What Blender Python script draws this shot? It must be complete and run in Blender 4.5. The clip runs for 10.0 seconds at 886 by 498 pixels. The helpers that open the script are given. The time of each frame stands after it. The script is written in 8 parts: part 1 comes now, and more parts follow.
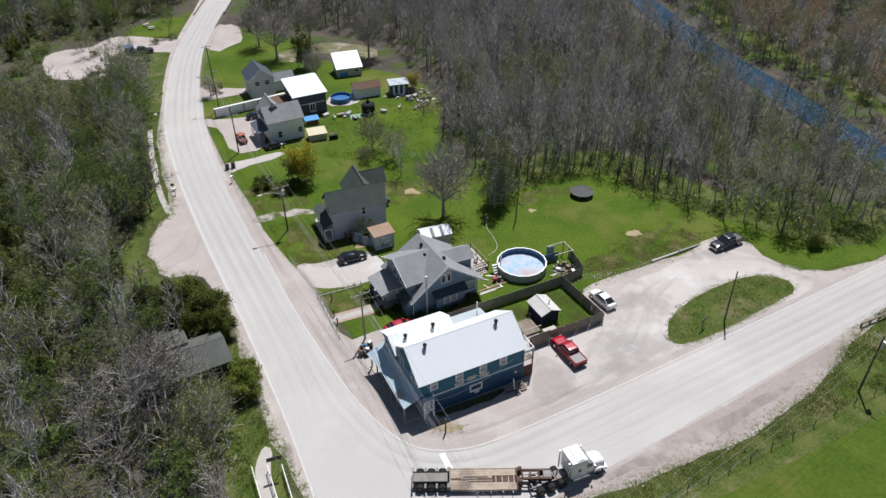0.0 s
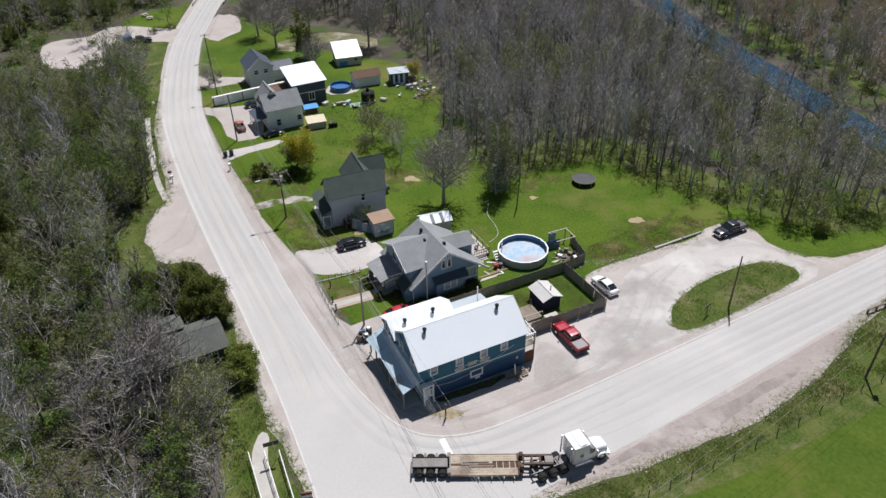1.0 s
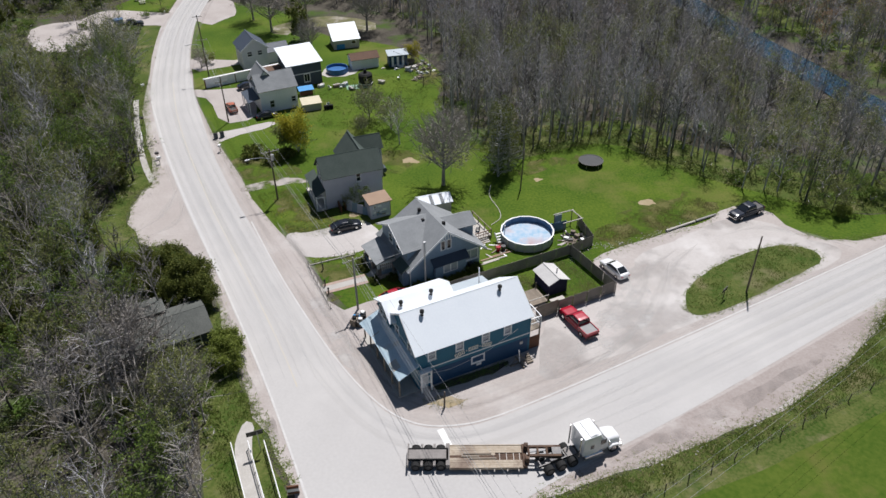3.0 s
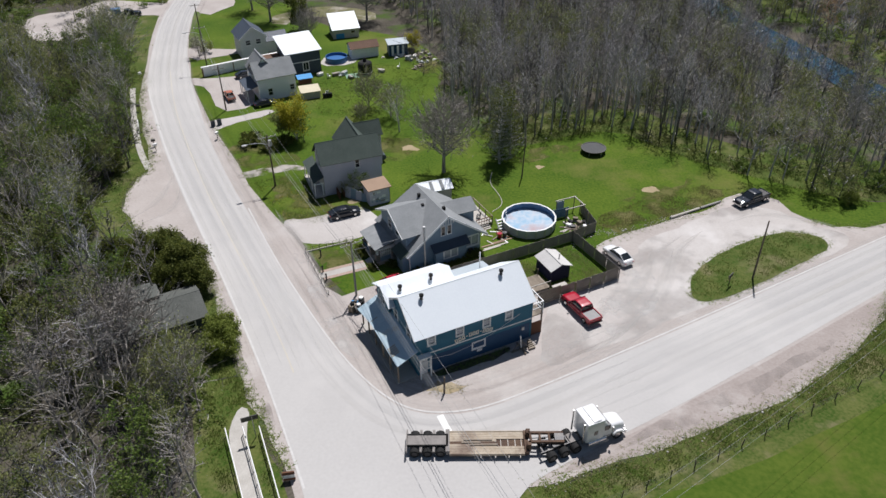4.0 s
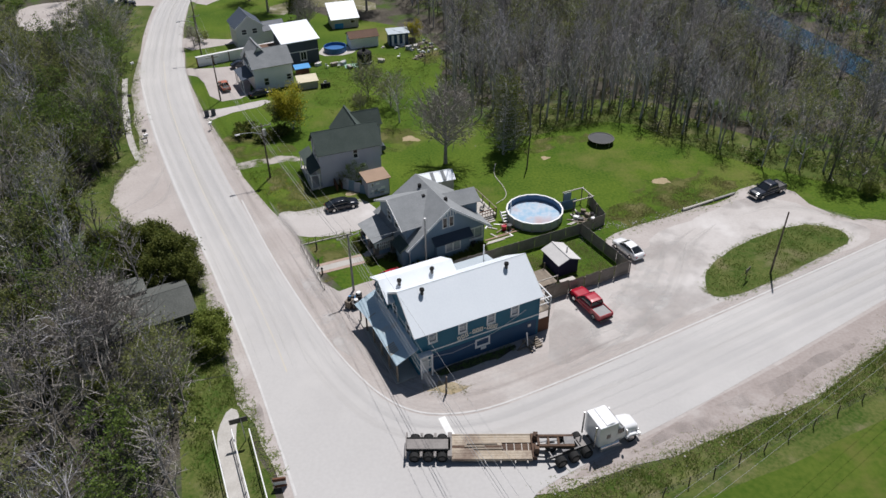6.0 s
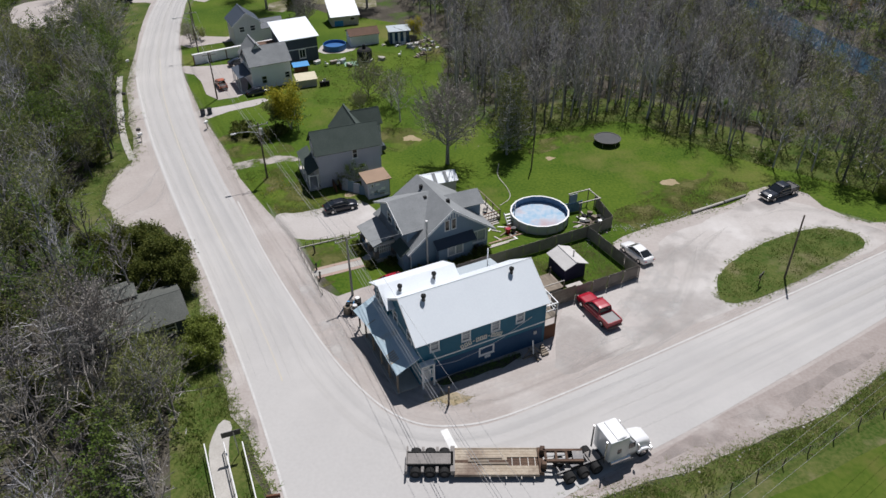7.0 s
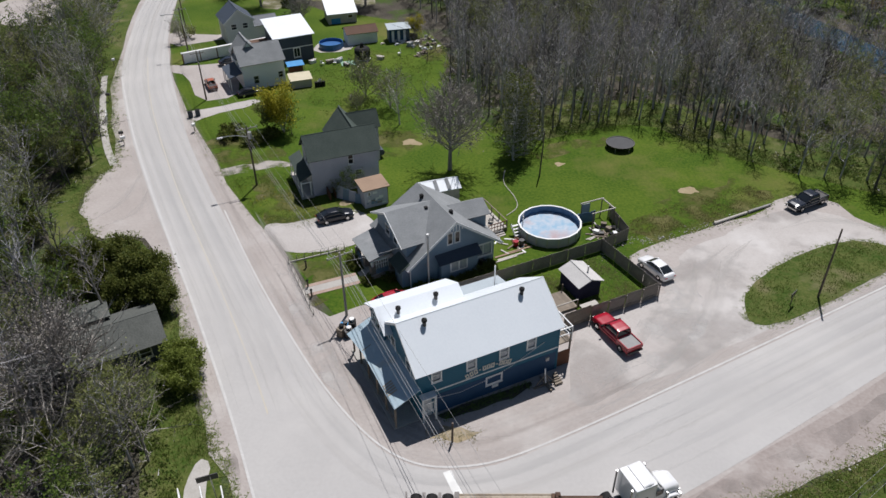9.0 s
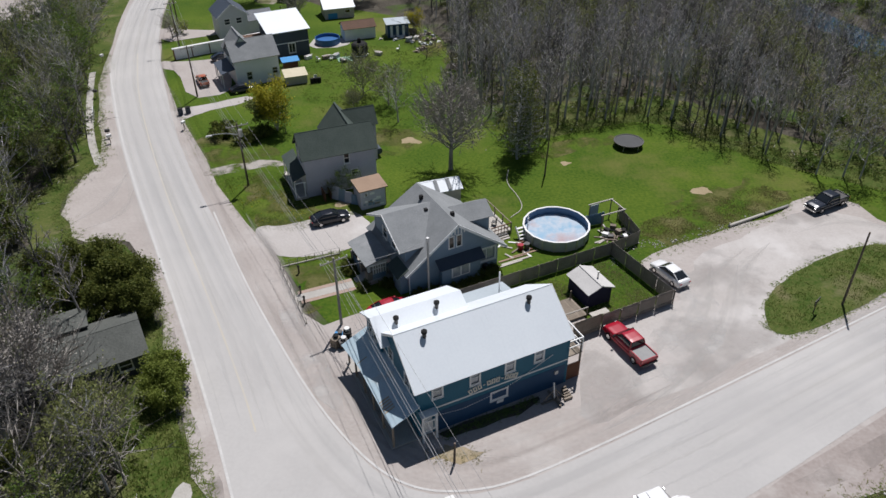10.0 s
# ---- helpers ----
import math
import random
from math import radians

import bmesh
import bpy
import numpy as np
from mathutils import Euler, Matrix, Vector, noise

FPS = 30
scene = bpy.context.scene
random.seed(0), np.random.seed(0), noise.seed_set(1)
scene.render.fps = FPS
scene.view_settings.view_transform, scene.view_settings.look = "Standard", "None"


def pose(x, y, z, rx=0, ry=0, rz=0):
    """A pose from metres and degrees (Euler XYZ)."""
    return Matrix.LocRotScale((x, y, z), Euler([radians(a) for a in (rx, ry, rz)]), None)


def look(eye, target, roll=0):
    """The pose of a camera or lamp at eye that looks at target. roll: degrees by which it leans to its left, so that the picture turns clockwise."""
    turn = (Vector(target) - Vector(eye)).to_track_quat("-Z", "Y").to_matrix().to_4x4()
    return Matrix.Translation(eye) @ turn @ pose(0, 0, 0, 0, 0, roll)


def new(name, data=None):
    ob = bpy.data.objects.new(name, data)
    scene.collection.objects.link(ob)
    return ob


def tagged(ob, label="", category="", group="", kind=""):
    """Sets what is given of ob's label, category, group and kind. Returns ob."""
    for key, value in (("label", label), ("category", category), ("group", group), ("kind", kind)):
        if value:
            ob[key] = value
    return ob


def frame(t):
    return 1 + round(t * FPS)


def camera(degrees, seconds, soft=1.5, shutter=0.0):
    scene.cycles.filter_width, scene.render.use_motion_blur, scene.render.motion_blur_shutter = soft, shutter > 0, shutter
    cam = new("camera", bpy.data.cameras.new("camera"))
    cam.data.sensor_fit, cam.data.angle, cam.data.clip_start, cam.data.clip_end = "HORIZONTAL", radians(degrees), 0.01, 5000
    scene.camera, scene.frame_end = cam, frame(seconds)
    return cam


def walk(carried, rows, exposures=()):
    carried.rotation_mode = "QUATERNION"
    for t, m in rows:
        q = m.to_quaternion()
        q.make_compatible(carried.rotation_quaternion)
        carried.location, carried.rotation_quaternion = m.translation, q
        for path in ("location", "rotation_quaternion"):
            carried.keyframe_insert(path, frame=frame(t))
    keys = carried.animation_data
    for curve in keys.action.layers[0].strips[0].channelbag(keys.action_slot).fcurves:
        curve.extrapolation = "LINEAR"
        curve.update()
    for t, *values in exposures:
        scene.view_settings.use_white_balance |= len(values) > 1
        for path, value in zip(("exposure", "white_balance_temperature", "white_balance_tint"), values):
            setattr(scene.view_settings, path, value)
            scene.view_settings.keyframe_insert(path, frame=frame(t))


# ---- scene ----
cam = camera(64.0, 10.0)
PATH = [
    (0, (0.164, 0.465, 66.412), (0.143, 2.908, 64.708), -1),
    (0.5, (0.186, 0.423, 65.429), (0.162, 2.867, 63.724), -1),
    (1, (0.203, 0.617, 64.118), (0.179, 3.056, 62.406), -1),
    (1.5, (0.167, 1.559, 62.632), (0.145, 3.999, 60.922), -0.9),
    (2, (0.261, 2.883, 61.313), (0.235, 5.327, 59.606), -1),
    (2.5, (0.353, 3.619, 59.892), (0.325, 6.061, 58.184), -1),
    (4, (0.381, 4.388, 55.920), (0.350, 6.827, 54.209), -0.9),
    (4.5, (0.350, 4.841, 55.044), (0.317, 7.279, 53.330), -0.9),
    (5, (0.326, 5.509, 54.187), (0.292, 7.948, 52.473), -0.9),
    (5.5, (0.344, 6.453, 53.466), (0.307, 8.891, 51.751), -1),
    (7, (0.045, 10.315, 51.424), (0.006, 12.751, 49.708), -0.9),
    (7.5, (-0.046, 11.878, 50.729), (-0.086, 14.314, 49.012), -0.9),
    (8, (-0.131, 13.470, 50.055), (-0.171, 15.906, 48.340), -0.9),
    (8.5, (-0.216, 15.183, 49.396), (-0.256, 17.619, 47.681), -0.9),
    (9, (-0.313, 16.929, 48.757), (-0.352, 19.367, 47.042), -0.8),
    (9.5, (-0.404, 18.773, 47.763), (-0.441, 21.210, 46.048), -0.8),
    (10, (-0.513, 20.917, 46.565), (-0.550, 23.353, 44.849), -0.8),
]
walk(cam, [(t, look(eye, target, roll)) for t, eye, target, roll in PATH], [(0.0, 0.14), (5.0, 0.04), (10.0, -0.11)])

# ---- light ----
SUN_DIR = Vector((0.135, 0.442, 0.887)).normalized()
world = bpy.data.worlds.new("sky")
scene.world = world
world.use_nodes = True
wn = world.node_tree.nodes
sky = wn.new("ShaderNodeTexSky")
sky.sky_type, sky.sun_disc = "NISHITA", False
sky.sun_elevation, sky.sun_rotation = radians(62.5), radians(17)
sky.air_density, sky.dust_density = 1.0, 0.5
world.node_tree.links.new(sky.outputs[0], wn["Background"].inputs[0])
wn["Background"].inputs[1].default_value = 0.05
sun = new("sun", bpy.data.lights.new("sun", "SUN"))
sun.data.energy, sun.data.angle, sun.data.color = 5.0, radians(0.5), (1.0, 0.975, 0.98)
sun.matrix_world = look(SUN_DIR * 200, (0, 0, 0))


# ---- materials ----
def mat(name, c1, c2=None, scale=3.0, fine=25.0, rough=0.8, bump=0.3, metal=0.0, c3=None, spots=0.5, vary=0.0, detail=6, coat=0.0, dist=0.05):
    """A procedural surface: two colours mixed by noise at two scales, a third in blotches, with fine relief."""
    m = bpy.data.materials.new(name)
    m.use_nodes = True
    nt = m.node_tree
    n, l = nt.nodes, nt.links
    p = n["Principled BSDF"]
    c2 = c2 or tuple(v * 0.75 for v in c1)
    tc = n.new("ShaderNodeTexCoord")
    big, small = n.new("ShaderNodeTexNoise"), n.new("ShaderNodeTexNoise")
    big.inputs["Scale"].default_value, big.inputs["Detail"].default_value = scale, detail
    small.inputs["Scale"].default_value, small.inputs["Detail"].default_value = fine, 4
    for t in (big, small):
        l.new(tc.outputs["Object"], t.inputs["Vector"])
    add = n.new("ShaderNodeMath")
    add.operation = "ADD"
    l.new(big.outputs[0], add.inputs[0])
    l.new(small.outputs[0], add.inputs[1])
    ramp = n.new("ShaderNodeMapRange")
    ramp.inputs[1].default_value, ramp.inputs[2].default_value = 0.75, 1.25
    l.new(add.outputs[0], ramp.inputs[0])
    mix = n.new("ShaderNodeMixRGB")
    mix.inputs[1].default_value, mix.inputs[2].default_value = (*c1, 1), (*c2, 1)
    l.new(ramp.outputs[0], mix.inputs[0])
    out = mix.outputs[0]
    if c3:
        blot = n.new("ShaderNodeTexNoise")
        blot.inputs["Scale"].default_value, blot.inputs["Detail"].default_value = scale * 0.45, 8
        blot.inputs["Roughness"].default_value = 0.65
        l.new(tc.outputs["Object"], blot.inputs["Vector"])
        r2 = n.new("ShaderNodeMapRange")
        r2.inputs[1].default_value, r2.inputs[2].default_value = spots, spots + 0.15
        l.new(blot.outputs[0], r2.inputs[0])
        m2 = n.new("ShaderNodeMixRGB")
        m2.inputs[2].default_value = (*c3, 1)
        l.new(r2.outputs[0], m2.inputs[0])
        l.new(out, m2.inputs[1])
        out = m2.outputs[0]
    if vary:
        info = n.new("ShaderNodeObjectInfo")
        hsv = n.new("ShaderNodeHueSaturation")
        r3 = n.new("ShaderNodeMapRange")
        r3.inputs[3].default_value, r3.inputs[4].default_value = 1 - vary, 1 + vary
        l.new(info.outputs["Random"], r3.inputs[0])
        l.new(r3.outputs[0], hsv.inputs["Value"])
        l.new(out, hsv.inputs["Color"])
        out = hsv.outputs[0]
    l.new(out, p.inputs["Base Color"])
    p.inputs["Roughness"].default_value, p.inputs["Metallic"].default_value = rough, metal
    p.inputs["Coat Weight"].default_value = coat
    if rough >= 0.8:
        p.inputs["Specular IOR Level"].default_value = 0.12
    if bump:
        b = n.new("ShaderNodeBump")
        b.inputs["Strength"].default_value, b.inputs["Distance"].default_value = bump, dist
        l.new(add.outputs[0], b.inputs["Height"])
        l.new(b.outputs[0], p.inputs["Normal"])
    return m


def leaf_mat(name, c1, c2, rough=0.6, through_light=0.45):
    """Foliage whose colour varies from leaf to leaf."""
    m = bpy.data.materials.new(name)
    m.use_nodes = True
    n, l = m.node_tree.nodes, m.node_tree.links
    p = n["Principled BSDF"]
    geo = n.new("ShaderNodeNewGeometry")
    mix = n.new("ShaderNodeMixRGB")
    mix.inputs[1].default_value, mix.inputs[2].default_value = (*c1, 1), (*c2, 1)
    l.new(geo.outputs["Random Per Island"], mix.inputs[0])
    l.new(mix.outputs[0], p.inputs["Base Color"])
    p.inputs["Roughness"].default_value = rough
    p.inputs["Specular IOR Level"].default_value = 0.15
    glow = n.new("ShaderNodeBsdfTranslucent")
    both = n.new("ShaderNodeMixShader")
    both.inputs[0].default_value = through_light
    l.new(mix.outputs[0], glow.inputs["Color"])
    l.new(p.outputs[0], both.inputs[1])
    l.new(glow.outputs[0], both.inputs[2])
    l.new(both.outputs[0], n["Material Output"].inputs["Surface"])
    return m


def siding_mat(name, c1, c2, step=0.14, rough=0.6):
    """Painted horizontal boards: a saw-tooth relief along the height, with weathering."""
    m = mat(name, c1, c2, scale=0.7, fine=9, rough=rough, bump=0.15)
    n, l = m.node_tree.nodes, m.node_tree.links
    tc = n.new("ShaderNodeTexCoord")
    sep = n.new("ShaderNodeSeparateXYZ")
    l.new(tc.outputs["Object"], sep.inputs[0])
    fr = n.new("ShaderNodeMath")
    fr.operation = "DIVIDE"
    fr.inputs[1].default_value = step
    l.new(sep.outputs[2], fr.inputs[0])
    fc = n.new("ShaderNodeMath")
    fc.operation = "FRACT"
    l.new(fr.outputs[0], fc.inputs[0])
    b = n.new("ShaderNodeBump")
    b.inputs["Strength"].default_value, b.inputs["Distance"].default_value = 0.6, 0.03
    b.invert = True
    l.new(fc.outputs[0], b.inputs["Height"])
    l.new(b.outputs[0], n["Principled BSDF"].inputs["Normal"])
    return m


M_LITTER = mat("leaf_litter", (0.05, 0.045, 0.036), (0.11, 0.098, 0.078), 0.25, 3, 0.95, 0.6, c3=(0.05, 0.09, 0.014), spots=0.5)
M_LAWN = mat("lawn_grass", (0.037, 0.08, 0.006), (0.092, 0.136, 0.014), 0.09, 2.6, 0.9, 0.9, c3=(0.135, 0.135, 0.038), spots=0.51)
M_DRYLAWN = mat("dry_lawn", (0.062, 0.083, 0.014), (0.13, 0.125, 0.045), 0.3, 2.6, 0.9, 0.8, c3=(0.18, 0.155, 0.08), spots=0.55)
M_VERGE = mat("rough_grass", (0.036, 0.07, 0.009), (0.105, 0.118, 0.034), 0.35, 3.0, 0.9, 0.8, c3=(0.16, 0.145, 0.075), spots=0.54)
M_FIELD = mat("field_grass", (0.042, 0.08, 0.007), (0.078, 0.112, 0.015), 0.2, 1.8, 0.9, 0.5, c3=(0.115, 0.115, 0.03), spots=0.57)
M_GRAVEL = mat("gravel", (0.46, 0.432, 0.412), (0.39, 0.36, 0.338), 0.16, 4.5, 0.95, 0.4, c3=(0.53, 0.505, 0.485), spots=0.5)
M_ASPHALT = mat("bleached_asphalt", (0.445, 0.432, 0.418), (0.41, 0.397, 0.384), 0.1, 3.0, 0.9, 0.15, c3=(0.475, 0.46, 0.443), spots=0.5)
M_SHOULDER = mat("shoulder_gravel", (0.35, 0.312, 0.29), (0.415, 0.378, 0.354), 0.22, 3.0, 0.95, 0.5, c3=(0.47, 0.442, 0.42), spots=0.53)
M_GRIT = mat("brown_grit", (0.285, 0.245, 0.225), (0.35, 0.31, 0.288), 0.25, 3.5, 0.95, 0.5, c3=(0.41, 0.378, 0.355), spots=0.53)
M_LINE = mat("worn_white_paint", (0.72, 0.72, 0.70), (0.6, 0.6, 0.58), 0.8, 8, 0.7, 0.1)
M_EDGE = mat("faded_edge_line", (0.55, 0.54, 0.525), (0.465, 0.455, 0.44), 0.9, 6, 0.8, 0.1)
M_LANE = mat("worn_lane", (0.43, 0.43, 0.425), (0.45, 0.445, 0.43), 0.25, 4, 0.9, 0.1, c3=(0.47, 0.46, 0.445), spots=0.5)
M_PALELANE = mat("dusty_lane_edge", (0.50, 0.49, 0.47), (0.46, 0.45, 0.43), 0.3, 4, 0.9, 0.1, c3=(0.45, 0.44, 0.425), spots=0.52)
M_YELLOW = mat("faded_yellow_line", (0.50, 0.455, 0.36), (0.455, 0.435, 0.40), 0.6, 6, 0.8, 0.1)
M_STONYGRASS = mat("stony_grass", (0.10, 0.11, 0.04), (0.2, 0.18, 0.12), 0.5, 4, 0.95, 0.5, c3=(0.33, 0.30, 0.26), spots=0.52)
M_DIRT = mat("bare_soil", (0.36, 0.29, 0.19), (0.27, 0.22, 0.13), 0.7, 6, 0.95, 0.4)
M_CONCRETE = mat("concrete", (0.45, 0.43, 0.4), (0.36, 0.34, 0.31), 0.6, 8, 0.9, 0.2)
M_WATER = mat("river_water", (0.015, 0.045, 0.085), (0.025, 0.065, 0.10), 0.1, 0.9, 0.05, 0.12, dist=0.1)
M_STEEL = mat("white_metal_roof", (0.74, 0.78, 0.81), (0.70, 0.74, 0.775), 0.25, 5, 0.5, 0.05)
M_STEEL2 = mat("grey_metal_roof", (0.42, 0.47, 0.5), (0.36, 0.41, 0.44), 0.3, 5, 0.5, 0.05)
M_BLUE = siding_mat("deep_blue_siding", (0.005, 0.105, 0.175), (0.008, 0.125, 0.20), 0.16)
M_NAVY = siding_mat("navy_paint", (0.004, 0.045, 0.115), (0.006, 0.055, 0.135), 0.16)
M_HBLUE = siding_mat("slate_blue_siding", (0.22, 0.30, 0.385), (0.185, 0.26, 0.335), 0.12)
M_LILAC = siding_mat("pale_grey_siding", (0.52, 0.51, 0.57), (0.46, 0.455, 0.51), 0.12)
M_WSIDE = siding_mat("off_white_siding", (0.85, 0.87, 0.90), (0.80, 0.82, 0.85), 0.12)
M_CREAM = siding_mat("beige_siding", (0.48, 0.46, 0.42), (0.42, 0.40, 0.36), 0.12)
M_DKBLUE = siding_mat("dark_slate_siding", (0.045, 0.06, 0.085), (0.055, 0.07, 0.095), 0.12)
M_SHINGLE = mat("grey_asphalt_shingles", (0.27, 0.28, 0.285), (0.21, 0.22, 0.225), 0.6, 7, 0.9, 0.5, c3=(0.31, 0.315, 0.32), spots=0.55)
M_DSHINGLE = mat("dark_green_shingles", (0.058, 0.075, 0.066), (0.08, 0.098, 0.087), 0.5, 7, 0.9, 0.5)
M_OSHINGLE = mat("old_moss_shingles", (0.085, 0.09, 0.083), (0.12, 0.125, 0.115), 0.4, 5, 0.95, 0.6)
M_BROWNROOF = mat("brown_roof", (0.16, 0.10, 0.075), (0.12, 0.08, 0.06), 0.6, 7, 0.9, 0.3)
M_TANROOF = mat("tan_roof_felt", (0.33, 0.235, 0.17), (0.28, 0.2, 0.145), 0.6, 6, 0.9, 0.2)
M_PATINA = mat("greying_porch_metal", (0.36, 0.48, 0.55), (0.47, 0.57, 0.62), 0.8, 6, 0.5, 0.1, c3=(0.45, 0.42, 0.36), spots=0.6)
M_PALEROOF = mat("pale_grey_roof", (0.56, 0.545, 0.525), (0.48, 0.465, 0.45), 0.8, 6, 0.8, 0.2)
M_WHITE = mat("white_paint", (0.78, 0.78, 0.77), (0.7, 0.7, 0.69), 1.5, 12, 0.55, 0.1)
M_WOOD = mat("weathered_wood", (0.20, 0.165, 0.13), (0.27, 0.23, 0.185), 1.2, 9, 0.85, 0.4, vary=0.15)
M_FENCE = mat("grey_fence_boards", (0.215, 0.185, 0.16), (0.29, 0.26, 0.23), 1.0, 7, 0.9, 0.4, vary=0.1)
M_DECK = mat("pale_deck_boards", (0.5, 0.47, 0.43), (0.42, 0.39, 0.35), 1.0, 7, 0.85, 0.3)
M_BROWN = mat("brown_stained_wood", (0.16, 0.075, 0.045), (0.12, 0.06, 0.04), 1.0, 7, 0.8, 0.3)
M_POLE = mat("creosoted_pole", (0.12, 0.095, 0.075), (0.17, 0.14, 0.115), 1.5, 9, 0.9, 0.3)
M_POLEG = mat("grey_pole", (0.33, 0.31, 0.28), (0.26, 0.24, 0.22), 1.5, 9, 0.9, 0.3)
M_WIRE = mat("cable", (0.30, 0.30, 0.30), (0.24, 0.24, 0.24), 2, 9, 0.5, 0)
M_BLACK = mat("black_rubber", (0.02, 0.02, 0.02), (0.03, 0.03, 0.03), 3, 20, 0.8, 0.2)
M_DARKMETAL = mat("dark_metal", (0.05, 0.05, 0.055), (0.09, 0.085, 0.08), 2, 12, 0.5, 0.1, metal=0.5)
M_CHROME = mat("bright_metal", (0.7, 0.7, 0.7), (0.6, 0.6, 0.6), 2, 12, 0.25, 0, metal=1.0)
M_GALV = mat("galvanised_metal", (0.5, 0.5, 0.5), (0.42, 0.42, 0.42), 2, 12, 0.45, 0.05, metal=0.7)
M_RED = mat("red_car_paint", (0.36, 0.004, 0.022), (0.32, 0.003, 0.018), 1, 8, 0.35, 0, coat=0.3)
M_CARWHITE = mat("white_car_paint", (0.78, 0.78, 0.78), (0.74, 0.74, 0.74), 1, 8, 0.3, 0, coat=1.0)
M_CARBLACK = mat("black_car_paint", (0.008, 0.010, 0.018), (0.010, 0.013, 0.022), 1, 8, 0.25, 0, coat=0.3)
M_CARGREY = mat("dark_grey_car_paint", (0.014, 0.018, 0.03), (0.019, 0.024, 0.038), 1, 8, 0.25, 0, coat=0.3)
M_ORANGE = mat("orange_red_paint", (0.5, 0.13, 0.05), (0.42, 0.1, 0.04), 1, 8, 0.35, 0, coat=0.6)
M_TARP = mat("bright_blue_tarp", (0.02, 0.25, 0.55), (0.02, 0.2, 0.47), 1, 8, 0.5, 0.2)
M_POOLWALL = mat("pool_wall_sheet", (0.42, 0.45, 0.48), (0.34, 0.37, 0.4), 0.7, 8, 0.5, 0.1)
M_LINER = mat("blue_pool_liner", (0.06, 0.13, 0.25), (0.08, 0.17, 0.3), 0.7, 8, 0.5, 0.1)
M_POOLFLOOR = mat("stained_pool_floor", (0.22, 0.37, 0.5), (0.42, 0.47, 0.53), 0.4, 1.6, 0.4, 0.1, c3=(0.36, 0.27, 0.28), spots=0.5)
M_BPOOL = mat("blue_plastic_wall", (0.03, 0.14, 0.38), (0.03, 0.12, 0.3), 1, 8, 0.4, 0.1)
M_PURPLE = mat("dark_purple_boards", (0.035, 0.03, 0.065), (0.05, 0.045, 0.085), 1, 8, 0.8, 0.2)
M_MESH = mat("black_trampoline_mat", (0.03, 0.032, 0.035), (0.045, 0.047, 0.05), 1, 20, 0.7, 0.1)
M_RUSTWOOD = mat("trailer_planks", (0.33, 0.27, 0.205), (0.44, 0.385, 0.31), 0.6, 6, 0.9, 0.3, c3=(0.19, 0.145, 0.115), spots=0.52)
M_BRICK = mat("dark_stone_pier", (0.2, 0.17, 0.15), (0.28, 0.25, 0.22), 2, 9, 0.9, 0.5)
M_BARK = mat("grey_bark", (0.31, 0.302, 0.312), (0.51, 0.495, 0.51), 0.8, 5, 0.95, 0.3)
M_DARKBARK = mat("dark_bark", (0.085, 0.08, 0.08), (0.15, 0.142, 0.14), 0.8, 5, 0.95, 0.3)
M_BROWNBARK = mat("brown_bark", (0.23, 0.21, 0.188), (0.38, 0.352, 0.322), 0.8, 5, 0.95, 0.3)
M_BARKP = mat("pale_bark", (0.265, 0.255, 0.245), (0.385, 0.37, 0.355), 0.8, 5, 0.95, 0.3)
M_BUD = leaf_mat("reddish_buds", (0.235, 0.218, 0.222), (0.34, 0.318, 0.32))
M_RUSTBUD = leaf_mat("russet_buds", (0.26, 0.165, 0.085), (0.36, 0.25, 0.14))
M_SPRING = leaf_mat("spring_leaves", (0.15, 0.175, 0.06), (0.26, 0.275, 0.11))
M_GREEN = leaf_mat("green_leaves", (0.075, 0.13, 0.026), (0.18, 0.24, 0.06))
M_CEDAR = leaf_mat("cedar_foliage", (0.06, 0.085, 0.018), (0.185, 0.2, 0.05))
M_GOLD = leaf_mat("golden_leaves", (0.24, 0.25, 0.022), (0.50, 0.43, 0.055))
M_BRIGHTGREEN = leaf_mat("fresh_yellow_green_leaves", (0.12, 0.165, 0.03), (0.27, 0.31, 0.075))
M_GRASSBLADE = leaf_mat("grass_blades", (0.09, 0.16, 0.02), (0.24, 0.26, 0.085))
M_STONE = leaf_mat("pale_stones", (0.36, 0.34, 0.315), (0.56, 0.54, 0.51), 0.9, 0.0)


def glass_mat():
    m = bpy.data.materials.new("window_glass")
    m.use_nodes = True
    p = m.node_tree.nodes["Principled BSDF"]
    p.inputs["Base Color"].default_value = (0.02, 0.025, 0.03, 1)
    p.inputs["Transmission Weight"].default_value = 0.0
    p.inputs["Roughness"].default_value = 0.03
    return m


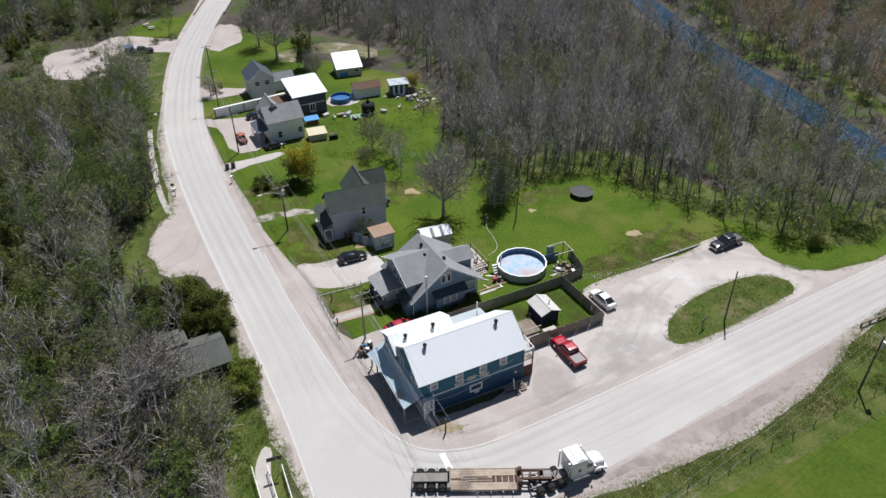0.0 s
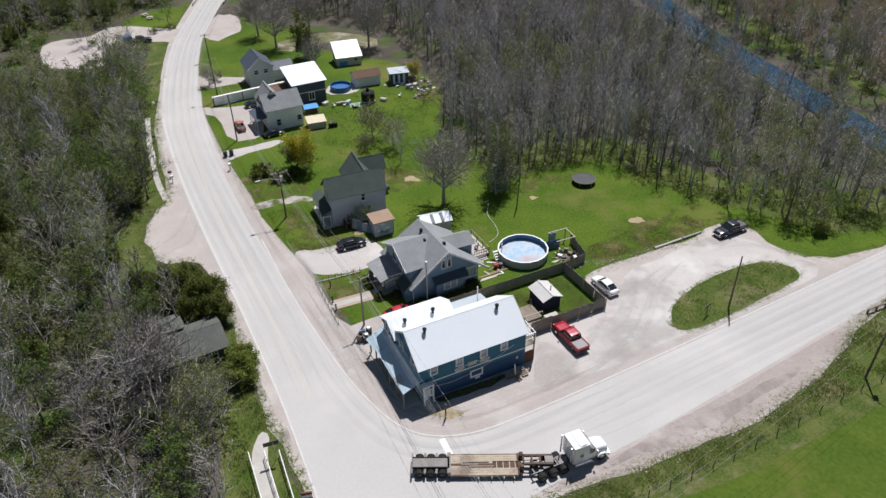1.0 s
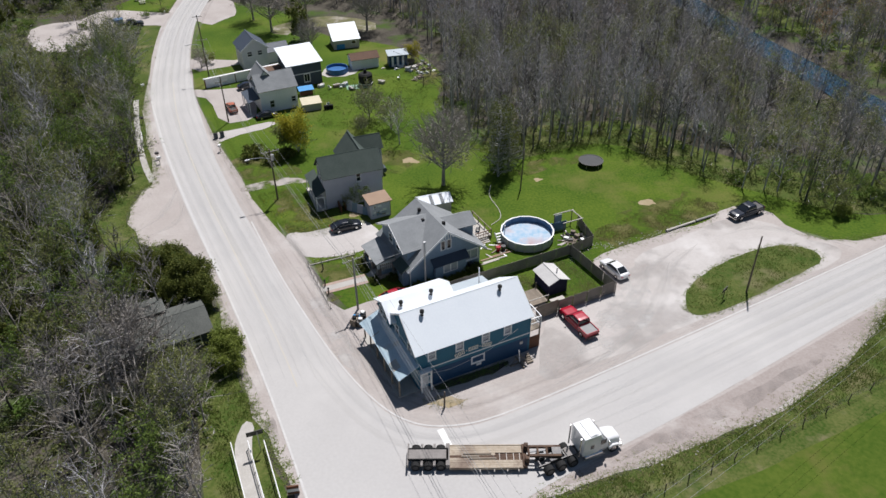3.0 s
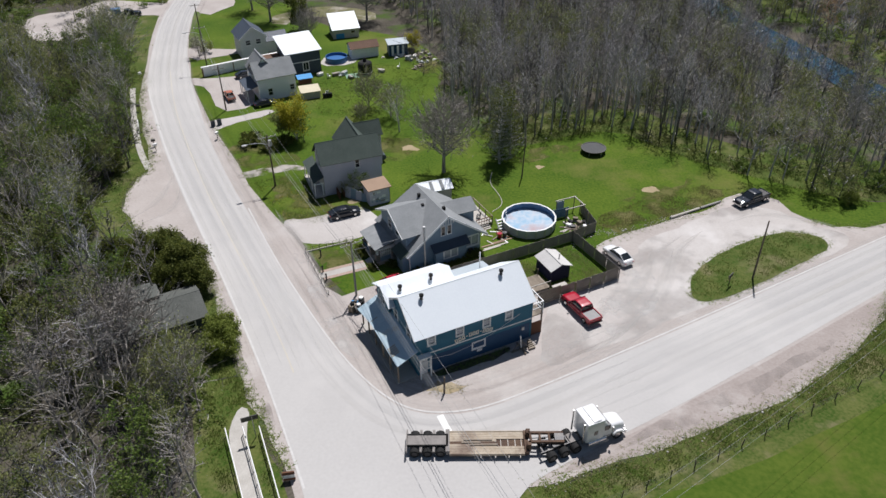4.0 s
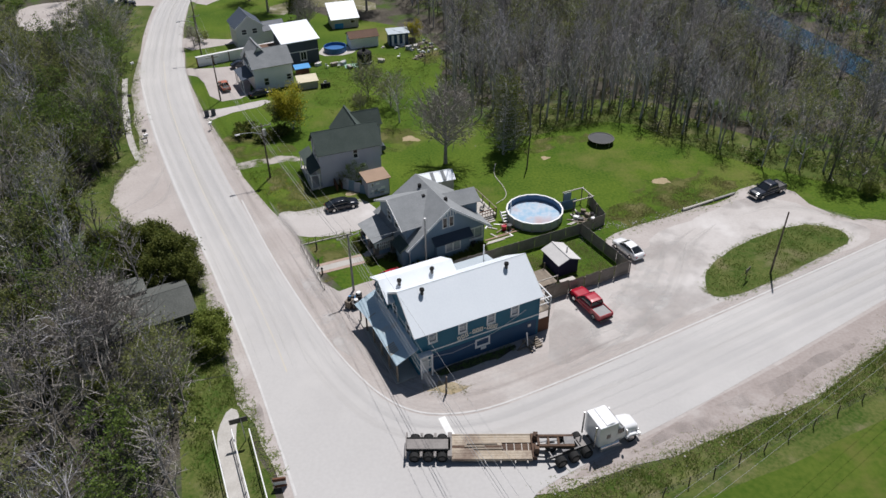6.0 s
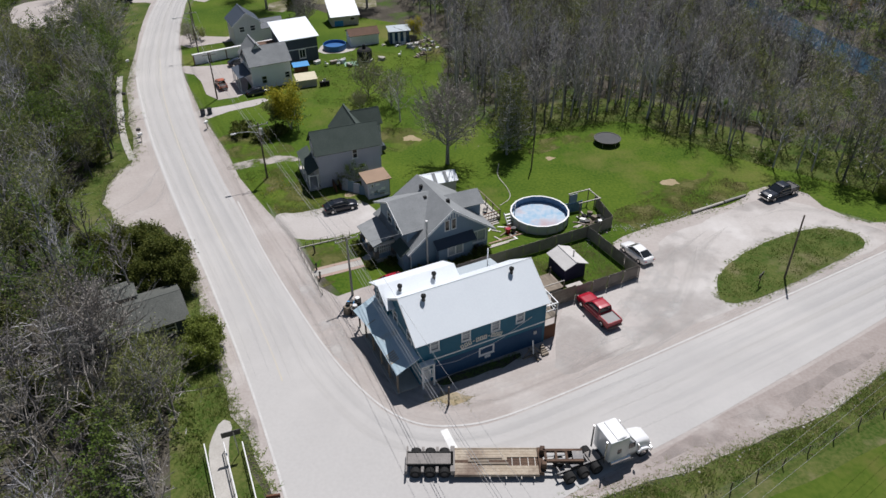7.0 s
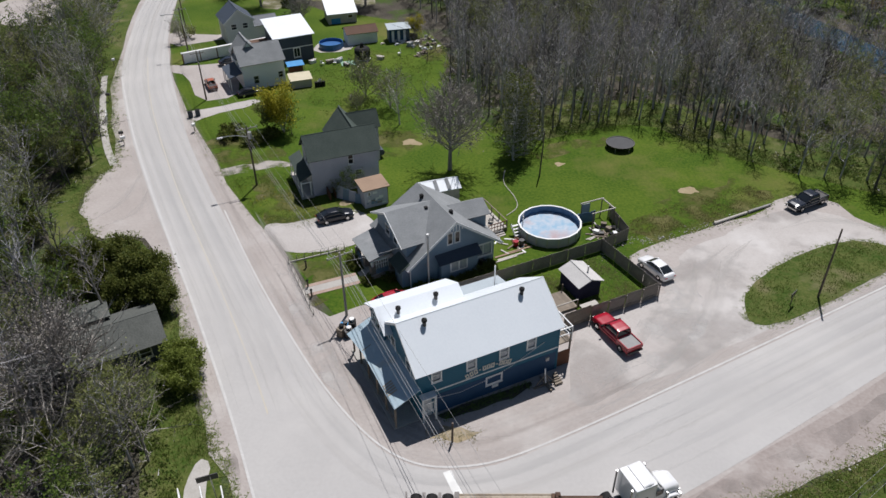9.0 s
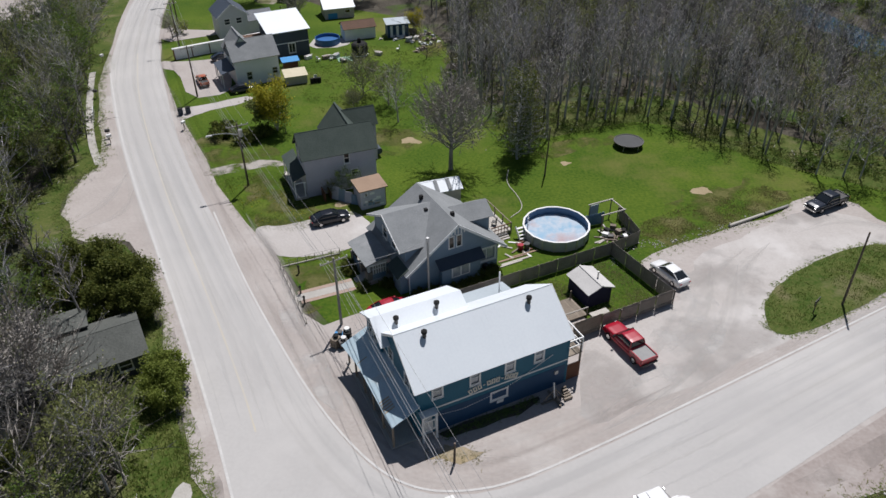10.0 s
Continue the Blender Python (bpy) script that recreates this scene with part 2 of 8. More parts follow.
def streak_mat(name, c1, c2, strength=0.8, along=0.05, across=7.0):
    """Wear that fades out towards both edges of a ribbon and breaks up in long streaks."""
    m = mat(name, c1, c2, 0.6, 5, 0.9, 0.1)
    n, l = m.node_tree.nodes, m.node_tree.links
    uv = n.new("ShaderNodeUVMap")
    sep = n.new("ShaderNodeSeparateXYZ")
    l.new(uv.outputs[0], sep.inputs[0])
    tri = n.new("ShaderNodeMath")
    tri.operation = "PINGPONG"
    tri.inputs[1].default_value = 0.5
    l.new(sep.outputs[0], tri.inputs[0])
    edge = n.new("ShaderNodeMapRange")
    edge.interpolation_type = "SMOOTHSTEP"
    edge.inputs[1].default_value, edge.inputs[2].default_value = 0.0, 0.4
    l.new(tri.outputs[0], edge.inputs[0])
    mp = n.new("ShaderNodeMapping")
    mp.inputs["Scale"].default_value = (across, along, 1)
    l.new(uv.outputs[0], mp.inputs[0])
    tex = n.new("ShaderNodeTexNoise")
    tex.inputs["Scale"].default_value, tex.inputs["Detail"].default_value = 1.0, 5
    l.new(mp.outputs[0], tex.inputs["Vector"])
    br = n.new("ShaderNodeMapRange")
    br.inputs[1].default_value, br.inputs[2].default_value = 0.36, 0.62
    br.inputs[4].default_value = strength
    l.new(tex.outputs[0], br.inputs[0])
    mul = n.new("ShaderNodeMath")
    mul.operation = "MULTIPLY"
    l.new(edge.outputs[0], mul.inputs[0])
    l.new(br.outputs[0], mul.inputs[1])
    clear, both = n.new("ShaderNodeBsdfTransparent"), n.new("ShaderNodeMixShader")
    l.new(mul.outputs[0], both.inputs[0])
    l.new(clear.outputs[0], both.inputs[1])
    l.new(n["Principled BSDF"].outputs[0], both.inputs[2])
    l.new(both.outputs[0], n["Material Output"].inputs["Surface"])
    return m


def patchy(m, scale=0.3, low=0.42, high=0.62, strength=0.9):
    """Lets the ground beneath show through in soft, uneven patches."""
    n, l = m.node_tree.nodes, m.node_tree.links
    tc, tex, mr = n.new("ShaderNodeTexCoord"), n.new("ShaderNodeTexNoise"), n.new("ShaderNodeMapRange")
    tex.inputs["Scale"].default_value, tex.inputs["Detail"].default_value = scale, 5
    mr.inputs[1].default_value, mr.inputs[2].default_value, mr.inputs[4].default_value = low, high, strength
    l.new(tc.outputs["Object"], tex.inputs["Vector"])
    l.new(tex.outputs[0], mr.inputs[0])
    clear, both = n.new("ShaderNodeBsdfTransparent"), n.new("ShaderNodeMixShader")
    l.new(mr.outputs[0], both.inputs[0])
    l.new(clear.outputs[0], both.inputs[1])
    l.new(n["Principled BSDF"].outputs[0], both.inputs[2])
    l.new(both.outputs[0], n["Material Output"].inputs["Surface"])
    return m


patchy(M_DRYLAWN)
M_LOT = patchy(mat("lot_gravel", (0.47, 0.442, 0.42), (0.40, 0.37, 0.348), 0.16, 4.5, 0.95, 0.4, c3=(0.53, 0.505, 0.485), spots=0.5), 0.12, 0.25, 0.5, 1.0)
M_TRACK = patchy(mat("thin_drive_gravel", (0.38, 0.345, 0.31), (0.44, 0.405, 0.37), 0.4, 4, 0.95, 0.4), 0.45, 0.38, 0.58, 0.9)
M_SCUFF = patchy(mat("pale_scuffed_gravel", (0.58, 0.562, 0.54), (0.54, 0.52, 0.498), 0.5, 5, 0.95, 0.3), 0.3, 0.46, 0.72, 0.7)
M_DAMP = patchy(mat("dark_gravel_stain", (0.27, 0.238, 0.218), (0.32, 0.286, 0.265), 0.5, 5, 0.95, 0.4), 0.28, 0.46, 0.72, 0.55)
M_GLASS = glass_mat()
M_CURTAIN = mat("curtained_glass", (0.30, 0.33, 0.37), (0.40, 0.42, 0.45), 2.5, 3, 0.08, 0, coat=0.5)
M_SIGN = mat("cream_sign_paint", (0.80, 0.75, 0.66), (0.70, 0.65, 0.56), 3, 12, 0.6, 0.1)
M_COVER = mat("dull_grey_cover", (0.22, 0.22, 0.22), (0.28, 0.275, 0.27), 2, 12, 0.7, 0.1)
M_PALEGREY = siding_mat("pale_house_siding", (0.66, 0.66, 0.66), (0.60, 0.60, 0.60), 0.12)
M_TINT = mat("tinted_glass", (0.012, 0.015, 0.018), (0.015, 0.018, 0.02), 1, 5, 0.05, 0, coat=0.5)


# ---- geometry helpers ----
def part(name, bm, material, parent=None, label=""):
    me = bpy.data.meshes.new(name)
    bm.normal_update()
    bm.to_mesh(me)
    bm.free()
    for m in material if isinstance(material, (list, tuple)) else [material]:
        me.materials.append(m)
    ob = new(name, me)
    if parent:
        ob.parent = parent
    if label:
        tagged(ob, label)
    return ob


def thing(name, x, y, rz=0.0, z=0.0, label="", category="", group="", kind=""):
    ob = new(name)
    ob.empty_display_size = 0.3
    ob.matrix_basis = pose(x, y, z, 0, 0, rz)
    return tagged(ob, label, category, group, kind)


def box(bm, x0, x1, y0, y1, z0, z1, bevel=0.0):
    vs = [bm.verts.new((x, y, z)) for z in (z0, z1) for y in (y0, y1) for x in (x0, x1)]
    fs = [bm.faces.new([vs[i] for i in f]) for f in ((0, 2, 3, 1), (4, 5, 7, 6), (0, 1, 5, 4), (2, 6, 7, 3), (0, 4, 6, 2), (1, 3, 7, 5))]
    if bevel:
        es = {e for f in fs for e in f.edges}
        bmesh.ops.bevel(bm, geom=list(es), offset=bevel, segments=2, affect="EDGES", profile=0.6)
    return vs


def boxes(*dims, bevel=0.0):
    bm = bmesh.new()
    for d in dims:
        box(bm, *d, bevel=bevel)
    return bm


def slab(bm, corners, thick):
    """A flat plate through the given corners (counter-clockwise from outside), thick downward along its normal."""
    c = [Vector(p) for p in corners]
    n = (c[1] - c[0]).cross(c[2] - c[0]).normalized()
    top = [bm.verts.new(p) for p in c]
    low = [bm.verts.new(p - n * thick) for p in c]
    bm.faces.new(top)
    bm.faces.new(low[::-1])
    k = len(c)
    for i in range(k):
        bm.faces.new([top[i], low[i], low[(i + 1) % k], top[(i + 1) % k]])


def plate(corners, thick=0.08):
    bm = bmesh.new()
    slab(bm, corners, thick)
    return bm


def rod(bm, a, b, r0, r1=None, n=8, cap=True):
    a, b = Vector(a), Vector(b)
    r1 = r0 if r1 is None else r1
    q = (b - a).to_track_quat("Z", "Y")
    ra = [bm.verts.new(a + q @ Vector((r0 * math.cos(t), r0 * math.sin(t), 0))) for t in np.linspace(0, 2 * math.pi, n, endpoint=False)]
    rb = [bm.verts.new(b + q @ Vector((r1 * math.cos(t), r1 * math.sin(t), 0))) for t in np.linspace(0, 2 * math.pi, n, endpoint=False)]
    for i in range(n):
        bm.faces.new([ra[i], ra[(i + 1) % n], rb[(i + 1) % n], rb[i]])
    if cap:
        bm.faces.new(ra[::-1])
        bm.faces.new(rb)


def rods(*items, n=8):
    bm = bmesh.new()
    for it in items:
        rod(bm, *it, n=n)
    return bm


def chaikin(pts, n=2, closed=True):
    pts = [Vector((*p, 0)) if len(p) == 2 else Vector(p) for p in pts]
    for _ in range(n):
        out = [] if closed else [pts[0]]
        for i in range(len(pts) if closed else len(pts) - 1):
            a, b = pts[i], pts[(i + 1) % len(pts)]
            out += [a.lerp(b, 0.25), a.lerp(b, 0.75)]
        if not closed:
            out.append(pts[-1])
        pts = out
    return pts


def sheet(name, poly, z, material, rough=0.0, smooth=2, mound=0.0, label="", category=""):
    """A piece of ground: a closed outline, its edge made uneven, filled flat at the height z."""
    pts = chaikin(poly, smooth)
    if rough:
        fine = []
        for i, a in enumerate(pts):
            b = pts[(i + 1) % len(pts)]
            k = max(1, int((b - a).length / 0.7))
            fine += [a.lerp(b, j / k) for j in range(k)]
        pts = [p + Vector((noise.noise(p * 0.5), noise.noise(p * 0.5 + Vector((31, 7, 0))), 0)) * rough
               + Vector((noise.noise(p * 1.7), noise.noise(p * 1.7 + Vector((31, 7, 0))), 0)) * rough * 0.6 for p in pts]
    bm = bmesh.new()
    vs = [bm.verts.new((p.x, p.y, z)) for p in pts]
    es = [bm.edges.new((vs[i], vs[(i + 1) % len(vs)])) for i in range(len(vs))]
    bmesh.ops.triangle_fill(bm, edges=es, use_beauty=True, use_dissolve=False)
    for f in bm.faces:
        if f.calc_area() > 0 and f.normal.z < 0:
            f.normal_flip()
    bmesh.ops.recalc_face_normals(bm, faces=bm.faces)
    if bm.faces and sum(f.normal.z for f in bm.faces) < 0:
        bmesh.ops.reverse_faces(bm, faces=bm.faces)
    ob = part(name, bm, material)
    return tagged(ob, label, category, kind="structure")


def ribbon(name, line, width, z, material, label="", category="", smooth=2, taper=0.0):
    pts = chaikin(line, smooth, closed=False)
    bm = bmesh.new()
    uvl = bm.loops.layers.uv.new("UVMap")
    prev, run = None, 0.0
    for i, p in enumerate(pts):
        d = (pts[min(i + 1, len(pts) - 1)] - pts[max(i - 1, 0)]).normalized()
        s = Vector((-d.y, d.x, 0)) * width / 2
        if taper:
            s *= max(0.02, min(1, (p - pts[0]).length / taper, (p - pts[-1]).length / taper))
        row = bm.verts.new((p.x + s.x, p.y + s.y, z)), bm.verts.new((p.x - s.x, p.y - s.y, z))
        if prev:
            nxt = run + (p - pts[i - 1]).length
            f = bm.faces.new([prev[0], prev[1], row[1], row[0]])
            for lp, c in zip(f.loops, ((0, run), (1, run), (1, nxt), (0, nxt))):
                lp[uvl].uv = c
            run = nxt
        prev = row
    return tagged(part(name, bm, material), label, category, kind="structure")


def cable(name, pts, r=0.02, sag=0.0, material=None, parent=None):
    cu = bpy.data.curves.new(name, "CURVE")
    cu.dimensions, cu.bevel_depth, cu.bevel_resolution = "3D", r, 1
    sp = cu.splines.new("POLY")
    out = []
    for a, b in zip(pts, pts[1:]):
        a, b = Vector(a), Vector(b)
        out += [a.lerp(b, t) - Vector((0, 0, sag * 4 * t * (1 - t))) for t in np.linspace(0, 1, 17)]
    sp.points.add(len(out) - 1)
    for q, p in zip(sp.points, out):
        q.co = (*p, 1)
    cu.materials.append(material or M_WIRE)
    ob = new(name, cu)
    if parent:
        ob.parent = parent
    return ob


# ---- ground ----
RIVER = [(61, 330), (62.5, 262), (65.5, 233.6), (69, 206), (74, 181), (78.9, 163.5), (82.9, 146), (86.6, 129), (93, 108), (104, 85), (120, 50)]
RIV = np.array([tuple(p)[:2] for p in chaikin(RIVER, 3, closed=False)])


def river_gap(x, y):
    return np.sqrt(((RIV - np.array((x, y))) ** 2).sum(1).min())


def ground_sheet():
    xs = [-3000, -900, -300] + list(np.arange(-160, 181, 4.0)) + [320, 900, 3000]
    ys = [-800, -200, -40] + list(np.arange(0, 321, 4.0)) + [460, 1100, 3500]
    bm = bmesh.new()
    grid = []
    for y in ys:
        row = []
        for x in xs:
            z = -0.02
            d = river_gap(x, y)
            if d < 11:
                z -= 1.6 * (1 - d / 11)
            row.append(bm.verts.new((x, y, z)))
        grid.append(row)
    for j in range(len(ys) - 1):
        for i in range(len(xs) - 1):
            bm.faces.new([grid[j][i], grid[j][i + 1], grid[j + 1][i + 1], grid[j + 1][i]])
    for f in bm.faces:
        f.smooth = True
    return tagged(part("ground", bm, M_LITTER), "brown woodland floor of leaf litter and moss", "ground", kind="structure")


ground_sheet()
ribbon("water", RIVER, 8.6, -0.75, M_WATER, "narrow dark blue river between wooded banks", "river", smooth=3)
sheet("grass_bank", [(102, 112), (108, 124), (103, 140), (99, 152), (97, 168), (92, 186), (88, 206), (84, 232), (78.5, 232), (81, 207), (86, 184), (91, 167), (95, 150), (97, 136), (99, 122)], 0.0, M_VERGE, 2.2,
      label="green grassy bank along the river", category="bank")
sheet("lawn", [(-8, 68), (-13, 74), (-22, 88.4), (-26.7, 94), (-33.2, 105.2), (-42.2, 121.7), (-49.5, 136.7), (-55.6, 151.3), (-61.2, 168.4), (-67, 193), (-69, 210), (-60, 214),
               (-44, 203), (-34, 184), (-16, 176), (-6, 168), (0, 152), (-2, 138), (3, 126), (7, 118), (12, 114), (20, 118), (30, 121), (36, 114), (43, 107), (52, 101), (62, 95), (70, 96),
               (90, 108), (90, 98), (66, 86), (40, 80), (24, 64)], 0.015, M_LAWN, 0.5, 1, label="mown green lawns with paler worn patches", category="lawn")
sheet("wood_edge_grass", [(5, 121), (9, 113), (18, 115.5), (30, 120), (35, 112.5), (42, 106.5), (52, 100), (62, 94.6), (76, 98), (92, 107), (90, 113), (72, 108), (60, 107), (50, 114), (42, 121), (36, 129), (24, 130), (10, 127)], 0.012, M_VERGE, 1.6, 1, label="rough green grass under the first trees", category="grass")
sheet("rough_grass", [(1, 33), (4.6, 44.6), (10.1, 45.6), (15.5, 47.6), (23.3, 51.2), (30.4, 53.6), (34.9, 55.6), (41.7, 60.3), (48, 64.8), (52, 70), (56, 74.5), (63, 79), (90, 94), (130, 112),
                      (130, 90), (60, 30), (30, 20)], 0.01, M_VERGE, 0.7, 1, label="rough green roadside grass with dry stalks", category="grass")
sheet("field", [(4, 34), (12, 41.4), (18.8, 44.2), (25.3, 46.3), (31.5, 49.1), (36.7, 51.5), (42.8, 54.3), (60, 63), (110, 89), (140, 78), (90, 28), (30, 15)], 0.03, M_FIELD, 0.3, 1, label="bright green grass field", category="field")
sheet("west_verge", [(-14, 42), (-15.5, 46.2), (-18.5, 52), (-20.6, 56), (-25, 64.5), (-28.5, 71.5), (-32.5, 79.5), (-35, 84.5), (-40, 89), (-44.4, 88.3), (-48.4, 93.7), (-50.8, 98.6), (-50.8, 104),
                     (-49, 107.5), (-52.5, 117.6), (-58.1, 131.7), (-65.2, 151.6), (-71.3, 172.6), (-76.5, 194), (-80, 230), (-84, 230), (-82, 196), (-76, 173), (-69.5, 151), (-62, 131), (-56, 117),
                     (-54, 104), (-54, 96), (-49, 86), (-42, 82), (-36, 70), (-29, 60), (-25, 50), (-22, 42)], 0.005, M_VERGE, 0.9, 1, label="rough grass verge beside the road", category="grass")
sheet("gravel", [(-8, 36), (-13.3, 43), (-15.3, 47), (-18.3, 52.5), (-21.5, 57.6), (-25.6, 65.5), (-29, 73), (-32.5, 80), (-35.2, 85.2), (-39.5, 89.6), (-44.1, 88.8), (-48.4, 93.7), (-50.3, 98.6),
                 (-50.4, 103.8), (-48.8, 108), (-53.6, 118.2), (-59.4, 131.7), (-65.8, 151.6), (-71, 172.6), (-76.3, 193.7), (-79.3, 219), (-84, 262), (-88, 300), (-76, 300), (-73, 262),
                 (-70.4, 224), (-69.2, 208), (-66.8, 193), (-60.9, 168), (-55.2, 151), (-49.1, 136.5), (-41.8, 121.5), (-32.8, 105), (-26.4, 93.8), (-21.9, 88.4), (-18.6, 82), (-14.6, 73.6), (-9.5, 76), (4, 80),
                 (11.6, 76), (13.5, 73), (22, 77.5), (19.5, 83.5), (23.1, 86.6), (31.9, 90.8), (39, 93.5), (43, 98.3), (49, 97.6), (51.2, 91), (55.6, 88.2), (60.2, 88.6), (69.1, 91.5), (100, 109),
                 (130, 126), (130, 113), (90, 93.5), (63, 78.4), (55, 73), (51, 68), (42.1, 60.6), (34, 55), (28, 53), (22.3, 50.6), (15, 47.6), (9.5, 45.6), (5, 44.7), (2, 36)],
      0.04, M_SHOULDER, 0.75, 1, label="pale dusty gravel verges and parking lot", category="gravel lot")
sheet("parking_lot", [(10, 60), (24, 67.5), (40, 76), (58, 86), (52, 89), (48, 93.5), (43, 95.5), (36, 91), (26, 85.5), (23.5, 79), (22.5, 77), (12.5, 72), (10.5, 66)], 0.048, M_LOT, 0.8, 2,
      label="bleached gravel parking lot", category="parking lot")
sheet("road", [(-9, 34), (-13.2, 44.5), (-15.5, 50), (-18.6, 56.5), (-21.5, 62.4), (-26.6, 72.3), (-30.8, 80.2), (-36.2, 90), (-42.6, 101.9), (-51.3, 119), (-61.7, 142), (-68.5, 165), (-74, 188),
               (-77, 212), (-80, 250), (-84, 300), (-76, 300), (-72, 250), (-69.2, 212), (-66.8, 190), (-60, 163.5), (-51.8, 141.8), (-42.4, 118.7), (-34.7, 103.1), (-28, 90.9), (-23, 81),
               (-16.6, 70.2), (-12.8, 64.1), (-9.2, 59.2), (-6, 56), (-3.1, 54.5), (0.2, 54.3), (4.2, 55.1), (12, 59), (20.7, 63.7), (31.8, 69.8), (43.6, 76.3), (57.9, 84.3), (80, 96.6), (130, 124), (130, 118.5), (88, 94.5), (64, 80),
               (51.8, 72.5), (38.6, 64.3), (28, 57.8), (18, 52), (10.5, 47.8), (6.7, 45.2), (3, 38)], 0.056, M_ASPHALT, 0.12, 1, label="sun-bleached pale asphalt road bending round the corner", category="road")
for poly in ([(-26, 94.4), (-21.6, 88.9), (-14, 92.5), (-17.5, 97.5), (-22, 103), (-29, 106)], [(-33, 106.2), (-24, 108.4), (-26, 113), (-33, 116), (-38.5, 117)], [(-9, 108.8), (-4, 111.6), (-5, 117), (-11, 120), (-13, 114)],
             [(22, 87.4), (27, 86.9), (36, 92.4), (43.5, 98.5), (40, 102), (32, 101), (25, 96)], [(-6, 150), (-1, 143), (2, 150), (-3, 158), (-10, 160)], [(-18.8, 83.2), (-13.4, 85.6), (-11.2, 80.6), (-14.9, 75), (-16, 78)], [(12, 108.5), (20, 112.5), (27, 115), (18, 115.6), (12, 113)]):
    sheet("dry_lawn", poly, 0.019, M_DRYLAWN, 2.4, 2, label="dry olive patch in the lawn", category="lawn")
ribbon("edge_line", [(-30, 95.2), (-23, 81.4), (-16.6, 70.4), (-12.8, 64.3), (-9.2, 59.5), (-6, 56.3), (-3.1, 54.8), (0.2, 54.6), (4.2, 55.4), (12, 59.3), (20.7, 64), (31.8, 70.1), (43.6, 76.6), (57.9, 84.6), (80, 96.9)], 0.2, 0.062, M_EDGE,
       "faded white edge line on the road", "road marking")
ribbon("edge_line", [(-13.4, 45.5), (-15.7, 50.5), (-18.7, 57), (-21.5, 62.8), (-26.6, 72.7), (-30.8, 80.6), (-36.1, 90.4), (-42.4, 102.2), (-51.1, 119.3), (-61.3, 142)], 0.22, 0.062, M_EDGE,
       "faded white edge line on the road", "road marking")
ribbon("centre_line", [(-17, 60.5), (-19.2, 65.3), (-24.8, 76.2), (-31.4, 88.5), (-38, 100.7), (-46.8, 119), (-53.5, 134), (-60, 152)], 0.14, 0.062, M_YELLOW, "faded yellow centre line on the road", "road marking")
ribbon("stop_line", [(-0.85, 54.25), (1.3, 49.2)], 0.72, 0.064, M_LINE, "worn white stop line across the road", "road marking", smooth=0)
sheet("south_shoulder", [(9.5, 46.9), (18, 51.6), (28, 57.3), (38.6, 63.8), (51.8, 72), (64, 79.6), (62, 78.2), (52.5, 70.6), (47, 64), (41.7, 60.9), (36, 57.2), (34, 55.4), (28, 53.1), (22.3, 50.8), (15, 47.8)], 0.052, M_GRIT, 0.5, 1,
      label="brownish grit shoulder beside the road", category="road shoulder")
sheet("gravel_scuff", [(14, 64), (20, 66), (26, 72), (27, 80), (23, 79), (18, 72)], 0.0545, M_SCUFF, 1.5, 2, label="pale scuffed patch in the gravel lot", category="gravel patch")
sheet("gravel_scuff", [(-14, 66), (-9.5, 61), (-11, 66), (-16, 75), (-20, 83), (-22, 84)], 0.0545, M_SCUFF, 0.8, 2, label="pale scuffed strip on the gravel verge", category="gravel patch")
sheet("gravel_stain", [(14, 48.4), (26, 53.6), (36, 59), (48, 67), (46, 66.8), (34, 59.6), (24, 54.6)], 0.0555, M_DAMP, 0.9, 2, label="dark stained strip on the road shoulder", category="gravel patch")
sheet("gravel_stain", [(-16, 50), (-20.5, 58.5), (-27, 71), (-34, 84.6), (-35, 84), (-28, 70), (-22, 57.6)], 0.0548, M_DAMP, 0.6, 2, label="dark stained strip on the road shoulder", category="gravel patch")
sheet("patio", [(-28, 153.5), (-20.5, 154.6), (-19.5, 159.5), (-27, 161)], 0.04, M_CONCRETE, 0.5, 1, label="pale concrete patio round the garden pool", category="patio")
sheet("drive", [(-23, 89), (-20, 85), (-12.5, 86.5), (-9, 90), (-11.5, 94.5), (-14.5, 95.5), (-20, 92), (-24.5, 92)], 0.044, M_GRAVEL, 0.3, 2, label="gravel driveway between the houses", category="driveway")
sheet("drive", [(-34.4, 106), (-33, 103.5), (-27, 106.5), (-22.5, 107), (-23, 108.5), (-28.5, 108.6)], 0.044, M_TRACK, 0.8, 2, label="thin gravel driveway through grass", category="driveway")
sheet("drive", [(-46, 125.6), (-43, 121), (-39.5, 125.3), (-34.4, 128), (-32.6, 131), (-35, 131.2), (-41, 127.4)], 0.044, M_GRAVEL, 0.3, 2, label="pale gravel driveway", category="driveway")
sheet("drive", [(-54.6, 148), (-53.2, 144.2), (-49.3, 142.8), (-43.7, 130), (-37.5, 132.6), (-38.5, 138), (-41.5, 149.5), (-50.3, 147.2)], 0.044, M_SHOULDER, 0.15, 1, label="pinkish gravel front drive", category="driveway")
sheet("drive", [(-61.5, 169), (-57.5, 157.5), (-51, 161), (-43, 165), (-43.5, 167), (-52, 165)], 0.044, M_SHOULDER, 0.3, 1, label="pale gravel driveway", category="driveway")
sheet("drive", [(-69.5, 197), (-66, 193.5), (-61.6, 193), (-58.2, 202), (-61, 213), (-66, 217), (-70, 216)], 0.044, M_SHOULDER, 1.2, 1, label="pale gravel pull-off behind the houses", category="driveway")
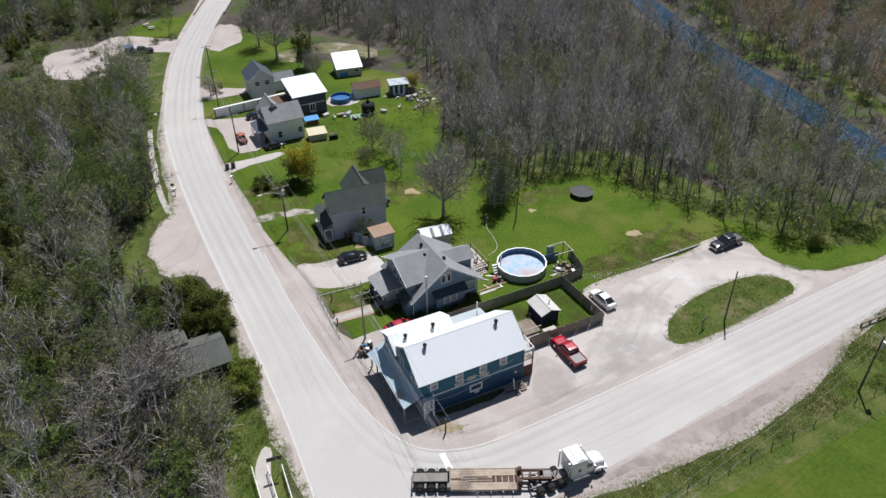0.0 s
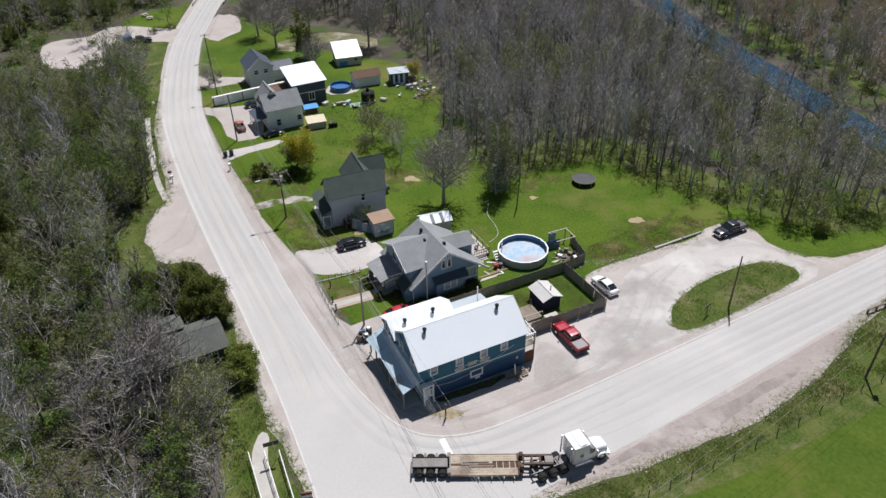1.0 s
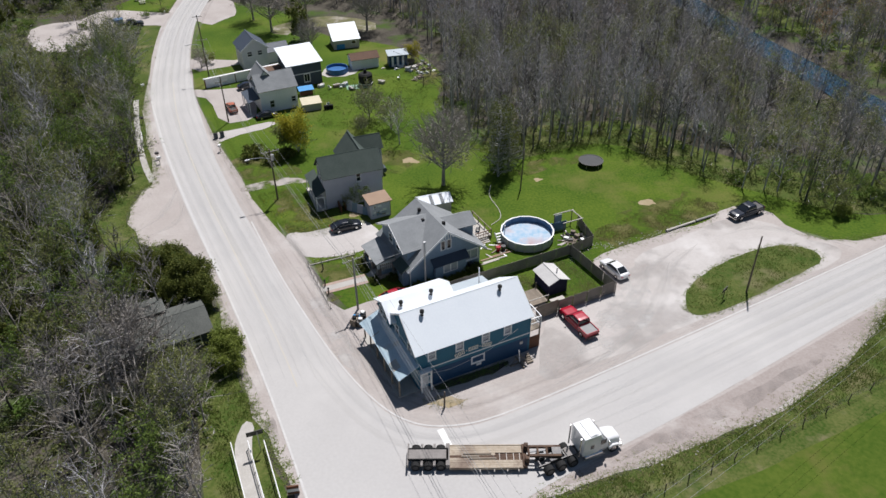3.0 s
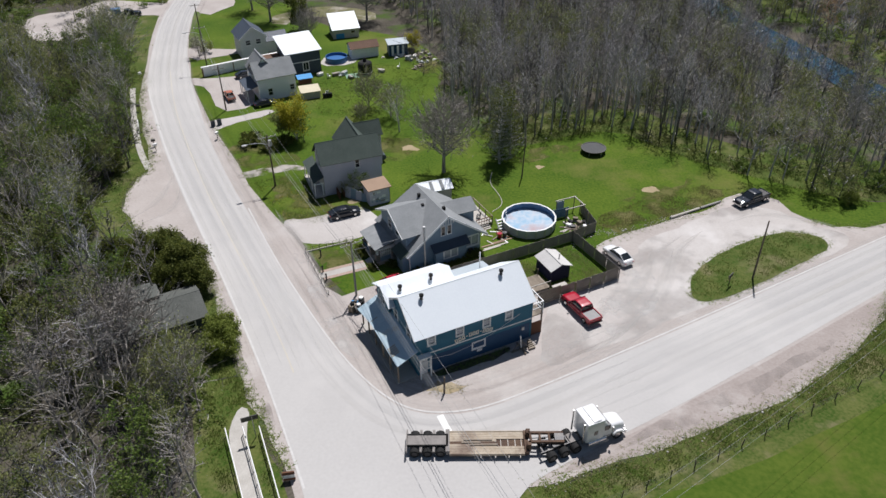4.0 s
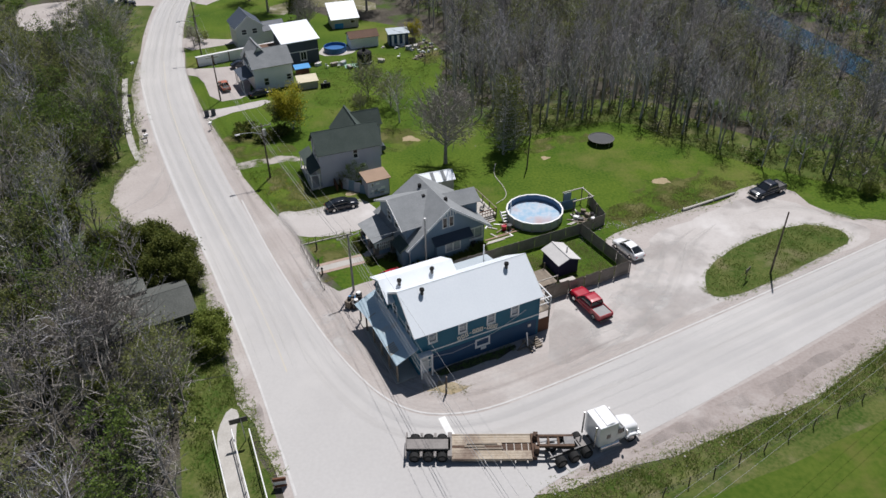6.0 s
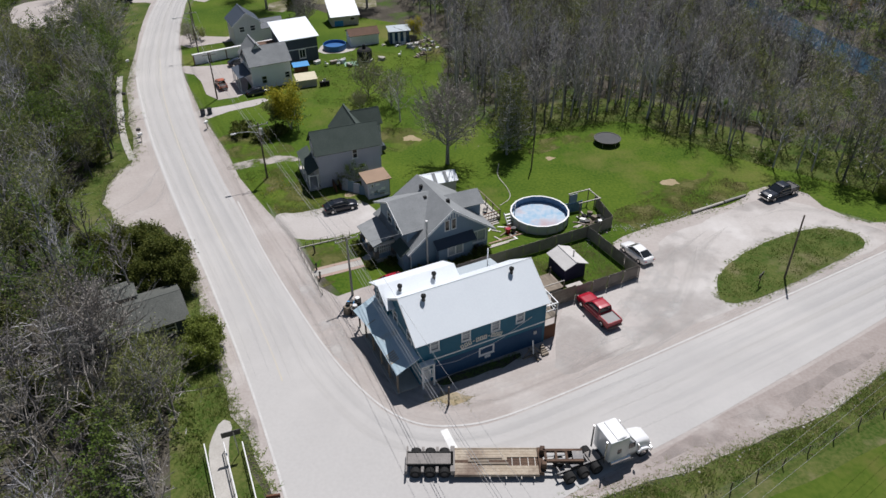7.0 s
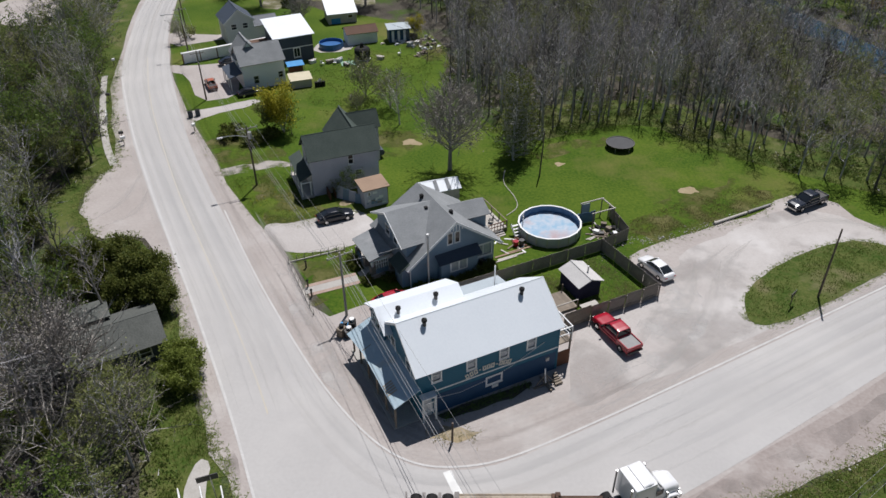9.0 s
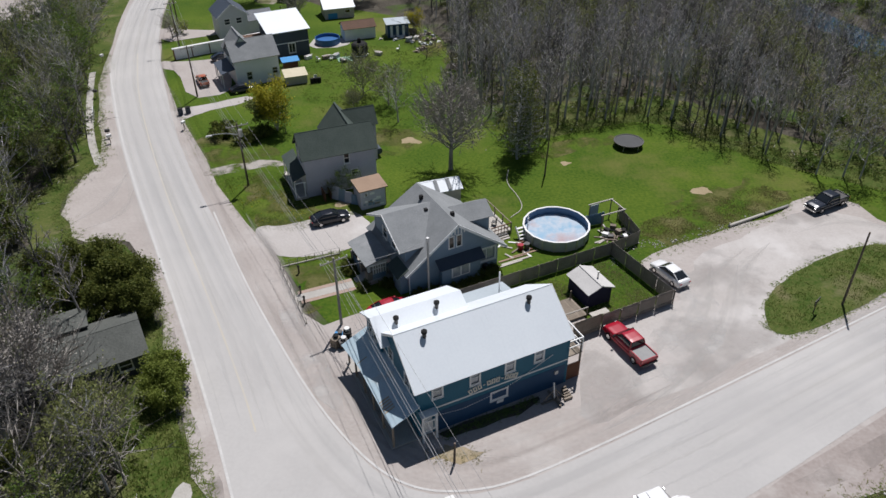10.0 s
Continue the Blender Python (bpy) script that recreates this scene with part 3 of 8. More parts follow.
sheet("bare_yard", [(-44, 182), (-36, 188), (-28, 190), (-18, 186), (-20, 194), (-34, 199), (-46, 193)], 0.03, M_STONYGRASS, 2.2, 1, label="bare stony ground behind the houses", category="bare ground")
sheet("gravel_park", [(-72, 204), (-72, 191), (-78, 193), (-86.5, 190.5), (-85, 176), (-91.4, 172), (-100.5, 173.5), (-110, 187.5), (-108, 195.5), (-101, 196), (-98, 204.5), (-94.9, 207), (-79, 203)], 0.044, M_SHOULDER, 1.2, 1, label="pale gravel clearing among trees", category="parking lot")
sheet("clearing_grass", [(-78, 200), (-92, 204), (-96, 214), (-86, 226), (-80, 222)], 0.02, M_LAWN, 0.8, 1, label="small mown clearing beside the road", category="lawn")
sheet("grass_island", [(30.2, 73.6), (31.5, 77.5), (35, 81.2), (40.2, 84.7), (46.3, 87.6), (50.4, 87.4), (52.9, 84.4), (49, 81.5), (44.8, 79), (38.5, 75), (33, 72.3), (31, 72.2)], 0.075, M_VERGE, 0.25, 2,
      label="teardrop grass island in the gravel", category="grass island")
for cx, cy, r in ((15.1, 107.0, 0.75), (31.6, 99.6, 0.9), (-14.3, 97, 1.1), (-6.5, 114.3, 1.2)):
    sheet("bare_patch", [(cx + r * 1.25 * math.cos(a), cy + r * 0.8 * math.sin(a)) for a in np.linspace(0, 6.28, 9)[:-1]], 0.022, M_DIRT, 0.9, 1, label="bare sandy patch worn in the lawn", category="bare patch")
sheet("weedy_patch", [(-2.5, 57.8), (-0.5, 57.2), (1.5, 57.6), (2.2, 58.4), (0.5, 58.8), (-1.5, 58.8)], 0.052, M_DIRT, 1.2, 1, label="sandy weedy patch at the road corner", category="bare patch")

# wear along the lanes
WEST_EDGE = chaikin([(-5, 26), (-9, 34), (-13.2, 44.5), (-15.5, 50), (-18.6, 56.5), (-21.5, 62.4), (-26.6, 72.3), (-30.8, 80.2), (-36.2, 90), (-42.6, 101.9), (-51.3, 119), (-61.7, 142), (-68.5, 165), (-74, 188), (-77, 212), (-80, 250), (-84, 300)], 2, closed=False)


def offset_line(line, d):
    out = []
    for i, p in enumerate(line):
        t = (line[min(i + 1, len(line) - 1)] - line[max(i - 1, 0)]).normalized()
        out.append((p.x + t.y * d, p.y - t.x * d))
    return out


M_DUSTW = streak_mat("pale_road_dust", (0.545, 0.525, 0.50), (0.505, 0.485, 0.46), 0.22, 0.02, 1.3)
M_DUSTC = streak_mat("warm_centre_dust", (0.525, 0.50, 0.455), (0.49, 0.47, 0.435), 0.3, 0.02, 1.3)
M_GREYW = streak_mat("grey_wheel_wear", (0.415, 0.413, 0.41), (0.435, 0.43, 0.425), 0.2, 0.02, 1.6)
M_FINEW = streak_mat("fine_lane_streaks", (0.42, 0.413, 0.405), (0.44, 0.43, 0.42), 0.05, 0.012, 12.0)
M_DARKV = streak_mat("dark_verge_grit", (0.31, 0.275, 0.25), (0.345, 0.31, 0.285), 0.25, 0.06, 2.0)
M_SWEEP = streak_mat("swept_gravel", (0.52, 0.50, 0.475), (0.47, 0.45, 0.425), 0.34, 0.08, 2.0)
for k, (d, w, m) in enumerate(((4.2, 8.0, M_FINEW), (-0.4, 1.4, M_DUSTW), (0.95, 0.9, M_DUSTW), (2.3, 1.7, M_GREYW), (4.0, 1.2, M_DUSTC), (5.5, 1.5, M_GREYW), (6.8, 0.9, M_DUSTW), (8.0, 1.0, M_DUSTW), (8.9, 1.2, M_DARKV))):
    ribbon("lane_wear", [p for p in offset_line(WEST_EDGE, d) if p[1] > 60], w, 0.0580 + 0.0004 * k, m, "faint dusty wear streaks along the road lane", "road wear", smooth=0, taper=16.0)
NORTH_EDGE = chaikin([(12, 59), (20.7, 63.7), (31.8, 69.8), (43.6, 76.3), (57.9, 84.3), (80, 96.6), (110, 113)], 2, closed=False)
for k, (d, w, m) in enumerate(((3.7, 7.0, M_FINEW), (-0.7, 1.3, M_DUSTW), (0.9, 0.9, M_DUSTW), (2.3, 1.6, M_GREYW), (3.7, 1.0, M_DUSTC), (5.2, 1.5, M_GREYW), (6.6, 1.3, M_DUSTW))):
    ribbon("lane_wear", offset_line(NORTH_EDGE, d), w, 0.0580 + 0.0004 * k, m, "faint dusty wear streaks along the road lane", "road wear", smooth=0, taper=10.0)
CURVE = [(-23, 81), (-16.6, 70.2), (-12.8, 64.1), (-9.2, 59.2), (-6, 56), (-3.1, 54.5), (0.2, 54.3), (4.2, 55.1), (12, 59), (20.7, 63.7)]
for k, (d, w, m) in enumerate(((-1.2, 1.6, M_DUSTW), (-2.6, 1.4, M_DARKV), (-4.0, 1.6, M_DUSTW), (1.2, 1.4, M_GREYW), (2.8, 1.2, M_DUSTW))):
    ribbon("lane_wear", offset_line(chaikin(CURVE, 3, closed=False), d), w, 0.0620 + 0.0004 * k, m, "faint dusty sweep round the road corner", "road wear", smooth=0, taper=8.0)

# tyre sweeps in the lot
for i, (line, w) in enumerate((([(12, 60.5), (20, 66), (27, 74), (30, 82), (36, 88)], 2.6), ([(14, 60), (24, 67.4), (30, 71.2), (38, 74.2), (52, 81.6)], 2.4), ([(20, 70), (26, 77), (28, 84)], 3.0),
                               ([(58, 86.5), (52, 90.5), (46, 93), (40, 90)], 2.4), ([(12, 62), (19, 70), (25, 80), (33, 87)], 2.2), ([(16, 63), (25, 71), (31, 84)], 1.6))):
    ribbon("tyre_track", line, w, 0.0500 + 0.0006 * i, M_SWEEP, "faint pale tyre sweep in the gravel", "tyre track", taper=8.0, smooth=3)
for i, line in enumerate(([(-13.5, 72), (-10.4, 65), (-6.4, 59.6), (-1, 57.4), (5, 58)], [(-20, 84.5), (-15.8, 75), (-12, 67)], [(-26, 95), (-20.5, 86), (-16, 77)], [(-47, 92), (-44, 98), (-44.5, 106)], [(-45, 91), (-41, 95), (-42, 101)])):
    ribbon("tyre_track", line, 1.8, 0.0455 + 0.0006 * i, M_SWEEP, "faint pale tyre sweep on the verge", "tyre track", taper=6.0, smooth=3)
for i, line in enumerate(([(8, 47), (18, 51), (30, 56.5), (42, 62.5)], [(12, 46.9), (24, 52), (36, 58), (48, 66.5)], [(-14.2, 73.5), (-17.5, 80), (-21.5, 88), (-26, 93.2)], [(-32.6, 104.4), (-41.5, 121), (-48.8, 136)])):
    ribbon("tyre_track", line, 1.5, 0.0485 + 0.0006 * i, M_DARKV, "dark gritty strip along the gravel verge", "tyre track", taper=6.0, smooth=3)


# ---- buildings ----
def wall(parent, p0, p1, z0, z1, material, openings=(), thick=0.16, name="wall"):
    """A wall from p0 to p1 (outer face to the right of that way), with openings (s0, s1, z0, z1) through it."""
    p0, p1 = Vector((*p0, 0)), Vector((*p1, 0))
    d = (p1 - p0)
    length = d.length
    d.normalize()
    inn = Vector((-d.y, d.x, 0)) * thick
    cuts = sorted({0.0, length, *[v for o in openings for v in o[:2]]})
    bm = bmesh.new()
    for a, b in zip(cuts, cuts[1:]):
        spans, lo = [], z0
        for o in sorted((o for o in openings if o[0] <= a + 1e-4 and o[1] >= b - 1e-4), key=lambda o: o[2]):
            spans.append((lo, o[2]))
            lo = o[3]
        spans.append((lo, z1))
        for za, zb in spans:
            if zb - za < 0.01:
                continue
            q = [p0 + d * a, p0 + d * b, p0 + d * b + inn, p0 + d * a + inn]
            vs = [bm.verts.new((v.x, v.y, z)) for z in (za, zb) for v in q]
            for f in ((3, 2, 1, 0), (4, 5, 6, 7), (0, 1, 5, 4), (1, 2, 6, 5), (2, 3, 7, 6), (3, 0, 4, 7)):
                bm.faces.new([vs[i] for i in f])
    bmesh.ops.remove_doubles(bm, verts=bm.verts, dist=0.0005)
    return part(name, bm, material, parent)


def window(parent, p0, p1, s0, s1, z0, z1, name="window", trim=0.1, bars=1, material=None, pane=None):
    """A framed window in the opening: the frame with its bars, a sill and the pane set back."""
    p0, p1 = Vector((*p0, 0)), Vector((*p1, 0))
    d = (p1 - p0).normalized()
    inn = Vector((-d.y, d.x, 0))
    m = Matrix(((d.x, inn.x, 0, (p0 + d * s0).x), (d.y, inn.y, 0, (p0 + d * s0).y), (0, 0, 1, z0), (0, 0, 0, 1)))
    w, h = s1 - s0, z1 - z0
    bm = bmesh.new()
    for q in ((-trim, 0, -trim, h + trim), (w, w + trim, -trim, h + trim), (0, w, -trim, 0), (0, w, h, h + trim)):
        box(bm, q[0], q[1], -0.05, 0.1, q[2], q[3])
    if bars == 1:
        box(bm, 0, w, 0.0, 0.06, h / 2 - 0.035, h / 2 + 0.035)
    for i in range(1, bars):
        box(bm, w * i / bars - 0.04, w * i / bars + 0.04, 0.0, 0.06, 0, h)
    bm.transform(m)
    win = part(name, bm, material or M_WHITE, parent)
    bm = bmesh.new()
    box(bm, 0.005, w - 0.005, 0.065, 0.08, 0.005, h - 0.005)
    bm.transform(m)
    g = part("pane", bm, pane or M_GLASS, win)
    g.visible_shadow = False
    bm = bmesh.new()
    box(bm, -trim - 0.04, w + trim + 0.04, -0.1, -0.052, -trim - 0.06, -trim)
    bm.transform(m)
    part("sill", bm, material or M_WHITE, win)
    return win


def tri_wall(parent, a, b, apex, material, thick=0.16, name="gable"):
    """A triangular gable wall; outer face towards the reader's side of a -> b -> apex."""
    bm = bmesh.new()
    slab(bm, [a, b, apex], thick)
    return part(name, bm, material, parent)


def box_walls(parent, x0, x1, y0, y1, z0, z1, material, south=(), east=(), north=(), west=(), bars=1, trim=0.1, wmat=None):
    """Four walls with windows: each window is (s0, s1, z0, z1) along its wall."""
    t = 0.16
    runs = (((x0, y0), (x1, y0), south), ((x1, y0 + t), (x1, y1 - t), east), ((x1, y1), (x0, y1), north), ((x0, y1 - t), (x0, y0 + t), west))
    for p0, p1, ops in runs:
        wall(parent, p0, p1, z0, z1, material, ops)
        for o in ops:
            window(parent, p0, p1, *o, bars=bars, trim=trim, material=wmat)


def gable_x(parent, x0, x1, y0, y1, ze, zr, roof, wallm, over=0.35, thick=0.14, ribs=None, fascia=None):
    """A gable roof whose ridge runs along x, with triangular gables at both ends."""
    ym = (y0 + y1) / 2
    k = (zr - ze) / (ym - y0)
    lo = ze - k * over
    a, b = x0 - over, x1 + over
    up = thick
    for nm, pts in (("roof", [(a, y0 - over, lo + up), (b, y0 - over, lo + up), (b, ym, zr + up), (a, ym, zr + up)]), ("roof", [(b, y1 + over, lo + up), (a, y1 + over, lo + up), (a, ym, zr + up), (b, ym, zr + up)])):
        r = part(nm, plate(pts, thick), roof, parent)
        if ribs:
            bm = bmesh.new()
            s = -1 if pts[0][1] < ym else 1
            for x in np.arange(a + 0.1, b, ribs):
                slab(bm, [(x - 0.012, pts[0][1], lo + up + 0.006), (x + 0.012, pts[0][1], lo + up + 0.006), (x + 0.012, ym, zr + up + 0.006), (x - 0.012, ym, zr + up + 0.006)][::-s], 0.006)
            part("rib", bm, roof, r)
    bm = bmesh.new()
    rod(bm, (a, ym, zr + up - 0.03), (b, ym, zr + up - 0.03), 0.06, n=8)
    part("ridge_cap", bm, roof, parent)
    tri_wall(parent, (x0, y1, ze), (x0, y0, ze), (x0, ym, zr), wallm)
    tri_wall(parent, (x1, y0, ze), (x1, y1, ze), (x1, ym, zr), wallm)
    if fascia:
        for x, e in ((a - 0.04, 0), (b, 0)):
            for s, yy in ((-1, y0 - over), (1, y1 + over)):
                bm = bmesh.new()
                slab(bm, [(x, yy, lo + up + 0.02), (x + 0.04, yy, lo + up + 0.02), (x + 0.04, ym, zr + up + 0.02), (x, ym, zr + up + 0.02)][::-s], 0.22)
                part("fascia", bm, fascia, parent)


def gable_y(parent, x0, x1, y0, y1, ze, zr, roof, wallm, over=0.35, thick=0.14, fascia=None, south=True, north=True):
    """A gable roof whose ridge runs along y."""
    xm = (x0 + x1) / 2
    k = (zr - ze) / (xm - x0)
    lo = ze - k * over
    a, b = y0 - (over if south else 0), y1 + (over if north else 0)
    up = thick
    part("roof", plate([(x0 - over, b, lo + up), (x0 - over, a, lo + up), (xm, a, zr + up), (xm, b, zr + up)], thick), roof, parent)
    part("roof", plate([(x1 + over, a, lo + up), (x1 + over, b, lo + up), (xm, b, zr + up), (xm, a, zr + up)], thick), roof, parent)
    part("ridge_cap", boxes((xm - 0.12, xm + 0.12, a, b, zr + up - 0.05, zr + up + 0.04)), roof, parent)
    if south:
        tri_wall(parent, (x0, y0, ze), (x1, y0, ze), (xm, y0, zr), wallm)
    if north:
        tri_wall(parent, (x1, y1, ze), (x0, y1, ze), (xm, y1, zr), wallm)
    if fascia and south:
        for xx in (x0 - over, x1 + over):
            s = 1 if xx < xm else -1
            bm = bmesh.new()
            slab(bm, [(xx, a - 0.05, lo + up + 0.02), (xx, a, lo + up + 0.02), (xm, a, zr + up + 0.02), (xm, a - 0.05, zr + up + 0.02)][::-s], 0.24)
            part("fascia", bm, fascia, parent)


ANG = 26.0
CU, SU = math.cos(radians(ANG)), math.sin(radians(ANG))


def at_pub(u, v):
    return -3.3 + CU * u - SU * v, 59.9 + SU * u + CU * v


def pub():
    x, y = at_pub(0, 0)
    b = thing("pub_building", x, y, ANG, label="deep blue clapboard two-storey pub with white metal roofs", category="building")
    S = [(1.38, 2.13, 4.05, 5.3), (4.78, 5.53, 4.02, 5.3), (8.08, 8.83, 4.0, 5.3), (10.93, 11.68, 4.0, 5.3), (6.8, 8.2, 1.3, 2.05)]
    p0, p1 = (0, 0), (14.3, 0)
    wall(b, p0, p1, 0, 5.5, M_BLUE, S)
    for o in S[:4]:
        window(b, p0, p1, *o, trim=0.14, pane=M_CURTAIN)
    window(b, p0, p1, *S[4], bars=2, trim=0.18, pane=M_CURTAIN)
    wall(b, (14.3, 0.16), (14.3, 7.5), 0, 5.5, M_BLUE, [(1.2, 2.1, 3.0, 5.0)])
    wall(b, (14.3, 7.66), (0, 7.66), 0, 5.5, M_BLUE)
    W = [(1.5, 2.4, 3.9, 5.3), (5.0, 5.9, 3.9, 5.3)]
    wall(b, (0, 7.5), (0, 0.16), 0, 5.5, M_BLUE, W)
    for o in W:
        window(b, (0, 7.5), (0, 0.16), *o, trim=0.12)
    gable_x(b, 0, 14.3, 0, 7.66, 5.5, 8.25, M_STEEL, M_BLUE, over=0.32, ribs=0.5, fascia=M_WHITE)
    # trim board, string of lamps and lower navy band
    part("trim_board", boxes((0.9, 14.3, -0.05, -0.003, 2.78, 2.92)), M_WHITE, b, "white trim board")
    part("corner_board", boxes((14.2, 14.36, -0.04, -0.003, 0, 5.4)), M_BLUE, b)
    part("plinth_board", boxes((1.6, 14.1, -0.03, -0.003, 0.02, 2.3)), M_NAVY, b, "darker navy lower wall boards")
    bm = bmesh.new()
    prof = [(1.5, 2.0), (4, 1.62), (6.5, 1.9), (9.0, 2.5), (11.0, 3.4), (12.6, 4.1)]
    for i in range(56):
        t = i / 55 * (len(prof) - 1)
        k = min(int(t), len(prof) - 2)
        px = prof[k][0] + (prof[k + 1][0] - prof[k][0]) * (t - k)
        pz = prof[k][1] + (prof[k + 1][1] - prof[k][1]) * (t - k)
        box(bm, px - 0.05, px + 0.05, -0.1, -0.053, pz - 0.03, pz + 0.03)
    tagged(part("lamp_string", bm, M_WHITE, b), "string of small white lamps", kind="stuff")
    # sign of plain raised pieces on an arc
    for i in range(11):
        f = i / 10
        sx, zc = 4.72 + 4.3 * f, 3.1 + 0.42 * math.sin(math.pi * (0.12 + 0.8 * f)) + 0.08 * f
        tilt = Matrix.Translation((sx, 0, zc)) @ Matrix.Rotation(-0.35 * math.cos(math.pi * (0.12 + 0.8 * f)), 4, "Y")
        if i in (3, 7):
            bm = boxes((-0.1, 0.1, -0.09, -0.01, -0.05, 0.05), bevel=0.02)
        else:
            bm = boxes((-0.17, -0.07, -0.09, -0.01, -0.27, 0.27), (0.08, 0.17, -0.09, -0.01, -0.27, 0.27), (-0.07, 0.08, -0.085, -0.012, 0.16, 0.26), (-0.07, 0.08, -0.085, -0.012, -0.26, -0.16))
        bm.transform(tilt)
        part("sign_piece", bm, M_SIGN, b, "raised cream sign piece")
    part("notice_plate", boxes((7.3, 7.95, -0.06, -0.035, 0.6, 0.95)), M_WHITE, b, "small white notice")
    part("meter_box", boxes((13.0, 13.35, -0.16, -0.035, 1.6, 2.0), bevel=0.02), M_GALV, b, "grey electricity meter")
    # annex with its own gable
    wall(b, (-0.35, 10.26), (-0.35, 7.0), 0, 5.5, M_BLUE, [(0.5, 1.1, 4.2, 5.3), (1.6, 2.2, 4.2, 5.3)])
    window(b, (-0.35, 10.26), (-0.35, 7.0), 0.5, 1.1, 4.2, 5.3)
    window(b, (-0.35, 10.26), (-0.35, 7.0), 1.6, 2.2, 4.2, 5.3)
    wall(b, (7.5, 7.82), (7.5, 10.26), 0, 5.4, M_BLUE)
    wall(b, (7.5, 10.42), (-0.35, 10.42), 0, 5.5, M_BLUE)
    up = 0.0
    part("annex_roof", plate([(-0.85, 5.5, 5.75), (7.8, 5.5, 5.75), (7.8, 7.95, 7.2), (-0.85, 7.95, 7.2)], 0.12), M_STEEL, b, "white metal annex roof")
    part("annex_roof", plate([(7.8, 10.75, 5.75), (-0.85, 10.75, 5.75), (-0.85, 7.95, 7.2), (7.8, 7.95, 7.2)], 0.12), M_STEEL, b, "white metal annex roof")
    bm = bmesh.new()
    slab(bm, [(-0.35, 10.4, 5.4), (-0.35, 5.9, 5.4), (-0.35, 5.9, 5.82), (-0.35, 7.95, 7.05), (-0.35, 10.4, 5.8)], 0.16)
    part("annex_gable", bm, M_BLUE, b)
    bm = bmesh.new()
    slab(bm, [(7.5, 7.6, 5.3), (7.5, 10.4, 5.3), (7.5, 10.4, 5.8), (7.5, 7.95, 7.05), (7.5, 7.6, 6.85)], 0.16)
    part("annex_gable", bm, M_BLUE, b)
    # low rear extension
    wall(b, (13.6, 7.82), (13.6, 10.3), 0, 3.7, M_BLUE)
    wall(b, (13.6, 10.46), (7.66, 10.46), 0, 3.7, M_BLUE)
    part("rear_roof", plate([(7.6, 7.7, 4.7), (13.8, 7.7, 4.7), (13.8, 10.8, 4.1), (7.6, 10.8, 4.1)], 0.12), M_STEEL2, b, "low grey metal rear roof")
    # porch along the front
    part("porch_roof", plate([(-2.45, -0.35, 2.75), (0.05, -0.35, 4.0), (0.05, 7.3, 4.0), (-2.45, 7.3, 2.75)][::1], 0.08), M_PATINA, b, "patchy grey-blue metal porch roof")
    part("porch_roof", plate([(-2.45, 7.3, 2.75), (0.05, 7.3, 4.0), (-0.36, 10.6, 4.0), (-2.9, 10.6, 2.75)], 0.08), M_PATINA, b, "patchy grey-blue metal porch roof")
    for yy in list(np.arange(1.2, 2.5, 0.3)) + list(np.arange(7.6, 9.0, 0.3)):
        part("worn_strip", plate([(-2.4, yy, 2.80), (-1.5, yy, 3.25), (-1.5, yy + 0.16, 3.25), (-2.4, yy + 0.16, 2.80)], 0.012), M_RUSTWOOD, b, "bare strip worn into the porch roof")
    for yy in (-0.1, 2.1, 4.3, 6.5, 8.7, 10.7):
        part("post", boxes((-2.35, -2.2, yy - 0.08, yy + 0.08, 0.05, 2.72)), M_WOOD, b, "dark wooden porch post")
    part("beam", boxes((-2.36, -2.2, -0.2, 11.0, 2.5, 2.68)), M_WOOD, b)
    part("porch_floor", boxes((-2.5, -0.01, -0.2, 11.0, 0.06, 0.2)), M_CONCRETE, b, "concrete porch floor")
    part("porch_rail", boxes((-2.3, -2.25, 0.1, 8.5, 0.95, 1.02), (-2.3, -2.25, 0.1, 8.5, 0.5, 0.56)), M_WOOD, b)
    # white lattice entrance on the corner
    bm = bmesh.new()
    for q in ((0.05, 0.2), (1.25, 1.4)):
        box(bm, q[0], q[1], -0.75, -0.6, 0.05, 3.0)
    for z in (2.85, 1.3, 2.3):
        box(bm, 0.2, 1.25, -0.72, -0.63, z, z + 0.12)
    for s in np.arange(0.35, 1.2, 0.2):
        box(bm, s, s + 0.05, -0.7, -0.65, 1.42, 2.3)
    part("trellis", bm, M_WHITE, b, "white timber entrance trellis")
    part("trellis_roof", boxes((0.0, 1.45, -0.8, -0.06, 3.0, 3.08)), M_WHITE, b)
    part("door", boxes((0.35, 1.2, -0.05, -0.036, 0.1, 2.15)), M_WHITE, b, "white side door")
    # outside stair and landing on the east end
    for xx in (15.9, 14.5):
        for yy in (0.3, 2.6):
            part("stair_post", boxes((xx - 0.07, xx + 0.07, yy - 0.07, yy + 0.07, 0.03, 4.2 if xx > 15 else 2.9)), M_WOOD, b)
    part("landing", boxes((14.37, 16.0, 0.2, 2.7, 2.75, 2.88)), M_WOOD, b, "grey wooden landing")
    part("landing_rail", boxes((15.92, 15.98, 0.2, 2.7, 3.75, 3.83), (14.4, 15.9, 0.22, 0.28, 3.75, 3.83), (15.92, 15.98, 0.2, 2.7, 3.3, 3.36)), M_WHITE, b, "white landing rail")
    for i in range(12):
        part("step", boxes((14.5, 15.9, 2.75 + i * 0.26, 3.05 + i * 0.26, 2.6 - i * 0.22, 2.65 - i * 0.22)), M_WOOD, b)
    part("screen", boxes((14.4, 15.85, 0.12, 0.18, 0.05, 1.9)), M_BROWN, b, "brown board screen")
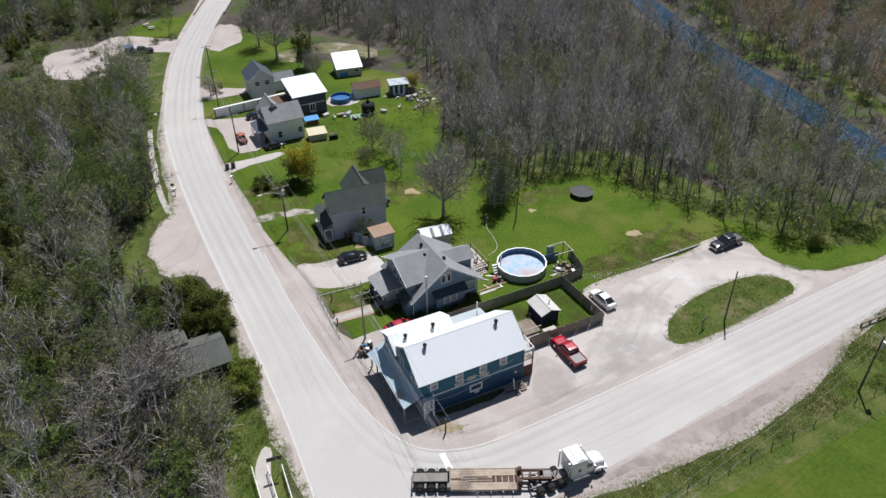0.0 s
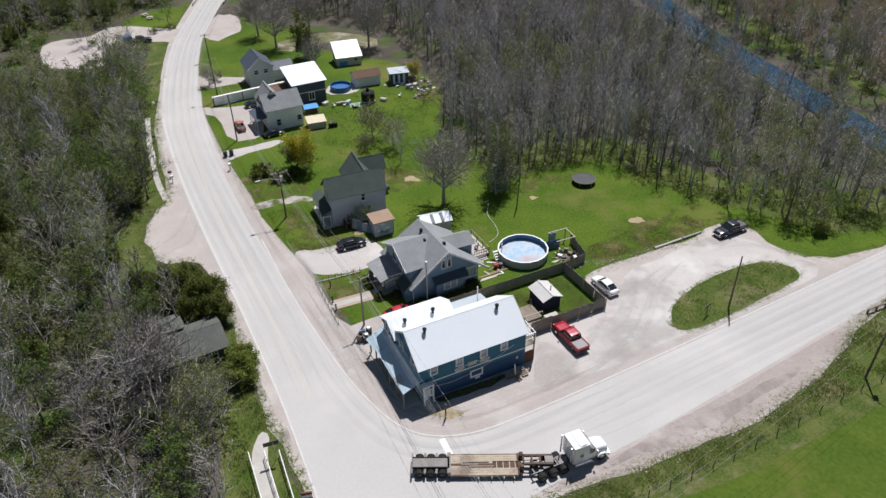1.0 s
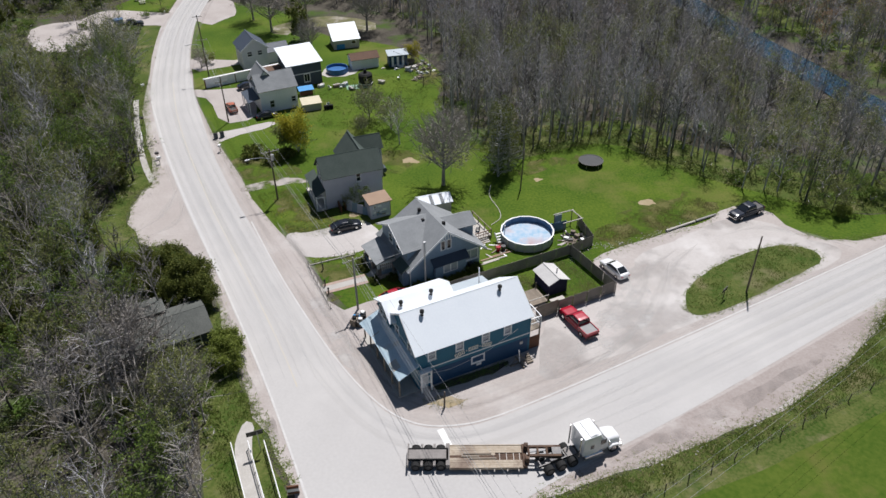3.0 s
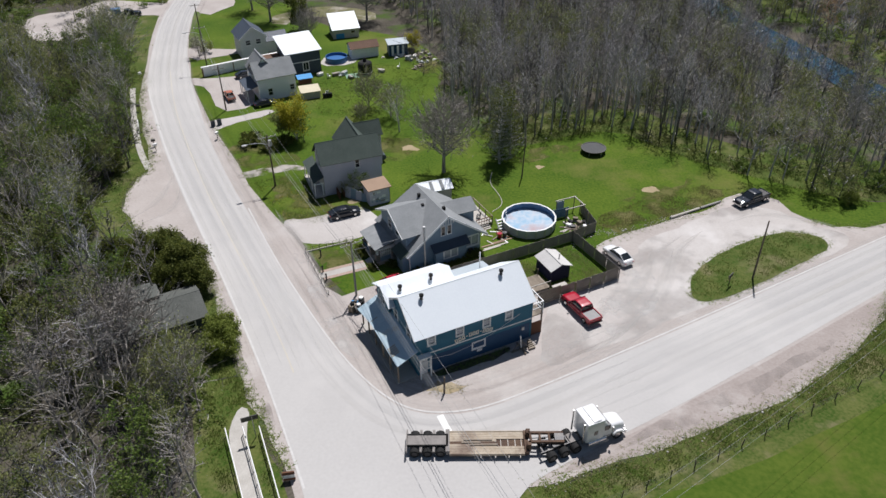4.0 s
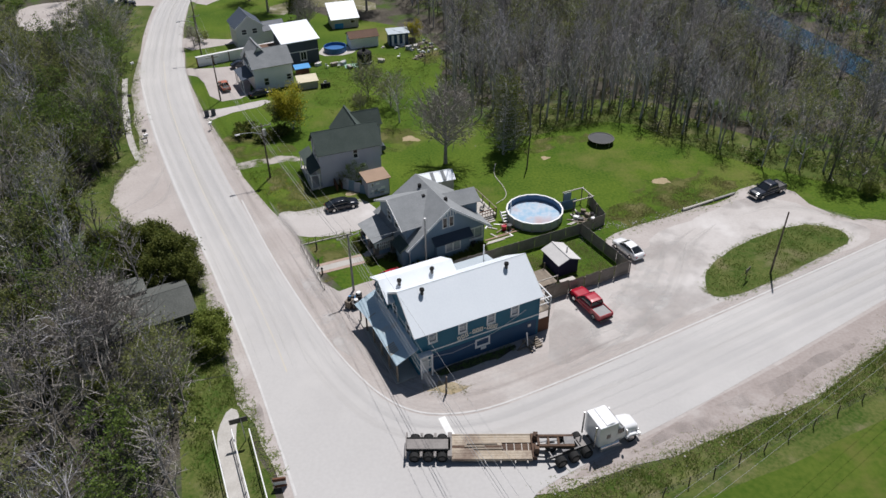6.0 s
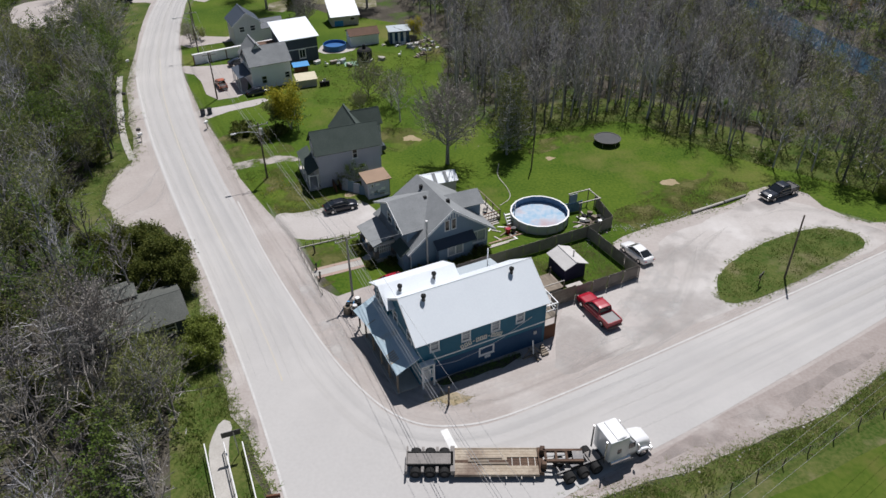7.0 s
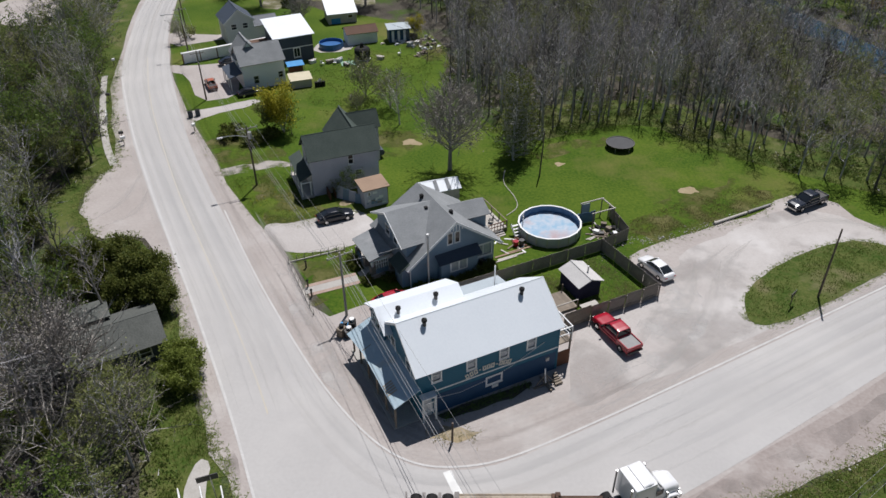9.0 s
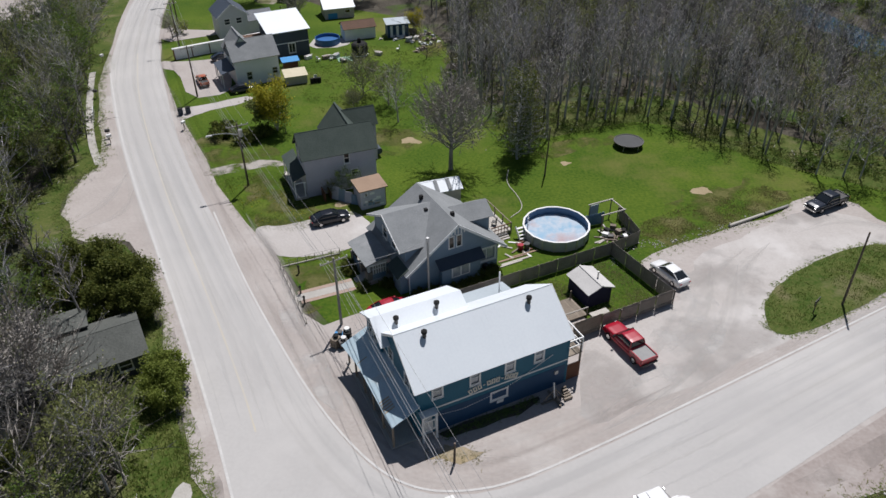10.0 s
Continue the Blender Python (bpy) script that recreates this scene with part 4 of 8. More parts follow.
    for xx, yy in ((15.95, 0.25), (15.95, 2.65), (14.5, 0.25)):
        part("rail_post", boxes((xx - 0.05, xx + 0.05, yy - 0.05, yy + 0.05, 2.9, 4.6)), M_WHITE, b)
    part("top_rail", boxes((15.9, 16.0, 0.3, 2.6, 4.5, 4.6), (14.4, 15.9, 0.2, 0.3, 4.5, 4.6)), M_WHITE, b, "white landing top rail")
    return b


pub()


def vent(u, v, z, dz):
    x, y = at_pub(u, v)
    t = thing("roof_vent", x, y, ANG, z, "black capped metal chimney vent on the white roof", "vent", "vents on the pub roof")
    part("pipe", rods(((0, 0, -dz), (0, 0, 0.42), 0.17), n=12), M_DARKMETAL, t)
    part("cap", rods(((0, 0, 0.4), (0, 0, 0.62), 0.25), ((0, 0, 0.62), (0, 0, 0.72), 0.25, 0.08), n=12), M_BLACK, t)


def roof_z(v):
    return 5.5 + 2.75 * v / 3.83 + 0.14


vent(2.1, 3.1, roof_z(3.1), 0.3)
vent(11.9, 3.1, roof_z(3.1), 0.3)
vent(1.2, 7.0, 6.66, 0.3)
vent(5.1, 7.2, 6.78, 0.3)
x, y = at_pub(12.2, 8.6)
t = thing("stack_pipe", x, y, ANG, 4.3, "tall thin white flue pipe", "pipe")
part("pipe", rods(((0, 0, -0.2), (0, 0, 3.0), 0.07), n=10), M_WHITE, t)
part("bracket", rods(((0, 0, 0.9), (1.0, -0.4, 0.1), 0.02), n=6), M_GALV, t)


# house with the long slate-blue front gable
def bungalow():
    b = thing("bungalow", -4.9, 78.9, 28.0, label="slate-blue bungalow with grey shingle roof and cross gables", category="house")
    A = ((0, 0), (10.6, 0))
    ops = [(4.6, 6.6, 1.2, 2.6), (8.2, 10.2, 1.3, 2.7)]
    wall(b, *A, 0, 3.3, M_HBLUE, ops)
    for o in ops:
        window(b, *A, *o, bars=2, trim=0.2, pane=M_CURTAIN)
    wall(b, (10.6, 0.16), (10.6, 9.3), 0, 3.3, M_HBLUE, [(3, 4.2, 0.1, 2.2)])
    wall(b, (10.6, 9.46), (0, 9.46), 0, 3.3, M_HBLUE)
    wall(b, (0, 9.3), (0, 0.16), 0, 3.3, M_HBLUE, [(2.0, 3.0, 1.2, 2.5)])
    window(b, (0, 9.3), (0, 0.16), 2.0, 3.0, 1.2, 2.5)
    # front gable
    xm, zr, ze = 5.3, 7.3, 3.3
    bm = bmesh.new()
    slab(bm, [(0, 0, ze), (10.6, 0, ze), (xm, 0, zr)], 0.16)
    part("front_gable", bm, M_HBLUE, b)
    for s in (4.55, 5.45):
        bm = boxes((s, s + 0.12, -0.06, -0.004, 4.2, 5.6), (s + 0.62, s + 0.74, -0.06, -0.004, 4.2, 5.6), (s, s + 0.74, -0.055, -0.004, 4.1, 4.25), (s, s + 0.74, -0.055, -0.004, 5.55, 5.68))
        w = part("window", bm, M_WHITE, b)
        part("pane", boxes((s + 0.12, s + 0.62, -0.03, -0.004, 4.25, 5.55)), M_TINT, w)
    part("gable_trim", boxes(*[(xm - 1.5 + i * 0.37, xm - 1.38 + i * 0.37, -0.05, -0.004, 5.75, 7.0 - abs(i - 4) * 0.27) for i in range(9)]), M_WHITE, b, "white gable stick trim")
    k = (zr - ze) / 5.3
    o = 0.75
    for s, x0, xe in ((1, -o, 0), (-1, 10.6 + o, 10.6)):
        lo = ze - k * o
        pts = [(x0, 9.75, lo + 0.15), (x0, -0.8, lo + 0.15), (xm, -0.8, zr + 0.15), (xm, 8.9, zr + 0.15)]
        part("roof", plate(pts if s > 0 else pts[::-1], 0.14), M_SHINGLE, b)
        q = [(x0, -0.86, lo + 0.17), (x0, -0.8, lo + 0.17), (xm, -0.8, zr + 0.17), (xm, -0.86, zr + 0.17)]
        part("fascia", plate(q[::-s], 0.26), M_WHITE, b, "white fascia board")
    bm = bmesh.new()
    slab(bm, [(10.6, 9.3, ze), (0, 9.3, ze), (xm, 8.6, zr)], 0.16)
    part("rear_gable", bm, M_HBLUE, b)
    # west cross gable
    y0, y1, zt, zl, xw = 0.7, 9.1, 7.05, 4.95, 0.05
    ym = 4.9
    wall(b, (xw, y1 - 0.2), (xw, y0 + 0.2), 3.3, zl, M_HBLUE, [(2.4, 3.4, 3.6, 4.8), (4.6, 5.6, 3.6, 4.8)])
    window(b, (xw, y1 - 0.2), (xw, y0 + 0.2), 2.4, 3.4, 3.6, 4.8)
    window(b, (xw, y1 - 0.2), (xw, y0 + 0.2), 4.6, 5.6, 3.6, 4.8)
    wall(b, (xw + 0.16, y0 + 0.2), (2.6, y0 + 0.2), 3.3, zl, M_HBLUE)
    tri_wall(b, (xw, y1 - 0.2, zl), (xw, y0 + 0.2, zl), (xw, ym, zt), M_HBLUE)
    for s, yy in ((1, y0 - 0.15), (-1, y1 + 0.15)):
        pts = [(xw - 0.7, yy, zl + 0.05), (2.55, yy, zl + 0.05), (5.2, ym, zt + 0.17), (xw - 0.7, ym, zt + 0.17)]
        part("wing_roof", plate(pts if s > 0 else pts[::-1], 0.12), M_SHINGLE, b)
        q = [(xw - 0.76, yy, zl + 0.07), (xw - 0.7, yy, zl + 0.07), (xw - 0.7, ym, zt + 0.19), (xw - 0.76, ym, zt + 0.19)]
        part("fascia", plate(q if s > 0 else q[::-1], 0.22), M_WHITE, b)
    # east dormer
    part("dormer_wall", boxes((7.4, 11.0, 2.6, 5.6, 3.0, 5.0)), M_HBLUE, b)
    part("dormer_roof", plate([(6.4, 2.2, 5.3), (11.4, 2.2, 5.0), (11.4, 4.1, 6.2), (6.4, 4.1, 6.5)], 0.12), M_SHINGLE, b)
    part("dormer_roof", plate([(11.4, 6.0, 5.0), (6.4, 6.0, 5.3), (6.4, 4.1, 6.5), (11.4, 4.1, 6.2)], 0.12), M_SHINGLE, b)
    tri_wall(b, (11.0, 2.6, 5.0), (11.0, 5.6, 5.0), (11.0, 4.1, 6.05), M_HBLUE)
    # bay under its own lean-to roof
    part("bay_wall", boxes((3.4, 8.0, -0.8, -0.01, 0, 2.55)), M_HBLUE, b)
    w = part("window", boxes((4.5, 6.7, -0.86, -0.804, 0.95, 2.35)), M_WHITE, b)
    part("pane", boxes((4.66, 5.5, -0.88, -0.863, 1.11, 2.2)), M_CURTAIN, w)
    part("pane", boxes((5.7, 6.54, -0.88, -0.863, 1.11, 2.2)), M_CURTAIN, w)
    part("bay_roof", plate([(3.0, -1.2, 2.55), (8.4, -1.2, 2.55), (8.4, -0.03, 3.3), (3.0, -0.03, 3.3)], 0.1), M_DKBLUE, b, "dark bay roof")
    # small lean-to at the west corner
    part("lean_to", boxes((-0.9, -0.02, 0.3, 2.2, 0, 2.6)), M_HBLUE, b)
    part("lean_roof", plate([(-1.5, -0.3, 2.6), (0.6, -0.3, 3.75), (0.6, 2.6, 3.75), (-1.5, 2.6, 2.6)], 0.1), M_DSHINGLE, b)
    # west porch: a lean-to roof on stout piers
    part("porch_roof", plate([(-3.5, 3.2, 2.62), (-0.72, 3.2, 3.35), (-0.72, 8.4, 3.35), (-3.5, 8.4, 2.62)], 0.14), M_SHINGLE, b, "grey shingle porch roof")
    part("porch_gable", boxes((-3.4, -0.8, 3.22, 3.3, 2.4, 2.6)), M_WHITE, b)
    part("porch_beam", boxes((-3.2, -0.1, 3.5, 3.62, 2.4, 2.6), (-3.2, -3.05, 3.62, 8.2, 2.4, 2.6)), M_WHITE, b)
    part("porch_floor", boxes((-3.3, -0.02, 3.3, 8.4, 0.02, 0.5)), M_CONCRETE, b)
    part("porch_wall", boxes((-3.2, -3.05, 6.2, 8.1, 0.5, 1.1)), M_HBLUE, b)
    part("porch_wall", boxes((-2.7, -1.2, 3.5, 3.62, 0.5, 1.1)), M_HBLUE, b)
    part("lattice", boxes(*[(-2.6 + 0.28 * i, -2.5 + 0.28 * i, 3.52, 3.58, 1.1, 2.4) for i in range(6)], (-2.7, -1.2, 3.5, 3.6, 1.7, 1.78)), M_WHITE, b, "white porch lattice")
    part("front_door", boxes((-0.05, -0.005, 4.6, 5.6, 0.5, 2.5)), M_TINT, b, "dark front door")
    for px, py in ((-3.0, 3.7), (-3.0, 5.6), (-3.0, 8.1), (-0.6, 3.7)):
        part("pier", boxes((px - 0.28, px + 0.28, py - 0.28, py + 0.28, 0.5, 1.5)), M_BRICK, b, "dark stone porch pier")
        part("column", boxes((px - 0.13, px + 0.13, py - 0.13, py + 0.13, 1.5, 2.4)), M_WHITE, b)
    part("steps", boxes((-4.3, -3.32, 4.0, 5.2, 0.02, 0.18), (-3.9, -3.32, 4.0, 5.2, 0.18, 0.34)), M_CONCRETE, b)
    part("gutter", rods(((-0.1, -0.2, 2.4), (-0.1, -0.2, 0.1), 0.06), n=6), M_WHITE, b)
    part("flue", rods(((1.75, -0.95, 0.6), (1.75, -0.95, 6.9), 0.12), n=10), M_GALV, b, "tall galvanised flue pipe")
    part("flue_cap", rods(((1.75, -0.95, 6.9), (1.75, -0.95, 7.1), 0.18, 0.16), n=10), M_GALV, b)
    part("flue_bracket", rods(((1.75, -0.95, 2.6), (1.75, -0.02, 2.6), 0.03), ((1.75, -0.95, 4.2), (2.3, -0.02, 4.2), 0.03), n=5), M_GALV, b)
    for vx, vy in ((4.6, 6.3), (5.9, 1.6), (4.1, 4.2), (2.0, 4.0)):
        zz = zr - abs(vx - xm) * k + 0.2
        part("roof_vent", boxes((vx - 0.18, vx + 0.18, vy - 0.18, vy + 0.18, zz - 0.1, zz + 0.4)), M_BLACK, b, "black roof vent")


bungalow()


def green_roof_house():
    b = thing("frame_house", -18.75, 98.6, 22.0, label="pale grey frame house with dark green shingle roof", category="house")
    L, W = 9.2, 5.0
    box_walls(b, 0, L, 0, W, 0, 5.5, M_LILAC, south=[(5.1, 5.7, 3.9, 5.2), (5.9, 6.7, 2.1, 2.75)], west=[(1.8, 2.8, 3.9, 5.1)])
    gable_x(b, 0, L, 0, W, 5.5, 7.75, M_DSHINGLE, M_LILAC, over=0.35)
    # rear wing with a cross gable to the east
    box_walls(b, 4.4, 9.2, W, W + 5.2, 0, 4.7, M_LILAC)
    gable_y(b, 4.4, 9.2, W - 2.0, W + 5.2, 4.7, 7.5, M_DSHINGLE, M_LILAC, over=0.35, south=False)
    box_walls(b, 7.0, 11.3, W + 1.6, W + 4.6, 0, 5.6, M_LILAC)
    gable_x(b, 7.0, 11.3, W + 1.6, W + 4.6, 5.6, 7.3, M_DSHINGLE, M_LILAC, over=0.3)
    part("oil_tank", rods(((11.7, W + 2.0, 0.9), (11.7, W + 3.4, 0.9), 0.45), n=12), M_DKBLUE, b, "dark oil tank")
    # west porch
    part("porch_roof", plate([(-1.7, -0.2, 2.7), (-0.02, -0.2, 3.5), (-0.02, W + 2.4, 3.5), (-1.7, W + 2.4, 2.7)], 0.1), M_DSHINGLE, b)
    for yy in (0.0, 2.2, 4.6, W + 2.1):
        part("post", boxes((-1.6, -1.46, yy - 0.08, yy + 0.08, 0.3, 2.65)), M_WHITE, b, "white porch post")
    part("porch_floor", boxes((-1.7, -0.01, -0.2, W + 2.3, 0.02, 0.35)), M_DECK, b)
    part("porch_frame", boxes((-1.6, -0.1, -0.18, -0.08, 2.3, 2.44), (-0.4, -0.28, -0.18, -0.06, 0.35, 2.3)), M_WHITE, b, "white porch frame")
    part("step_rail", boxes((1.7, 1.85, -2.0, -0.05, 0.02, 1.2), (2.5, 2.65, -1.6, -0.05, 0.02, 1.0)), M_BROWN, b, "reddish wooden step boards")


green_roof_house()


def shed(name, x, y, rz, L, W, ze, zr, wallm, roofm, label, category="shed", ridge="x", over=0.25, doors=None):
    b = thing(name, x, y, rz, label=label, category=category)
    box_walls(b, 0, L, 0, W, 0, ze, wallm)
    (gable_x if ridge == "x" else gable_y)(b, 0, L, 0, W, ze, zr, roofm, wallm, over=over, thick=0.08)
    for d in doors or ():
        part("door", boxes(d), M_WHITE if wallm is not M_WSIDE else M_DKBLUE, b)
    return b


# sheds near the pub
s = shed("garden_shed", 13.2, 76.4, 26, 2.8, 3.5, 1.9, 2.45, M_PURPLE, M_PALEROOF, "dark purple garden shed with pale grey roof", ridge="y")
part("roof_pipe", rods(((2.0, 1.4, 2.2), (2.0, 1.4, 3.1), 0.09), n=8), M_GALV, s)
s = thing("storage_shed", -11.6, 95.4, 26, label="patched wooden shed with flat tan roof", category="shed")
box_walls(s, 0, 3.2, 0, 2.6, 0, 2.6, M_LILAC)
part("side_boards", boxes((3.22, 3.27, 0.0, 2.6, 0.0, 2.5)), M_BROWN, s, "brown side boards")
part("roof", plate([(-0.25, -0.25, 2.75), (3.5, -0.25, 2.75), (3.5, 2.9, 2.95), (-0.25, 2.9, 2.95)], 0.14), M_TANROOF, s, "flat tan felt roof")
rb = random.Random(8)
for i in range(26):
    bx, bz, bw, bh = rb.uniform(0.05, 2.4), rb.uniform(0.15, 2.1), rb.uniform(0.25, 0.75), rb.uniform(0.12, 0.4)
    part("board", boxes((bx, min(3.15, bx + bw), -0.03 - 0.0012 * i, -0.006, bz, bz + bh)), rb.choice((M_WHITE, M_LILAC, M_LILAC, M_HBLUE, M_FENCE)), s)
for i in range(4):
    t = thing("leaning_panel", -12.6 - 0.9 * i, 96.8 + 0.42 * i, -14 - 5 * i, 0.02, "blue-grey weathered panel leaning by the shed", "panel", "panels by the shed")
    bm = boxes((-0.5, 0.5, -0.03, 0.03, 0, 1.3 + 0.15 * i))
    bm.transform(Matrix.Rotation(radians(-12), 4, "X"))
    part("panel", bm, M_LILAC if i % 2 else M_HBLUE, t)
s = shed("metal_shed", -3.8, 95.6, 19, 4.7, 2.8, 2.2, 2.9, M_CREAM, M_STEEL, "low shed with white metal roof and dark strips", ridge="x")
for xx in (1.5, 3.1):
    part("skylight", plate([(xx, -0.2, 2.3), (xx + 0.45, -0.2, 2.3), (xx + 0.45, 1.35, 3.04), (xx, 1.35, 3.04)], 0.03), M_SHINGLE, s, "grey roof strip")


# far cluster of houses
def far_houses():
    b = thing("grey_house", -45.6, 158.4, 27, label="pale grey two-storey house with dark grey roof", category="house")
    box_walls(b, 0, 5.7, 0, 6.6, 0, 4.7, M_PALEGREY, south=[(1.2, 2.2, 3.1, 4.1), (3.5, 4.5, 3.1, 4.1)])
    gable_y(b, 0, 5.7, 0, 6.6, 4.7, 6.9, M_DKBLUE, M_PALEGREY, over=0.4, fascia=M_WHITE)
    part("base_boards", boxes((0.1, 5.6, -0.06, -0.01, 0, 2.2)), M_PALEGREY, b)
    box_walls(b, 5.72, 11.0, 2.2, 6.2, 0, 2.6, M_PALEGREY, south=[(2.8, 3.8, 1.0, 2.1)])
    gable_x(b, 5.72, 11.0, 2.2, 6.2, 2.6, 3.9, M_DKBLUE, M_PALEGREY, over=0.3)

    b = thing("dark_blue_house", -33.4, 147.8, 27, label="dark slate house with bright white metal roof", category="house")
    L, W = 7.2, 7.2
    box_walls(b, 0, L, 0, W, 0, 4.9, M_DKBLUE, south=[(3.4, 4.5, 0.9, 2.5)], bars=2, trim=0.16)
    part("trim_board", boxes((0, L, -0.05, -0.004, 2.65, 2.8)), M_WHITE, b)
    part("roof", plate([(-0.5, -0.6, 5.0), (L + 0.4, -0.6, 5.0), (L + 0.4, W + 0.5, 6.6), (-0.5, W + 0.5, 6.6)], 0.14), M_STEEL, b, "bright white metal roof")
    for xx, nm in ((0.1, 1), (L - 0.1, 1)):
        part("side_gable", plate([(xx - 0.08, 0.0, 4.9), (xx + 0.08, 0.0, 4.9), (xx + 0.08, W, 4.9), (xx - 0.08, W, 4.9)][::1], 0.02), M_DKBLUE, b)
    part("brown_side", boxes((L + 0.005, L + 0.05, 0, W, 0, 4.9)), M_BROWN, b, "red-brown side boards")
    part("rear_wall", boxes((0, L, W - 0.2, W - 0.02, 4.9, 6.3)), M_DKBLUE, b)
    part("west_deck", boxes((-4.0, -0.02, 3.0, 6.5, 0.02, 2.6)), M_BROWN, b, "dark brown side porch")
    part("west_deck_roof", plate([(-4.2, 2.8, 2.75), (-0.05, 2.8, 2.75), (-0.05, 6.8, 3.2), (-4.2, 6.8, 3.2)], 0.1), M_BROWNROOF, b)

    b = thing("white_house", -36.6, 135.0, 27, label="off-white house with grey cross-gable roof", category="house")
    L, W = 7.4, 6.6
    box_walls(b, 0, L, 0, W, 0, 4.6, M_WSIDE, south=[(1.8, 2.6, 1.0, 2.3), (6.2, 7.0, 1.4, 2.4)], west=[(2.0, 3.0, 2.8, 4.0), (4.5, 5.5, 2.8, 4.0)])
    gable_x(b, 0, L, 0, W, 4.6, 6.9, M_SHINGLE, M_WSIDE, over=0.35)
    gable_y(b, -0.1, 4.3, 2.8, W + 1.6, 4.9, 7.6, M_SHINGLE, M_WSIDE, over=0.3)
    box_walls(b, -0.1, 4.3, W + 0.02, W + 1.6, 0, 4.9, M_WSIDE)
    part("porch_roof", plate([(-2.4, 0.2, 2.6), (-0.02, 0.2, 3.2), (-0.02, W, 3.2), (-2.4, W, 2.6)], 0.1), M_DKBLUE, b)
    for yy in (0.4, 2.6, 4.8, W - 0.2):
        part("post", boxes((-2.3, -2.17, yy - 0.06, yy + 0.06, 0, 2.6)), M_WHITE, b)

    b = thing("white_roof_shed", -27.0, 171.6, 18, label="small beige outbuilding with bright white roof", category="shed")
    box_walls(b, 0, 6.2, 0, 5.6, 0, 2.1, M_CREAM)
    part("roof", plate([(-0.3, -0.3, 2.2), (6.5, -0.3, 2.2), (6.5, 5.9, 4.5), (-0.3, 5.9, 4.5)], 0.12), M_STEEL, b, "bright white sloping roof")
    for xx in (0.0, 6.2):
        part("side_gable", plate([(xx - 0.07, 0.1, 2.1), (xx + 0.07, 0.1, 2.1), (xx + 0.07, 5.5, 4.2), (xx - 0.07, 5.5, 4.2)], 0.3), M_CREAM, b)
    part("rear_wall", boxes((0, 6.2, 5.45, 5.58, 2.1, 4.25)), M_CREAM, b)
    part("blue_door", boxes((0.6, 2.6, -0.06, -0.01, 0.02, 1.2)), M_TARP, b)
    w = part("window", boxes((4.2, 5.4, -0.06, -0.01, 1.0, 1.8)), M_WHITE, b)
    part("pane", boxes((4.3, 5.3, -0.08, -0.062, 1.1, 1.7)), M_TINT, w)
    b = shed("garage", -21.2, 158.0, 20, 6.2, 3.8, 2.3, 3.2, M_WSIDE, M_BROWNROOF, "off-white garage with brown roof", "garage")
    b = thing("blue_shed", -12.9, 159.6, 14, label="dark blue shed with pale door stripes", category="shed")
    box_walls(b, 0, 4.2, 0, 3.0, 0, 2.6, M_NAVY)
    part("roof", plate([(-0.3, -0.3, 2.7), (4.5, -0.3, 2.7), (4.5, 3.3, 2.95), (-0.3, 3.3, 2.95)], 0.12), M_STEEL2, b)
    for i in range(3):
        part("door", boxes((0.5 + i * 1.2, 1.0 + i * 1.2, -0.05, -0.01, 0.1, 2.3)), M_WSIDE, b)
    b = thing("round_tank_house", -17.4, 149.6, 0, label="dark round play hut with conical cap", category="hut")
    part("drum", rods(((0, 0, 0), (0, 0, 2.3), 1.5), n=10), M_BLACK, b)
    part("cone", rods(((0, 0, 2.3), (0, 0, 2.6), 1.55, 1.2), ((0, 0, 2.6), (0, 0, 3.4), 0.4, 0.25), n=10), M_BLACK, b)
    part("rail", rods(((0, 0, 0.4), (0, 0, 0.52), 1.58), n=10), M_WHITE, b)
    # long white boundary wall of trailer panels
    b = thing("panel_wall", -51.6, 148.4, 31.5, label="long pale panelled boundary wall with capping", category="wall")
    for i in range(5):
        part("panel", boxes((i * 3.3, i * 3.3 + 3.2, 0, 0.25, 0.02, 1.9)), M_WSIDE, b)
        part("pier", boxes((i * 3.3 - 0.12, i * 3.3 + 0.06, -0.03, 0.3, 0.02, 2.0)), M_BROWN, b)
    part("coping", boxes((-0.2, 16.6, -0.12, 0.5, 1.95, 2.1)), M_WHITE, b)
    # tarp shelter, tan hut and bits in the yard
    b = thing("tarp_shelter", -30.6, 143.2, 22, label="bright blue tarp over a low frame", category="shelter")
    part("tarp", plate([(0, 0, 1.2), (3.2, 0, 1.2), (3.2, 2.0, 1.5), (0, 2.0, 1.5)], 0.05), M_TARP, b)
    for px, py in ((0.1, 0.1), (3.1, 0.1), (0.1, 1.9), (3.1, 1.9)):
        part("post", boxes((px - 0.04, px + 0.04, py - 0.04, py + 0.04, 0.02, 1.2)), M_WOOD, b)
    part("bin", boxes((0.3, 2.9, 0.3, 1.7, 0.02, 0.9)), M_BROWN, b)
    b = thing("tan_hut", -28.5, 135.6, 20, label="low tan hut with cream cover", category="hut")
    part("walls", boxes((0, 3.6, 0, 2.6, 0.02, 1.5)), M_CREAM, b)
    part("cover", plate([(-0.2, -0.2, 1.5), (3.8, -0.2, 1.5), (3.8, 2.8, 1.9), (-0.2, 2.8, 1.9)], 0.1), mat("cream_canvas", (0.62, 0.56, 0.42), (0.55, 0.5, 0.36), 1, 8, 0.9, 0.2), b)
    b = thing("blue_pool", -24.5, 157.2, 0, label="round blue-walled garden pool", category="pool")
    part("pool_wall", ring_wall(2.4, 2.32, 1.15, 24), M_BPOOL, b)
    part("pool_water", disc(2.32, 0.55, 24), M_BPOOL, b)
